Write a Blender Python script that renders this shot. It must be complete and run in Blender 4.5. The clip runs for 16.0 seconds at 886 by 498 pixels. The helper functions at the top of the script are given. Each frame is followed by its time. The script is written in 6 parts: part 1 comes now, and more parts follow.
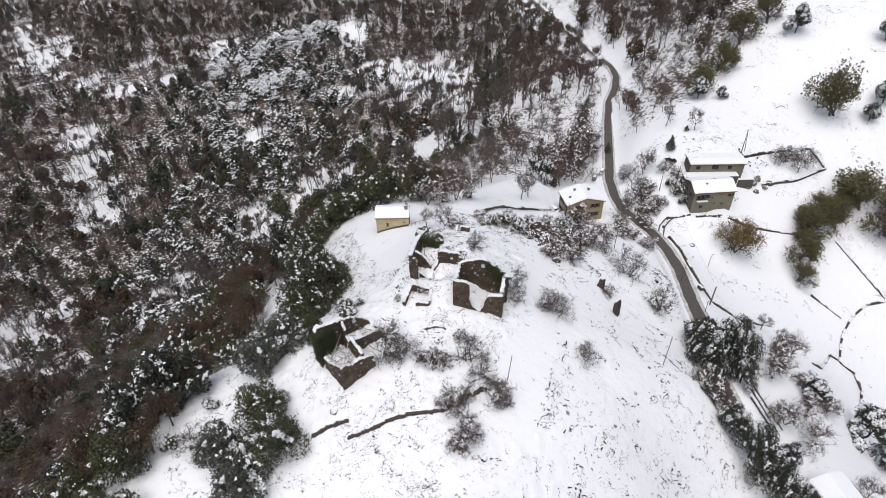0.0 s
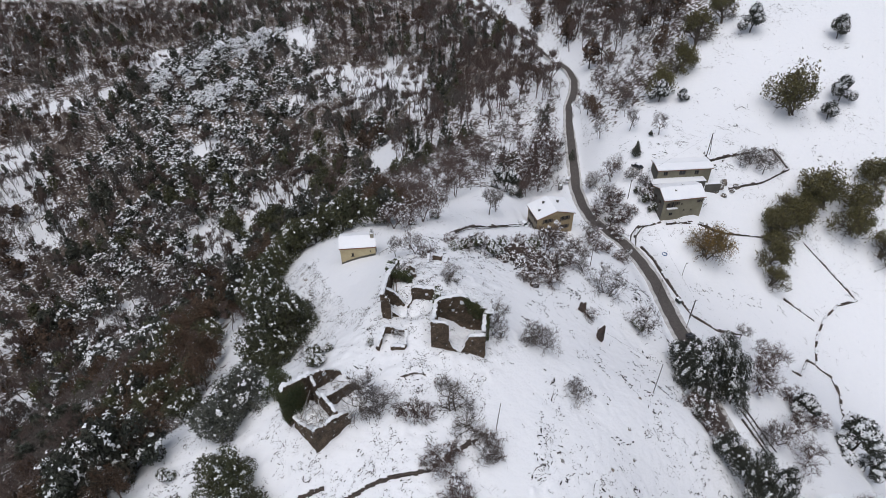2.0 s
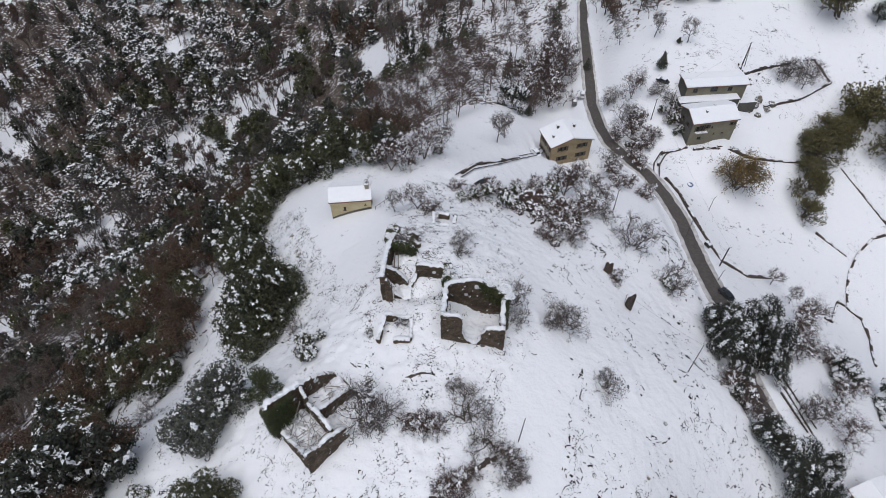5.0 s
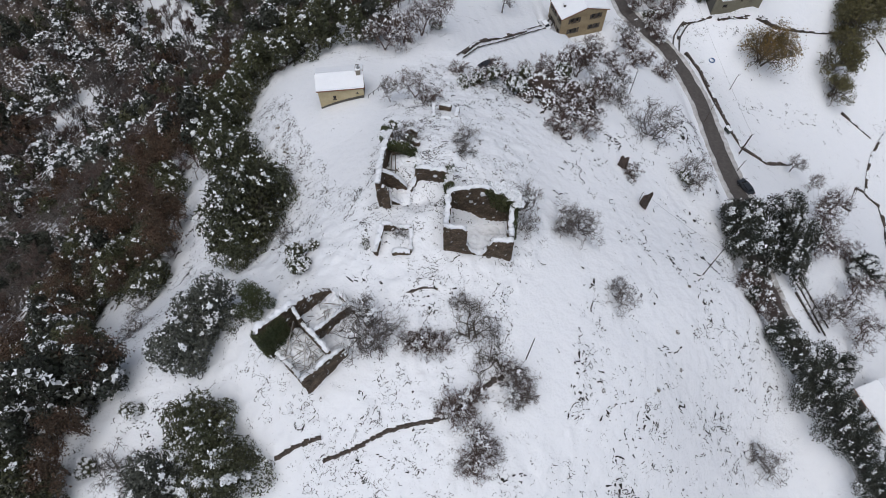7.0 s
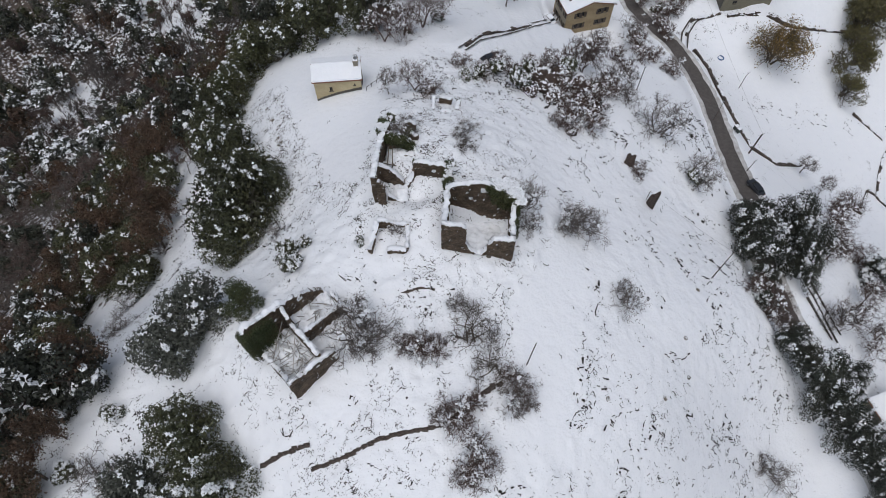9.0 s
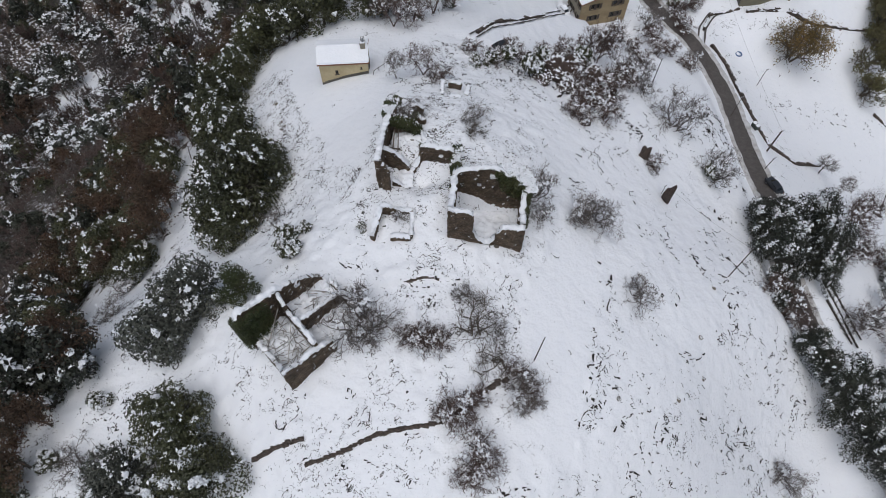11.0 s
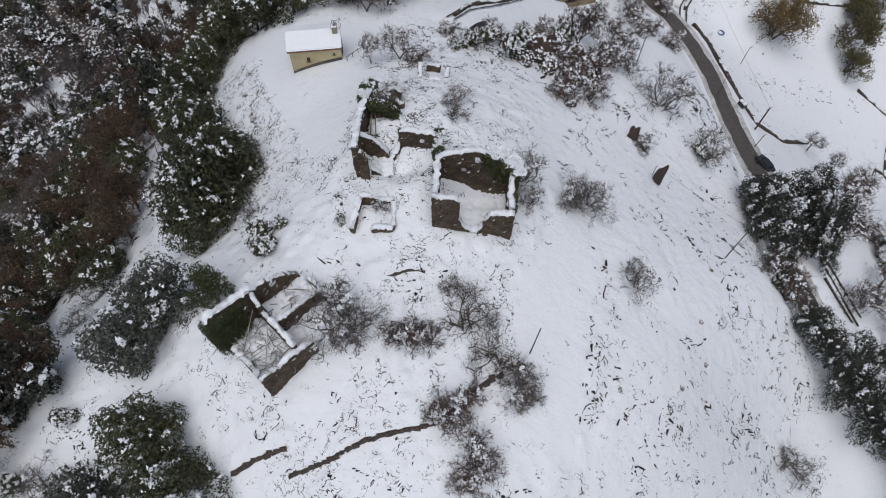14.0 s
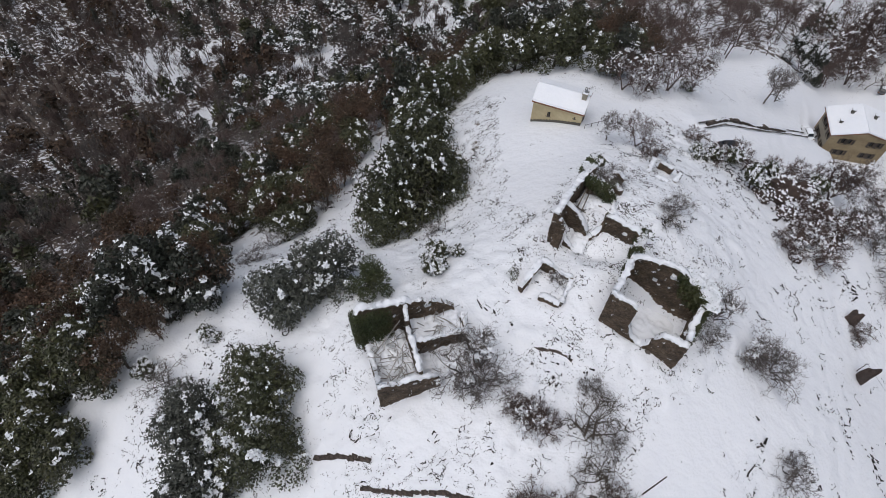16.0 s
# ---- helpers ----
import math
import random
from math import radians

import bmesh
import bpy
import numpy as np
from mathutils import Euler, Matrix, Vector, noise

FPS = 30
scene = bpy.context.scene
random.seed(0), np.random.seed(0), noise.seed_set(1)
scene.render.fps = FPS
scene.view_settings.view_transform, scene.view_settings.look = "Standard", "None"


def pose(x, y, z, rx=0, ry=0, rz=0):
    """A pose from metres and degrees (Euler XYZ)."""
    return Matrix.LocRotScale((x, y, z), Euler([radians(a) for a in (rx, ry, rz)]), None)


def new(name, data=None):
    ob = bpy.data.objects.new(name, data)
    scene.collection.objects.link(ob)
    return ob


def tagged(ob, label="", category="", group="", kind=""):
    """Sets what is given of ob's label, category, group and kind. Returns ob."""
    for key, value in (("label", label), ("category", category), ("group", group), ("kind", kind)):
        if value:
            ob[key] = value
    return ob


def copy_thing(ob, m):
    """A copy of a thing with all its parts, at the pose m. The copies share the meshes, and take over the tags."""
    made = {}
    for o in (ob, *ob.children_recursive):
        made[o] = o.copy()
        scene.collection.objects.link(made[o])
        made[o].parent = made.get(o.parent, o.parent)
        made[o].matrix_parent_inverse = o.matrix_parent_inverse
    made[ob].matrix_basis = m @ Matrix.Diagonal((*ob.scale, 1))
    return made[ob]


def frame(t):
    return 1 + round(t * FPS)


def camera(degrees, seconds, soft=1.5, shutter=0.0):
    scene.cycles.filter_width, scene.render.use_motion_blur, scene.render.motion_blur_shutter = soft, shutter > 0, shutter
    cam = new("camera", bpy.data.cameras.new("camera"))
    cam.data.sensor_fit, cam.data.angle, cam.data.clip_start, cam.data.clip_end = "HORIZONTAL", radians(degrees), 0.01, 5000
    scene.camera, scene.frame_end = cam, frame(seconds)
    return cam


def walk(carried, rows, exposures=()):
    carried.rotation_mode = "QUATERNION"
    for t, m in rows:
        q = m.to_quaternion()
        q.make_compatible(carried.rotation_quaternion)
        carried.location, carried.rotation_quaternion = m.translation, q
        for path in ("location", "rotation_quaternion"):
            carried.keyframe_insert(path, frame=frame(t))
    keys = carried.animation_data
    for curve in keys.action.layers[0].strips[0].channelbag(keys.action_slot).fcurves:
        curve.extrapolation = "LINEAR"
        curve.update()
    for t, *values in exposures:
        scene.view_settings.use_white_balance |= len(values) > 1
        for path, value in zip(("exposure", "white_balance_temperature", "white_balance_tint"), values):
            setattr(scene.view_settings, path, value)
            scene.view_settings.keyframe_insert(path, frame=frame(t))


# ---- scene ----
# ---- camera and walk ----
cam = camera(70.17, 16.0, soft=0.65)
PATH = [
    (0.0, -0.087, 0.217, 82.987, 50.403, 1.008, -0.146),
    (0.5, -0.922, 2.666, 82.682, 50.375, 0.846, -3.311),
    (1.0, -1.722, 5.473, 82.416, 50.379, 0.754, -4.203),
    (1.5, -2.326, 8.459, 82.163, 50.373, 0.688, -4.463),
    (2.0, -2.702, 11.836, 81.836, 50.360, 0.626, -4.800),
    (2.5, -2.952, 15.490, 81.528, 50.360, 0.613, -4.966),
    (2.6, -3.027, 16.038, 81.339, 50.360, 0.582, -4.986),
    (2.7, -3.102, 16.585, 81.150, 50.200, 0.551, -5.006),
    (2.8, -3.177, 17.133, 80.960, 47.900, 0.519, -5.027),
    (2.9, -3.252, 17.680, 80.771, 45.900, 0.488, -5.047),
    (3.0, -3.327, 18.228, 80.582, 44.371, 0.457, -5.067),
    (3.5, -3.419, 22.745, 80.432, 41.922, 0.394, -5.048),
    (4.0, -3.435, 26.879, 80.049, 41.978, 0.385, -5.024),
    (6.5, -3.399, 44.349, 76.020, 36.892, 0.279, -6.174),
    (6.6, -3.387, 44.491, 75.794, 36.890, 0.281, -6.112),
    (6.7, -3.375, 44.633, 75.567, 36.500, 0.282, -6.050),
    (6.8, -3.362, 44.774, 75.341, 35.000, 0.284, -5.988),
    (6.9, -3.350, 44.916, 75.114, 30.400, 0.285, -5.926),
    (7.0, -3.338, 45.058, 74.888, 28.234, 0.287, -5.864),
    (7.5, -3.272, 45.808, 74.033, 28.152, 0.230, -5.618),
    (8.0, -3.040, 46.060, 73.115, 28.139, 0.145, -5.442),
    (8.5, -2.832, 46.534, 72.175, 28.161, 0.077, -5.351),
    (11.0, -2.648, 47.257, 67.103, 28.283, -0.088, -3.786),
    (11.5, -2.680, 47.444, 66.169, 28.231, -0.131, -3.341),
    (12.0, -2.680, 47.596, 65.339, 28.224, -0.171, -3.083),
    (12.5, -2.734, 47.701, 64.537, 28.223, -0.222, -2.606),
    (13.0, -2.840, 47.935, 63.755, 28.084, -0.296, -2.394),
    (13.1, -2.826, 47.924, 63.591, 28.087, -0.288, -2.380),
    (13.2, -2.812, 47.913, 63.427, 28.089, -0.280, -2.500),
    (13.3, -2.799, 47.903, 63.262, 28.092, -0.271, -3.300),
    (13.4, -2.785, 47.892, 63.098, 28.094, -0.263, -5.100),
    (13.5, -2.771, 47.881, 62.934, 28.097, -0.255, -5.705),
    (14.0, -2.725, 48.742, 62.462, 28.084, -0.308, -6.486),
    (14.1, -2.781, 48.870, 62.433, 30.700, -0.325, -6.450),
    (14.2, -2.837, 48.998, 62.404, 31.900, -0.342, -6.400),
    (14.3, -2.892, 49.127, 62.375, 32.200, -0.359, -6.300),
    (14.4, -2.948, 49.255, 62.346, 32.240, -0.376, -6.000),
    (14.5, -3.004, 49.383, 62.317, 32.242, -0.393, -5.226),
    (15.0, -3.402, 50.095, 62.164, 32.277, -0.428, 2.662),
    (15.5, -3.969, 50.478, 61.933, 32.283, -0.427, 10.786),
    (16.0, -4.516, 50.320, 62.103, 32.364, -0.473, 21.838),
]
walk(cam, [(t, pose(x, y, z, rx, ry, rz)) for t, x, y, z, rx, ry, rz in PATH], [(0.0, 0.53, 6700, 10), (0.5, 0.30, 6600, 10), (1.5, 0.20, 6450, 10), (4.0, 0.17, 6350, 10), (8.0, 0.08, 6330, 8.5), (14.5, 0.01, 6360, 9), (16.0, 0.12, 6420, 10)])

# ---- overcast winter light ----
SUN_UP, SUN_ROUND = 72.0, 200.0
world = bpy.data.worlds.new("overcast_sky")
scene.world = world
world.use_nodes = True
_n, _l = world.node_tree.nodes, world.node_tree.links
_sky = _n.new("ShaderNodeTexSky")
_sky.sky_type, _sky.sun_disc = "NISHITA", False
_sky.sun_elevation, _sky.sun_rotation = radians(SUN_UP), radians(SUN_ROUND)
_sky.air_density, _sky.dust_density, _sky.ozone_density = 1.0, 4.0, 0.6
_hue = _n.new("ShaderNodeHueSaturation")
_hue.inputs["Saturation"].default_value = 0.85
_l.new(_sky.outputs[0], _hue.inputs["Color"])
_l.new(_hue.outputs[0], _n["Background"].inputs["Color"])
_n["Background"].inputs["Strength"].default_value = 0.066
sun = new("sun", bpy.data.lights.new("sun", "SUN"))
sun.data.energy, sun.data.angle, sun.data.color = 1.5, radians(70), (0.965, 0.97, 1.0)
sun.matrix_world = pose(0, 0, 200, 90 - SUN_UP, 0, 180 - SUN_ROUND)

# ---- the lie of the land: heights at a coarse net of places, joined smoothly ----
NET_X = (-420, -230, -120, -60, -25, 0, 25, 50, 90, 150, 300)
NET_Y = (30, 60, 80, 100, 125, 160, 210, 300, 480)
NET_Z = (
    (-110.3, -114.9, -117.7, -120.5, -124.3, -130.5, -140.9, -156.8, -158.9),
    (-99.2, -111.0, -119.0, -127.2, -137.1, -150.2, -166.0, -181.1, -170.7),
    (-59.5, -77.1, -85.7, -91.0, -96.8, -108.1, -131.9, -173.0, -156.2),
    (-32.7, -20.7, -24.3, -41.0, -47.3, -58.9, -95.8, -141.0, -140.5),
    (-23.0, -9.2, -5.7, -14.5, -17.0, -30.9, -75.9, -115.1, -130.2),
    (-17.6, -4.9, -2.4, 0.1, -11.6, -26.7, -62.5, -96.8, -121.2),
    (-33.8, -13.2, -10.1, -12.6, -17.6, -33.6, -51.3, -83.1, -109.4),
    (-39.6, -32.9, -24.1, -27.2, -28.4, -40.0, -59.0, -75.1, -95.3),
    (-53.7, -47.1, -46.6, -44.7, -53.1, -53.4, -37.1, -54.6, -74.7),
    (-89.3, -90.8, -90.7, -88.2, -80.0, -63.8, -43.1, -21.2, -48.4),
    (-145.3, -121.0, -105.4, -90.9, -75.7, -57.6, -34.8, -4.2, 46.6),
)


def net_weights(knots, x):
    k = np.array(knots, float)
    x = np.asarray(x, float)
    n, r = len(k), np.arange(len(x))
    w = np.zeros((len(x), n))
    i = np.clip(np.searchsorted(k, x) - 1, 0, n - 2)
    h = k[i + 1] - k[i]
    u = np.clip((x - k[i]) / h, 0, 1)
    np.add.at(w, (r, i), 2 * u**3 - 3 * u**2 + 1)
    np.add.at(w, (r, i + 1), -2 * u**3 + 3 * u**2)
    for c, j in ((u**3 - 2 * u**2 + u, i), (u**3 - u**2, i + 1)):
        a, b = np.maximum(j - 1, 0), np.minimum(j + 1, n - 1)
        s = c * h / (k[b] - k[a])
        np.add.at(w, (r, b), s)
        np.add.at(w, (r, a), -s)
    lo, hi = np.clip(x - k[0], -150, 0), np.clip(x - k[-1], 0, 150)
    w[:, 1] += lo / (k[1] - k[0])
    w[:, 0] -= lo / (k[1] - k[0])
    w[:, -1] += hi / (k[-1] - k[-2])
    w[:, -2] -= hi / (k[-1] - k[-2])
    return w


def land(x, y):
    x, y = np.atleast_1d(x).astype(float), np.atleast_1d(y).astype(float)
    return ((net_weights(NET_X, x) @ np.array(NET_Z)) * net_weights(NET_Y, y)).sum(1)


NOISE_TABLES = {}


def value_noise(x, y, size, seed=0):
    """Smooth noise from -1 to 1 with lumps of that size in metres."""
    if seed not in NOISE_TABLES:
        NOISE_TABLES[seed] = np.random.RandomState(seed + 11).uniform(-1, 1, (64, 64))
    table = NOISE_TABLES[seed]
    u, v = np.asarray(x, float) / size + 1000, np.asarray(y, float) / size + 1000
    i, j = np.floor(u).astype(int), np.floor(v).astype(int)
    f, g = u - i, v - j
    f, g = f * f * (3 - 2 * f), g * g * (3 - 2 * g)
    a, b = table[i % 64, j % 64], table[(i + 1) % 64, j % 64]
    c, d = table[i % 64, (j + 1) % 64], table[(i + 1) % 64, (j + 1) % 64]
    return (a * (1 - f) + b * f) * (1 - g) + (c * (1 - f) + d * f) * g


def smooth(a, b, x):
    t = np.clip((x - a) / (b - a), 0, 1)
    return t * t * (3 - 2 * t)


def along(line, x, y):
    """Distance to a line of places, signed side (left of its way is positive), and its height there."""
    x, y = np.atleast_1d(x).astype(float), np.atleast_1d(y).astype(float)
    best, side, high = np.full(x.shape, 1e9), np.zeros(x.shape), np.zeros(x.shape)
    for a, b in zip(line[:-1], line[1:]):
        ex, ey = b[0] - a[0], b[1] - a[1]
        s = np.clip(((x - a[0]) * ex + (y - a[1]) * ey) / (ex * ex + ey * ey), 0, 1)
        px, py = x - a[0] - s * ex, y - a[1] - s * ey
        d = np.hypot(px, py)
        m = d < best
        best[m] = d[m]
        side[m] = np.sign(ex * py - ey * px)[m]
        if len(a) > 2:
            high[m] = (a[2] + s * (b[2] - a[2]))[m]
    return best, side, high


def inside(poly, x, y):
    x, y = np.atleast_1d(x).astype(float), np.atleast_1d(y).astype(float)
    hit = np.zeros(x.shape, bool)
    for (x0, y0), (x1, y1) in zip(poly, poly[1:] + poly[:1]):
        c = (y0 > y) != (y1 > y)
        hit ^= c & (x < (x1 - x0) * (y - y0) / (y1 - y0 + 1e-9) + x0)
    return hit


ROAD = [(72.5, 44, -38), (69.8, 52, -36.6), (67.4, 60, -35), (65, 68, -33.4), (62, 76, -31.8), (60.3, 84, -31), (60.2, 91, -31.2), (61.6, 99, -32.2), (63.8, 107, -33.8), (65, 118, -37), (67, 130, -40.5), (69, 142, -43.7),
        (69, 153, -45.6), (67, 163, -46.3), (63.8, 170.5, -47), (61, 180, -48.5), (61, 191, -50.7), (62, 204, -52.3), (65, 218, -53),
        (68, 234, -53.6), (72, 254, -54.8), (77, 275, -55.6), (83, 290, -55.8), (87, 305, -56.5), (88, 321, -58), (86, 340, -61.5),
        (80, 399, -71), (75, 460, -80), (71, 514, -88), (66, 600, -102)]
DRIVE = [(9, 137, -17.2), (13, 143, -20.5), (20, 150, -26), (29, 161, -34.5), (36, 169, -41), (40, 178, -46)]
LANE = [(69, 161, -46.3), (71.5, 168, -47.2), (76, 173.6, -47.8), (84, 175, -47.6)]
YARDS = [(48, 164, 4.5, -46.6), (40, 170, 3.5, -45.5), (95, 185.5, 4.0, -42.0), (91, 171, 5.0, -47.6)]
SMOOTH_SNOW = [(6, 62), (13, 60), (17, 70), (22, 92), (15, 86), (9, 76)]
CHAPEL_YARD = [(-27, 112), (-10, 98), (-8, 108), (-4, 120), (-2, 136), (-30, 140), (-36, 126)]
WEST_BANK = [(-36, 138), (-25.5, 133), (-24, 126), (-20.5, 116), (-16.5, 108), (-15.0, 98), (-24, 92), (-34, 100), (-36, 120)]
TERRACES = [[(-23.5, 61.6), (-20, 62.8), (-17.6, 63.3)], [(-17.2, 60.6), (-13, 61.4), (-9, 62.9), (-6, 63.2), (-2, 63.6), (0.4, 64.7), (2.2, 66.2)],
            [(2.2, 66.2), (4, 67.0), (6.4, 68.2)], [(-5.2, 80.4), (-2.6, 80.9), (-0.8, 80.6)]]
WOOD = [(-53, 20), (-53, 54), (-54, 60), (-51, 65), (-47, 69.5), (-44.5, 72), (-43, 75), (-45.5, 79.5), (-50.5, 83), (-54, 87), (-64, 92), (-74, 100), (-66, 105), (-54.5, 100.5), (-51, 104), (-49.5, 110), (-49, 119), (-46.5, 126), (-45, 134), (-36, 145.5), (-19, 142), (-8, 143), (-3, 168), (7, 186),
        (23, 197), (44, 206), (60, 210), (66, 232), (70, 255), (82, 296), (83, 350), (74, 400), (58, 600), (58, 950), (-950, 950), (-950, 20)]
WOOD_EAST = [(76, 225), (104, 243), (112, 256), (150, 293), (200, 330), (290, 560), (80, 600), (86, 400), (96, 330), (92, 300), (78, 262)]
# openings in the woods: from, to, half width
GLADES = [(-468, 686, -368, 554, 9), (-309, 466, -300, 450, 7), (-281, 420, -252, 373, 6), (-252, 373, -238, 352, 8), (-406, 648, -375, 605, 11), (-289, 536, -261, 548, 8), (-231, 622, -225, 600, 13), (-93, 377, -78, 356, 10),
          (-102, 354, -98, 350, 10), (-133, 353, -119, 338, 10), (-103, 601, -79, 583, 14), (-53, 511, -22, 477, 17), (-22, 477, -2, 418, 24)]
GLADES += [(-14, 326, -10, 318, 10), (-241, 242, -222, 226, 9), (-201, 212, -184, 201, 8), (-197, 232, -190, 225, 6),
          (-240, 258, -234, 262, 8), (-172, 276, -156, 253, 9), (-70, 394, -66, 388, 7), (51, 271, 52, 262, 8), (10, 366, 12, 380, 10), (-118, 160, -112, 152, 5), (-330, 545, -345, 570, 9), (-150, 445, -142, 432, 6)]


# wooded knolls whose crests catch the most snow
SNOWY_CRESTS = [[(-200, 545), (-164, 568), (-121, 573), (-84, 594)], [(-168, 488), (-128, 494)]]


def glade(x, y):
    """Over 0 inside an opening of the woods, with a frayed edge."""
    x, y = np.asarray(x, float), np.asarray(y, float)
    fray = 0.55 * value_noise(x, y, 13, 91) + 0.5 * value_noise(x, y, 5.5, 92)
    best = np.maximum(value_noise(x, y, 21, 93) + 0.4 * value_noise(x, y, 8, 94) - 0.98, -1)
    for x0, y0, x1, y1, w in GLADES:
        t = np.clip(((x - x0) * (x1 - x0) + (y - y0) * (y1 - y0)) / ((x1 - x0) ** 2 + (y1 - y0) ** 2), 0, 1)
        d = np.hypot(x - x0 - t * (x1 - x0), y - y0 - t * (y1 - y0))
        best = np.maximum(best, 1 + fray - d / w)
    return best


def wood_cover(x, y):
    """1 in the woods, 0 in the open."""
    w = (inside(WOOD, x, y) | inside(WOOD_EAST, x, y)).astype(float)
    return w * (glade(x, y) < 0)


def ground_z(x, y):
    x, y = np.atleast_1d(x).astype(float), np.atleast_1d(y).astype(float)
    z = land(x, y)
    for line in SNOWY_CRESTS:
        z += 11.0 * np.exp(-((along(line, x, y)[0] / 24) ** 2))
    open_hill = 1 - smooth(60, 110, np.hypot(x - 5, y - 88) * 0.8)
    z += 0.25 * value_noise(x, y, 7, 1)
    rugged = open_hill * (1 - 0.85 * inside(SMOOTH_SNOW, x, y)) * (1 - 0.8 * (inside(CHAPEL_YARD, x, y) & ~inside(WEST_BANK, x, y))) * (1 - 0.55 * smooth(13, 22, x))
    z += rugged * (0.16 * value_noise(x, y, 2.6, 2) + 0.26 * np.maximum(value_noise(x, y, 1.3, 3), 0) + 0.15 * value_noise(x, y, 0.8, 4))
    step = ((z + 0.5 * value_noise(x, y, 8, 6)) / 1.6) % 1
    z += open_hill * smooth(12, 18, x) * 0.3 * (smooth(0.1, 0.9, step) - step) * (0.5 + 0.5 * value_noise(x, y, 11, 12))
    z -= 2.8 * np.exp(-(((x + 2.4) / 3.8) ** 2) - ((y - 94.6) / 2.4) ** 2)
    z -= 3.4 * np.exp(-(((x - 5.7) / 3.5) ** 4) - ((y - 88.4) / 2.5) ** 4)
    for px, py, pr, pz in YARDS:
        w = 1 - smooth(pr, pr * 2.2, np.hypot(x - px, y - py))
        z = z * (1 - w) + pz * w
    for line in TERRACES:
        d, side, _ = along(line, x, y)
        z += side * 0.42 * np.exp(-d / 2.2) * smooth(0, 0.35, d)
    for line, half, wide in ((ROAD, 2.3, 7.0), (DRIVE, 1.5, 4.0), (LANE, 1.5, 3.5)):
        d, _, high = along(line, x, y)
        w = 1 - smooth(half, wide, d)
        z = z * (1 - w) + (high - 0.3 * (1 - smooth(half - 0.6, half + 0.3, d))) * w
    return z


def gz(x, y):
    return float(ground_z(x, y)[0])

# ---- materials ----
def material(name, color, rough=0.8, vary=0.15, scale=3.0, bump=0.0, bump_scale=20.0, second=None, second_amount=0.5, island=0.0, objects=0.0, metal=0.0, detail=6.0):
    """A surface with two scales of colour change and a fine relief. second: a colour that takes over in patches; island, objects: change from leaf to leaf and thing to thing."""
    m = bpy.data.materials.new(name)
    m.use_nodes = True
    m.diffuse_color = (*color, 1)
    n, l = m.node_tree.nodes, m.node_tree.links
    b = n["Principled BSDF"]
    b.inputs["Roughness"].default_value = rough
    b.inputs["Metallic"].default_value = metal
    where = n.new("ShaderNodeTexCoord")
    big, fine = n.new("ShaderNodeTexNoise"), n.new("ShaderNodeTexNoise")
    big.inputs["Scale"].default_value, big.inputs["Detail"].default_value = scale * 0.2, 4
    fine.inputs["Scale"].default_value, fine.inputs["Detail"].default_value = scale, detail
    l.new(where.outputs["Object"], big.inputs["Vector"])
    l.new(where.outputs["Object"], fine.inputs["Vector"])
    mix = n.new("ShaderNodeMix")
    mix.data_type = "RGBA"
    ramp = n.new("ShaderNodeMapRange")
    ramp.inputs["From Min"].default_value, ramp.inputs["From Max"].default_value = 0.5 - 0.2, 0.5 + 0.2
    ramp.inputs["From Min"].default_value += 0.25 * (0.5 - second_amount)
    ramp.inputs["From Max"].default_value += 0.25 * (0.5 - second_amount)
    l.new(big.outputs["Fac"], ramp.inputs["Value"])
    l.new(ramp.outputs["Result"], mix.inputs["Factor"])
    mix.inputs["A"].default_value = (*color, 1)
    mix.inputs["B"].default_value = (*(second or [c * (1 - vary) for c in color]), 1)
    hsv = n.new("ShaderNodeHueSaturation")
    l.new(mix.outputs["Result"], hsv.inputs["Color"])
    value = n.new("ShaderNodeMath")
    value.operation = "MULTIPLY_ADD"
    l.new(fine.outputs["Fac"], value.inputs[0])
    value.inputs[1].default_value, value.inputs[2].default_value = 2.4 * vary, 1 - 1.2 * vary
    last = value
    for amount, node, out in ((island, "ShaderNodeNewGeometry", "Random Per Island"), (objects, "ShaderNodeObjectInfo", "Random")):
        if amount:
            g, a = n.new(node), n.new("ShaderNodeMath")
            a.operation = "MULTIPLY_ADD"
            l.new(g.outputs[out], a.inputs[0])
            a.inputs[1].default_value = 2 * amount
            l.new(last.outputs[0], a.inputs[2])
            s = n.new("ShaderNodeMath")
            s.operation = "SUBTRACT"
            l.new(a.outputs[0], s.inputs[0])
            s.inputs[1].default_value = amount
            last = s
    l.new(last.outputs[0], hsv.inputs["Value"])
    l.new(hsv.outputs["Color"], b.inputs["Base Color"])
    if bump:
        t, bp = n.new("ShaderNodeTexNoise"), n.new("ShaderNodeBump")
        t.inputs["Scale"].default_value, t.inputs["Detail"].default_value = bump_scale, 5
        l.new(where.outputs["Object"], t.inputs["Vector"])
        bp.inputs["Strength"].default_value, bp.inputs["Distance"].default_value = bump, 0.1
        l.new(t.outputs["Fac"], bp.inputs["Height"])
        l.new(bp.outputs["Normal"], b.inputs["Normal"])
    return m


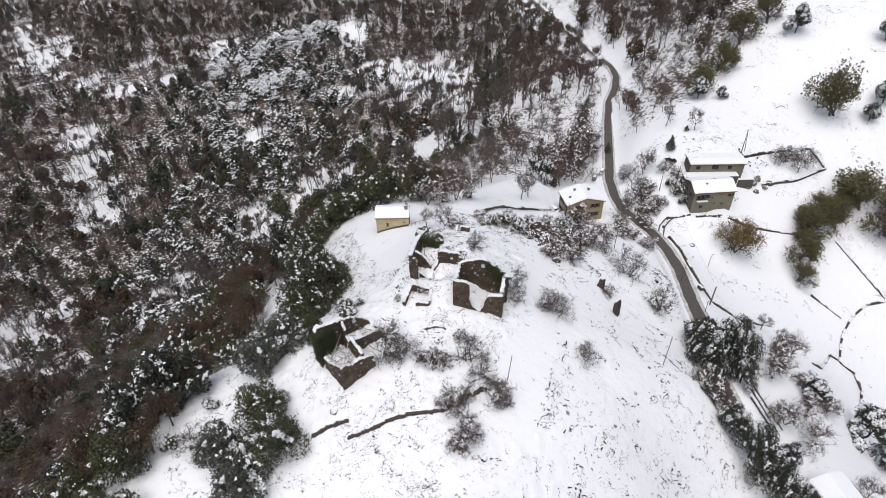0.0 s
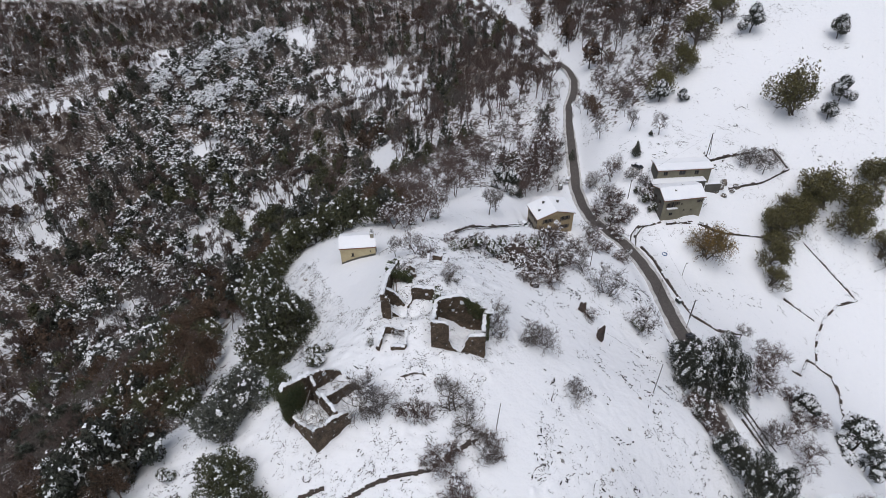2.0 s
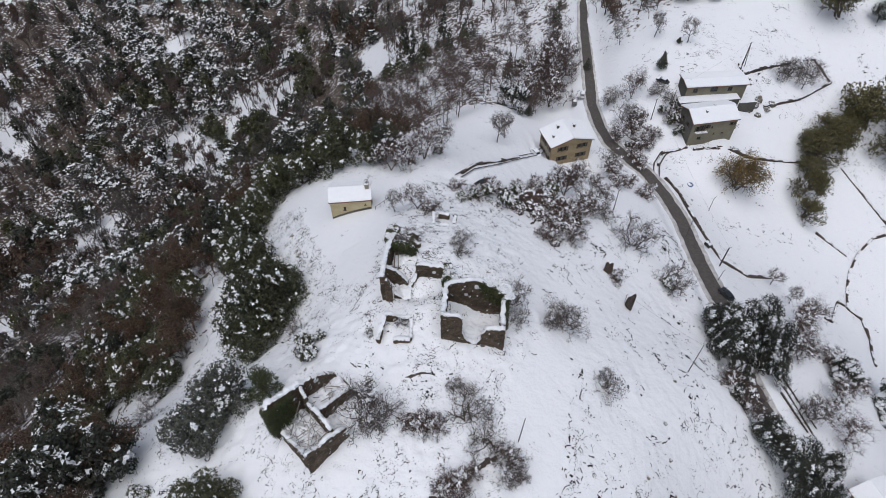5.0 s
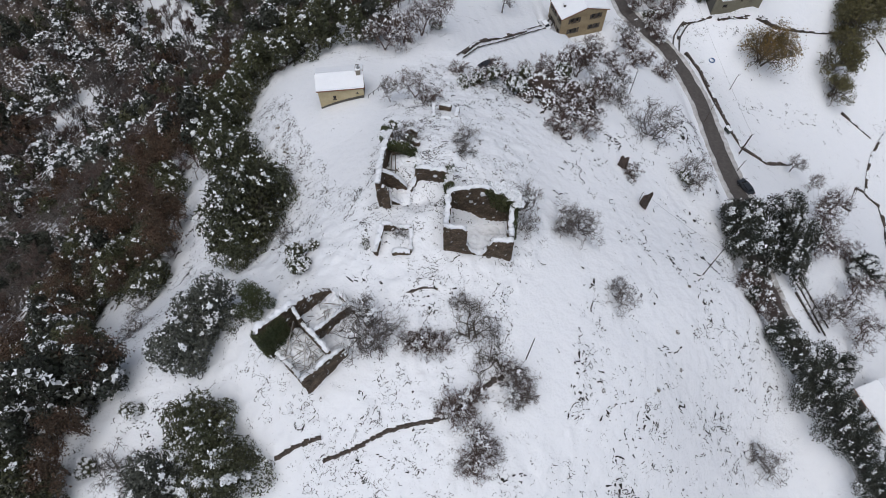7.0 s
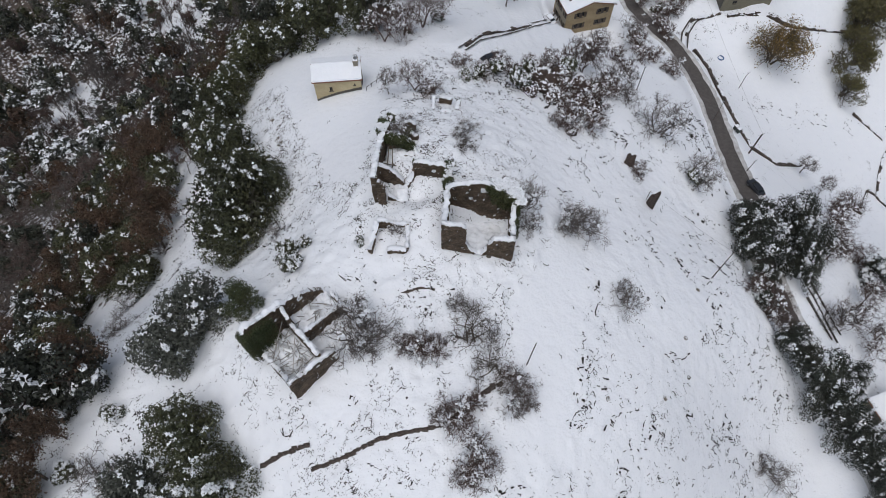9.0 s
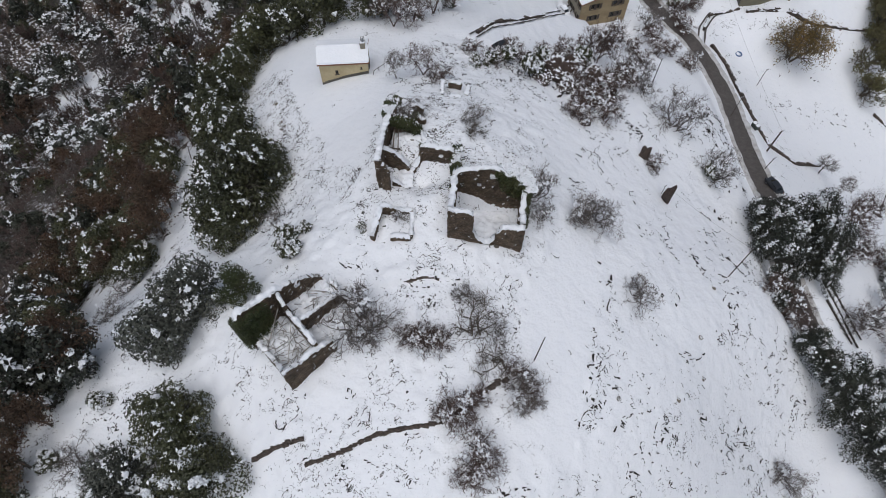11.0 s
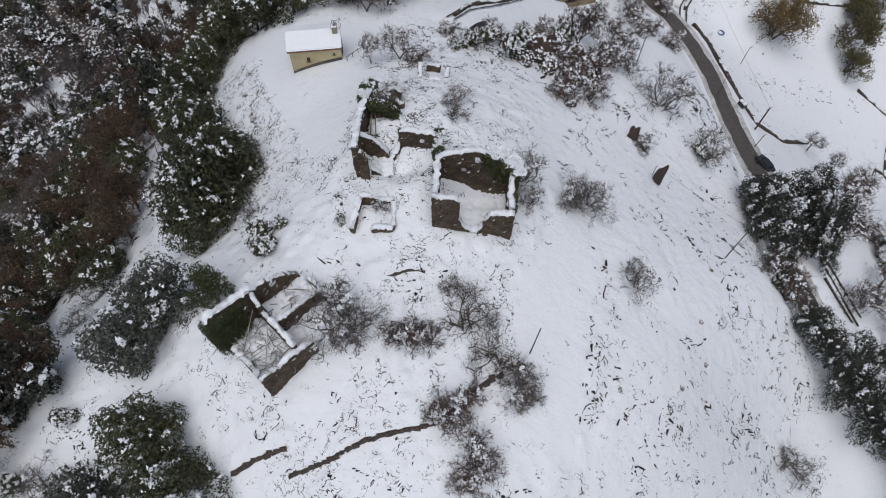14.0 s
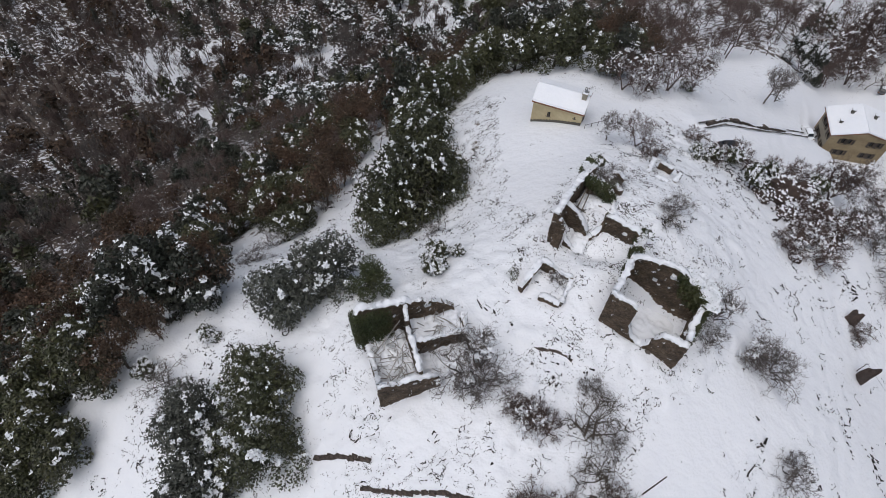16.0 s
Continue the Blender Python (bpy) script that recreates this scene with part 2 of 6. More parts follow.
SNOW_RGB = (0.83, 0.845, 0.87)
snow = material("snow", SNOW_RGB, 0.65, 0.03, 1.5, 0.5, 3.0, second=(0.80, 0.82, 0.86))
snow_clump = material("snow_on_branches", (0.82, 0.84, 0.87), 0.65, 0.05, 3.0, island=0.05)
asphalt = material("asphalt", (0.066, 0.057, 0.052), 0.75, 0.25, 6.0, 0.4, 30, second=(0.10, 0.088, 0.08), second_amount=0.35)
slush = material("slush", (0.60, 0.60, 0.60), 0.6, 0.25, 3.0, 0.6, 8, second=(0.34, 0.32, 0.30), second_amount=0.45)
bark = material("bark", (0.10, 0.082, 0.066), 0.9, 0.35, 6.0, 0.6, 25, objects=0.1)
bark_dark = material("dark_bark", (0.055, 0.045, 0.038), 0.9, 0.35, 6.0, 0.6, 25)
twig = material("twigs", (0.155, 0.135, 0.125), 0.9, 0.3, 4.0, island=0.3, objects=0.12)
twig_red = material("red_brown_twigs", (0.13, 0.094, 0.082), 0.9, 0.3, 4.0, island=0.3, objects=0.12)
leaf_oak = material("holm_oak_leaves", (0.040, 0.046, 0.021), 0.55, 0.3, 1.2, island=0.5, objects=0.25, second=(0.062, 0.060, 0.024))
leaf_dark = material("dark_needles", (0.026, 0.033, 0.024), 0.55, 0.3, 1.2, island=0.5, objects=0.15, second=(0.038, 0.038, 0.024))
leaf_grey = material("grey_green_leaves", (0.062, 0.070, 0.052), 0.6, 0.3, 1.2, island=0.45, objects=0.15, second=(0.085, 0.088, 0.066))
leaf_sage = material("sage_green_leaves", (0.056, 0.062, 0.050), 0.6, 0.3, 1.2, island=0.45, objects=0.15, second=(0.074, 0.076, 0.060))
leaf_brown = material("withered_beech_leaves", (0.095, 0.052, 0.032), 0.75, 0.3, 1.2, island=0.5, objects=0.25, second=(0.055, 0.040, 0.025))
leaf_olive = material("yellowing_leaves", (0.115, 0.1, 0.036), 0.65, 0.3, 1.2, island=0.45, objects=0.15, second=(0.085, 0.08, 0.034))
leaf_ochre = material("ochre_leaves", (0.20, 0.125, 0.040), 0.7, 0.3, 1.2, island=0.45, second=(0.12, 0.095, 0.035))
ivy_leaf = material("ivy_leaves", (0.036, 0.050, 0.015), 0.6, 0.3, 1.5, island=0.4, second=(0.056, 0.058, 0.020))
moss = material("moss", (0.05, 0.052, 0.02), 0.9, 0.3, 3.0, 0.6, 20)
# near-black, for stems and for the shade under snowy brambles
stems_and_gap_shade = material("stems_and_gap_shade", (0.022, 0.018, 0.015), 0.9, 0.3, 4.0, island=0.5)
ochre_plaster = material("yellow_plaster", (0.53, 0.46, 0.29), 0.9, 0.12, 2.0, 0.3, 15, second=(0.42, 0.34, 0.20), second_amount=0.4)
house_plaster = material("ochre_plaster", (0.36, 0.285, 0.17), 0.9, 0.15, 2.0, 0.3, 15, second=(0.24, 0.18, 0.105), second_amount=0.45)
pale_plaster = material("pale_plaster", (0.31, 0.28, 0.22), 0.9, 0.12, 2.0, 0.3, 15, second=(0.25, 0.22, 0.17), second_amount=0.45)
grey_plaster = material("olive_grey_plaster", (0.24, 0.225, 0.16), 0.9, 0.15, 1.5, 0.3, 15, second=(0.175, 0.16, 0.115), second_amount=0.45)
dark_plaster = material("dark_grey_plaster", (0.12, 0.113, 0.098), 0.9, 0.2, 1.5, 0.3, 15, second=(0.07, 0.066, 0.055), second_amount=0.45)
timber = material("weathered_timber", (0.16, 0.135, 0.11), 0.85, 0.3, 5.0, 0.5, 30, second=(0.11, 0.095, 0.08))
snowy_timber = material("snow_dusted_timber", (0.50, 0.50, 0.50), 0.85, 0.3, 4.0, 0.4, 20, second=(0.19, 0.165, 0.14), second_amount=0.45, objects=0.25)
pole_wood = material("tarred_pole_wood", (0.075, 0.06, 0.05), 0.85, 0.3, 5.0, 0.5, 30)
shutter_paint = material("dark_shutter_paint", (0.06, 0.045, 0.035), 0.6, 0.15, 4.0)
tile = material("roof_tiles", (0.26, 0.12, 0.075), 0.85, 0.25, 6.0, 0.5, 12)
stone_grey = material("grey_stone", (0.19, 0.165, 0.14), 0.92, 0.35, 3.0, 0.9, 9, second=(0.10, 0.085, 0.07), objects=0.2)
rust_rock = material("red_brown_rock", (0.068, 0.046, 0.037), 0.92, 0.4, 2.0, 0.9, 6, second=(0.04, 0.031, 0.026))
metal_grey = material("galvanised_metal", (0.30, 0.31, 0.32), 0.45, 0.1, 5.0, metal=0.8)
rubber = material("black_rubber", (0.02, 0.02, 0.02), 0.8, 0.15, 6.0)
blue_plastic = material("blue_plastic", (0.05, 0.11, 0.24), 0.35, 0.08, 5.0)
paint_dark = material("dark_car_paint", (0.025, 0.028, 0.034), 0.3, 0.08, 2.0)
paint_white = material("white_car_paint", (0.70, 0.71, 0.72), 0.3, 0.05, 2.0)
paint_silver = material("silver_car_paint", (0.30, 0.31, 0.33), 0.35, 0.06, 2.0, metal=0.4)
bin_green = material("dark_green_plastic", (0.030, 0.040, 0.034), 0.5, 0.12, 4.0)


def glass_material():
    m = bpy.data.materials.new("window_glass")
    m.use_nodes = True
    b = m.node_tree.nodes["Principled BSDF"]
    b.inputs["Base Color"].default_value = (0.02, 0.023, 0.026, 1)
    b.inputs["Roughness"].default_value = 0.08
    return m


glass = glass_material()


def masonry(name, light, dark, mossy, dusting):
    """Rubble masonry: stones of changing tone with recessed joints, and damp moss in patches."""
    m = bpy.data.materials.new(name)
    m.use_nodes = True
    n, l = m.node_tree.nodes, m.node_tree.links
    b = n["Principled BSDF"]
    b.inputs["Roughness"].default_value = 0.93
    where, scale = n.new("ShaderNodeTexCoord"), n.new("ShaderNodeMapping")
    scale.inputs["Scale"].default_value = (1, 1, 1.8)
    l.new(where.outputs["Object"], scale.inputs["Vector"])
    cell, joint, noise_node, patch = n.new("ShaderNodeTexVoronoi"), n.new("ShaderNodeTexVoronoi"), n.new("ShaderNodeTexNoise"), n.new("ShaderNodeTexNoise")
    joint.feature = "DISTANCE_TO_EDGE"
    for v in (cell, joint):
        v.inputs["Scale"].default_value = 2.6
        l.new(scale.outputs[0], v.inputs["Vector"])
    noise_node.inputs["Scale"].default_value, noise_node.inputs["Detail"].default_value = 6.0, 8
    patch.inputs["Scale"].default_value, patch.inputs["Detail"].default_value = 0.5, 5
    for v in (noise_node, patch):
        l.new(where.outputs["Object"], v.inputs["Vector"])
    grey = n.new("ShaderNodeSeparateColor")
    l.new(cell.outputs["Color"], grey.inputs[0])
    a = n.new("ShaderNodeMix")
    a.data_type = "RGBA"
    l.new(grey.outputs[0], a.inputs["Factor"])
    a.inputs["A"].default_value, a.inputs["B"].default_value = (*light, 1), (*dark, 1)
    j = n.new("ShaderNodeMapRange")
    j.inputs["From Max"].default_value = 0.06
    l.new(joint.outputs["Distance"], j.inputs["Value"])
    c = n.new("ShaderNodeMix")
    c.data_type = "RGBA"
    l.new(j.outputs[0], c.inputs["Factor"])
    c.inputs["A"].default_value = (*[v * 0.55 for v in dark], 1)
    l.new(a.outputs["Result"], c.inputs["B"])
    p = n.new("ShaderNodeMapRange")
    p.inputs["From Min"].default_value, p.inputs["From Max"].default_value = 0.55, 0.75
    p.inputs["To Max"].default_value = mossy
    l.new(patch.outputs["Fac"], p.inputs["Value"])
    d = n.new("ShaderNodeMix")
    d.data_type = "RGBA"
    l.new(p.outputs[0], d.inputs["Factor"])
    l.new(c.outputs["Result"], d.inputs["A"])
    d.inputs["B"].default_value = (0.045, 0.046, 0.022, 1)
    h = n.new("ShaderNodeHueSaturation")
    v = n.new("ShaderNodeMath")
    v.operation = "MULTIPLY_ADD"
    v.inputs[1].default_value, v.inputs[2].default_value = 0.8, 0.6
    l.new(noise_node.outputs["Fac"], v.inputs[0])
    damp, tone = n.new("ShaderNodeMapRange"), n.new("ShaderNodeMath")
    damp.inputs["From Min"].default_value, damp.inputs["From Max"].default_value = 0.32, 0.68
    damp.inputs["To Min"].default_value, damp.inputs["To Max"].default_value = 0.5, 1.15
    blot = n.new("ShaderNodeTexNoise")
    blot.inputs["Scale"].default_value, blot.inputs["Detail"].default_value = 0.8, 6
    l.new(where.outputs["Object"], blot.inputs["Vector"])
    l.new(blot.outputs["Fac"], damp.inputs["Value"])
    tone.operation = "MULTIPLY"
    l.new(v.outputs[0], tone.inputs[0])
    l.new(damp.outputs[0], tone.inputs[1])
    l.new(tone.outputs[0], h.inputs["Value"])
    l.new(d.outputs["Result"], h.inputs["Color"])
    facing, split, rise, ledge = n.new("ShaderNodeNewGeometry"), n.new("ShaderNodeSeparateXYZ"), n.new("ShaderNodeMath"), n.new("ShaderNodeMapRange")
    l.new(facing.outputs["Normal"], split.inputs[0])
    rise.operation = "MULTIPLY_ADD"
    l.new(noise_node.outputs["Fac"], rise.inputs[0])
    rise.inputs[1].default_value = dusting
    l.new(split.outputs["Z"], rise.inputs[2])
    ledge.inputs["From Min"].default_value, ledge.inputs["From Max"].default_value = 1.0, 1.1
    l.new(rise.outputs[0], ledge.inputs["Value"])
    dusted = n.new("ShaderNodeMix")
    dusted.data_type = "RGBA"
    l.new(ledge.outputs[0], dusted.inputs["Factor"])
    l.new(h.outputs["Color"], dusted.inputs["A"])
    dusted.inputs["B"].default_value = (*SNOW_RGB, 1)
    l.new(dusted.outputs["Result"], b.inputs["Base Color"])
    add, bp = n.new("ShaderNodeMath"), n.new("ShaderNodeBump")
    l.new(j.outputs[0], add.inputs[0])
    l.new(noise_node.outputs["Fac"], add.inputs[1])
    bp.inputs["Strength"].default_value, bp.inputs["Distance"].default_value = 0.9, 0.12
    l.new(add.outputs[0], bp.inputs["Height"])
    l.new(bp.outputs["Normal"], b.inputs["Normal"])
    return m


ruin_stone = masonry("ruin_masonry", (0.165, 0.118, 0.078), (0.095, 0.067, 0.045), 0.5, 0.9)
wall_stone = masonry("dry_stone", (0.15, 0.115, 0.095), (0.07, 0.055, 0.046), 0.4, 0.0)


def ground_material():
    """Snow, with brown leaf litter and scrub showing through where the woods stand."""
    m = bpy.data.materials.new("snowy_ground")
    m.use_nodes = True
    n, l = m.node_tree.nodes, m.node_tree.links
    b = n["Principled BSDF"]
    b.inputs["Roughness"].default_value = 0.7
    where, litter = n.new("ShaderNodeTexCoord"), n.new("ShaderNodeAttribute")
    litter.attribute_name = "litter"
    big, mid, fine = n.new("ShaderNodeTexNoise"), n.new("ShaderNodeTexNoise"), n.new("ShaderNodeTexNoise")
    for t, s in ((big, 0.05), (mid, 0.6), (fine, 2.5)):
        t.inputs["Scale"].default_value, t.inputs["Detail"].default_value = s, 8
        l.new(where.outputs["Object"], t.inputs["Vector"])
    sum1, sum2 = n.new("ShaderNodeMath"), n.new("ShaderNodeMath")
    sum1.operation, sum2.operation = "MULTIPLY_ADD", "MULTIPLY_ADD"
    l.new(mid.outputs["Fac"], sum1.inputs[0])
    sum1.inputs[1].default_value = 1.6
    l.new(litter.outputs["Fac"], sum1.inputs[2])
    l.new(big.outputs["Fac"], sum2.inputs[0])
    sum2.inputs[1].default_value = 0.7
    l.new(sum1.outputs[0], sum2.inputs[2])
    cut = n.new("ShaderNodeMapRange")
    cut.inputs["From Min"].default_value, cut.inputs["From Max"].default_value = 1.6, 1.75
    l.new(sum2.outputs[0], cut.inputs["Value"])
    brown = n.new("ShaderNodeMix")
    brown.data_type = "RGBA"
    l.new(fine.outputs["Fac"], brown.inputs["Factor"])
    brown.inputs["A"].default_value, brown.inputs["B"].default_value = (0.045, 0.033, 0.026, 1), (0.15, 0.115, 0.09, 1)
    white = n.new("ShaderNodeMix")
    white.data_type = "RGBA"
    l.new(mid.outputs["Fac"], white.inputs["Factor"])
    white.inputs["A"].default_value, white.inputs["B"].default_value = (0.80, 0.818, 0.855, 1), (0.85, 0.862, 0.885, 1)
    mix = n.new("ShaderNodeMix")
    mix.data_type = "RGBA"
    l.new(cut.outputs[0], mix.inputs["Factor"])
    l.new(white.outputs["Result"], mix.inputs["A"])
    l.new(brown.outputs["Result"], mix.inputs["B"])
    # bare soil and gap shade painted as thin broken dark lines where scrub stands
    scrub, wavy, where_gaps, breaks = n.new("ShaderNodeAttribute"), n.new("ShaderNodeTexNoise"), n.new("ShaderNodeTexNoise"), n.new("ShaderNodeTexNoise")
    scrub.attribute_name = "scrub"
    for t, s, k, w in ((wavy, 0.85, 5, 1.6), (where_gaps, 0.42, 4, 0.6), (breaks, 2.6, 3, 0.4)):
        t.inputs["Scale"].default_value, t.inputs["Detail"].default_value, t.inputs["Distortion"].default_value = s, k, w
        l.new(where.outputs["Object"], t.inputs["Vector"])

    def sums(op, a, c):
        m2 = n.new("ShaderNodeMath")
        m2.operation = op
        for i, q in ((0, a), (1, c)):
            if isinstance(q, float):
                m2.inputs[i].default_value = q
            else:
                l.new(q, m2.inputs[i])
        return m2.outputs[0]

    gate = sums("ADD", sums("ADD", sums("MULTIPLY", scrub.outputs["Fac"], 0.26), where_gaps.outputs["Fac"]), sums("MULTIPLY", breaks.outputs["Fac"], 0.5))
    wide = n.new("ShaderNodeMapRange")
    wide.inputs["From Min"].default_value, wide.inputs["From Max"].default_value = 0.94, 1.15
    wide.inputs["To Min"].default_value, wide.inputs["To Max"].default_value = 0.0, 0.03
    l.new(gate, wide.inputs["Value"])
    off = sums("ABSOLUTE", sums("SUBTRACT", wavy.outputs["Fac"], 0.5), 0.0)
    gap_shade = n.new("ShaderNodeMapRange")
    gap_shade.inputs["From Min"].default_value, gap_shade.inputs["From Max"].default_value = 0.0, 0.007
    l.new(sums("SUBTRACT", wide.outputs[0], off), gap_shade.inputs["Value"])
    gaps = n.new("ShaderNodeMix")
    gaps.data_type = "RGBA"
    l.new(gap_shade.outputs[0], gaps.inputs["Factor"])
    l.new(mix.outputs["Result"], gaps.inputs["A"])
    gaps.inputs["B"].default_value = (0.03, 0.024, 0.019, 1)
    l.new(gaps.outputs["Result"], b.inputs["Base Color"])
    bp = n.new("ShaderNodeBump")
    lumps, both = n.new("ShaderNodeTexNoise"), n.new("ShaderNodeMath")
    lumps.inputs["Scale"].default_value, lumps.inputs["Detail"].default_value = 0.9, 5
    l.new(where.outputs["Object"], lumps.inputs["Vector"])
    both.operation = "MULTIPLY_ADD"
    l.new(lumps.outputs["Fac"], both.inputs[0])
    both.inputs[1].default_value = 3.0
    l.new(fine.outputs["Fac"], both.inputs[2])
    bp.inputs["Strength"].default_value, bp.inputs["Distance"].default_value = 0.28, 0.3
    l.new(both.outputs[0], bp.inputs["Height"])
    l.new(bp.outputs["Normal"], b.inputs["Normal"])
    return m


# ---- makers ----
def mesh_of(name, verts, faces, mats, index=None, flat=True):
    """A mesh from arrays; faces all have the same number of corners."""
    verts, faces = np.asarray(verts, np.float32), np.asarray(faces, np.int32)
    me = bpy.data.meshes.new(name)
    k = faces.shape[1]
    me.vertices.add(len(verts))
    me.vertices.foreach_set("co", verts.ravel())
    me.loops.add(faces.size)
    me.loops.foreach_set("vertex_index", faces.ravel())
    me.polygons.add(len(faces))
    me.polygons.foreach_set("loop_start", np.arange(0, faces.size, k, dtype=np.int32))
    for m in mats:
        me.materials.append(m)
    if index is not None:
        me.attributes.new("material_index", "INT", "FACE").data.foreach_set("value", np.asarray(index, np.int32))
    me.update(calc_edges=True)
    if len(faces) < 20000:
        me.validate()
    if flat:
        me.shade_flat()
    else:
        me.shade_smooth()
    return me


def part(name, data, mat=None, parent=None, label=""):
    """Links a mesh, or a bmesh with its material, as one object under a thing or a part."""
    if isinstance(data, bmesh.types.BMesh):
        me = bpy.data.meshes.new(name)
        data.to_mesh(me)
        data.free()
        data = me
    if mat and not data.materials:
        data.materials.append(mat)
    ob = new(name, data)
    if parent:
        ob.parent = parent
    if label:
        tagged(ob, label)
    return ob


def thing(name, x=0, y=0, z=0, turn=0, label="", category="", group="", kind=""):
    ob = new(name)
    ob.empty_display_size = 0.3
    ob.matrix_basis = pose(x, y, z, 0, 0, turn)
    return tagged(ob, label, category, group, kind)


def box(bm, x0, x1, y0, y1, z0, z1, bevel=0.0):
    m = Matrix.Translation(((x0 + x1) / 2, (y0 + y1) / 2, (z0 + z1) / 2)) @ Matrix.Diagonal((x1 - x0, y1 - y0, z1 - z0, 1))
    r = bmesh.ops.create_cube(bm, size=1, matrix=m)
    if bevel:
        bmesh.ops.bevel(bm, geom=list({e for v in r["verts"] for e in v.link_edges}), offset=bevel, segments=2, affect="EDGES")
    return bm


def boxes(*args, bevel=0.0):
    bm = bmesh.new()
    for a in args:
        box(bm, *a, bevel=bevel)
    return bm


def rod(bm, a, b, r0, r1, sides=7):
    a, b = Vector(a), Vector(b)
    q = (b - a).to_track_quat("Z", "Y").to_matrix().to_4x4()
    bmesh.ops.create_cone(bm, cap_ends=True, segments=sides, radius1=r0, radius2=r1, depth=(b - a).length, matrix=Matrix.Translation((a + b) / 2) @ q)
    return bm


def rods(*args, sides=7):
    bm = bmesh.new()
    for a in args:
        rod(bm, *a, sides=sides)
    return bm


def prisms(starts, ends, r0, r1):
    """Many thin three-sided sticks, as arrays of corners and triangles."""
    a, b = np.asarray(starts, float), np.asarray(ends, float)
    d = b - a
    d /= np.linalg.norm(d, axis=1)[:, None] + 1e-9
    ref = np.where(np.abs(d[:, 2:]) > 0.9, [[1.0, 0, 0]], [[0, 0, 1.0]])
    u = np.cross(d, ref)
    u /= np.linalg.norm(u, axis=1)[:, None] + 1e-9
    w = np.cross(d, u)
    v = []
    for base, r in ((a, np.asarray(r0)), (b, np.asarray(r1))):
        for k in range(3):
            q = 2 * math.pi * k / 3
            v.append(base + (r * np.ones(len(a)))[:, None] * (math.cos(q) * u + math.sin(q) * w))
    v = np.stack(v, 1).reshape(-1, 3)
    f = np.array([(0, 1, 4), (0, 4, 3), (1, 2, 5), (1, 5, 4), (2, 0, 3), (2, 3, 5)])
    f = (np.arange(len(a))[:, None, None] * 6 + f).reshape(-1, 3)
    return v, f


def slivers(starts, ends, width):
    """Fine twigs as single thin triangles."""
    a, b = np.asarray(starts, float), np.asarray(ends, float)
    u = np.cross(b - a, np.random.RandomState(len(a)).normal(size=a.shape))
    u *= width / (np.linalg.norm(u, axis=1)[:, None] + 1e-9)
    return np.stack([a - u, a + u, b], 1).reshape(-1, 3), np.arange(3 * len(a)).reshape(-1, 3)


def leaf_cloud(rng, lobes, n, size, flop=0.8, up=0.0):
    """Leaf clumps on the outside of overlapping lobes: middles, outward ways, and folded quads as triangles."""
    lobes = np.asarray(lobes, float)
    area = (lobes[:, 3] * lobes[:, 4] + lobes[:, 5] ** 2)
    pick = rng.choice(len(lobes), n, p=area / area.sum())
    d = rng.normal(size=(n, 3))
    d[:, 2] += up
    d /= np.linalg.norm(d, axis=1)[:, None]
    c = lobes[pick, :3] + d * lobes[pick, 3:] * rng.uniform(0.72, 1.06, (n, 1)) + rng.normal(size=(n, 3)) * 0.08 * lobes[pick, 3:]
    return c, d, clumps(rng, c, d, size, flop)


def clumps(rng, c, d, size, flop):
    n = len(c)
    nn = d + rng.normal(size=(n, 3)) * flop
    nn /= np.linalg.norm(nn, axis=1)[:, None]
    u = np.cross(nn, rng.normal(size=(n, 3)))
    u /= np.linalg.norm(u, axis=1)[:, None] + 1e-9
    w = np.cross(nn, u)
    s = (size * rng.uniform(0.55, 1.35, n))[:, None]
    k = rng.uniform(0.5, 0.95, (n, 1))
    v = np.stack([c - u * s - w * s * k * 0.5, c + u * s * 0.9 - w * s * k * 0.4, c + w * s * k], 1).reshape(-1, 3)
    return v, np.arange(3 * n).reshape(-1, 3)


def branches(rng, height, spread, stems=1, order=3, kids=4, lift=0.55, thick=0.11, first=0.3):
    """Sticks of a bare tree or shrub, from the trunk out to the twigs: starts, ends, radii."""
    out = []

    def grow(p, d, length, r, level):
        steps = 2 if level else 3
        for s in range(steps):
            d = d + rng.normal(size=3) * 0.13
            d /= np.linalg.norm(d)
            q = p + d * length / steps
            out.append((p, q, r, r * 0.82))
            if level < order and (s >= 1 or level or first < 0.2):
                for _ in range(kids if s == steps - 1 else kids // 2):
                    side = rng.normal(size=3)
                    side -= d * (side @ d)
                    side /= np.linalg.norm(side) + 1e-9
                    e = d * lift + side * spread
                    e[2] += 0.25
                    e /= np.linalg.norm(e)
                    grow(q, e, length * rng.uniform(0.45, 0.75), r * 0.55, level + 1)
            p, r = q, r * 0.82

    for k in range(stems):
        a = rng.uniform(0, 2 * math.pi)
        tilt = 0.05 if stems == 1 else rng.uniform(0.2, 0.9)
        grow(np.array([0, 0, -0.3]) + (0 if stems == 1 else rng.normal(size=3) * 0.25 * np.array([1, 1, 0])),
             np.array([math.cos(a) * tilt, math.sin(a) * tilt, 1.0]), height * rng.uniform(0.4, 0.55), thick, 0)
    a, b, r0, r1 = (np.array(v) for v in zip(*out))
    return a, b, r0, r1

# ---- ground, road and drive ----
def spaced(lo, a, b, hi, fine, grow=1.12, most=14.0):
    left, right, s, x = [], [], fine, a
    while x > lo:
        x, s = x - s, min(s * grow, most)
        left.append(x)
    s, x = fine, b
    while x < hi:
        x, s = x + s, min(s * grow, most)
        right.append(x)
    return np.array(left[::-1] + list(np.arange(a, b, fine)) + [b] + right)


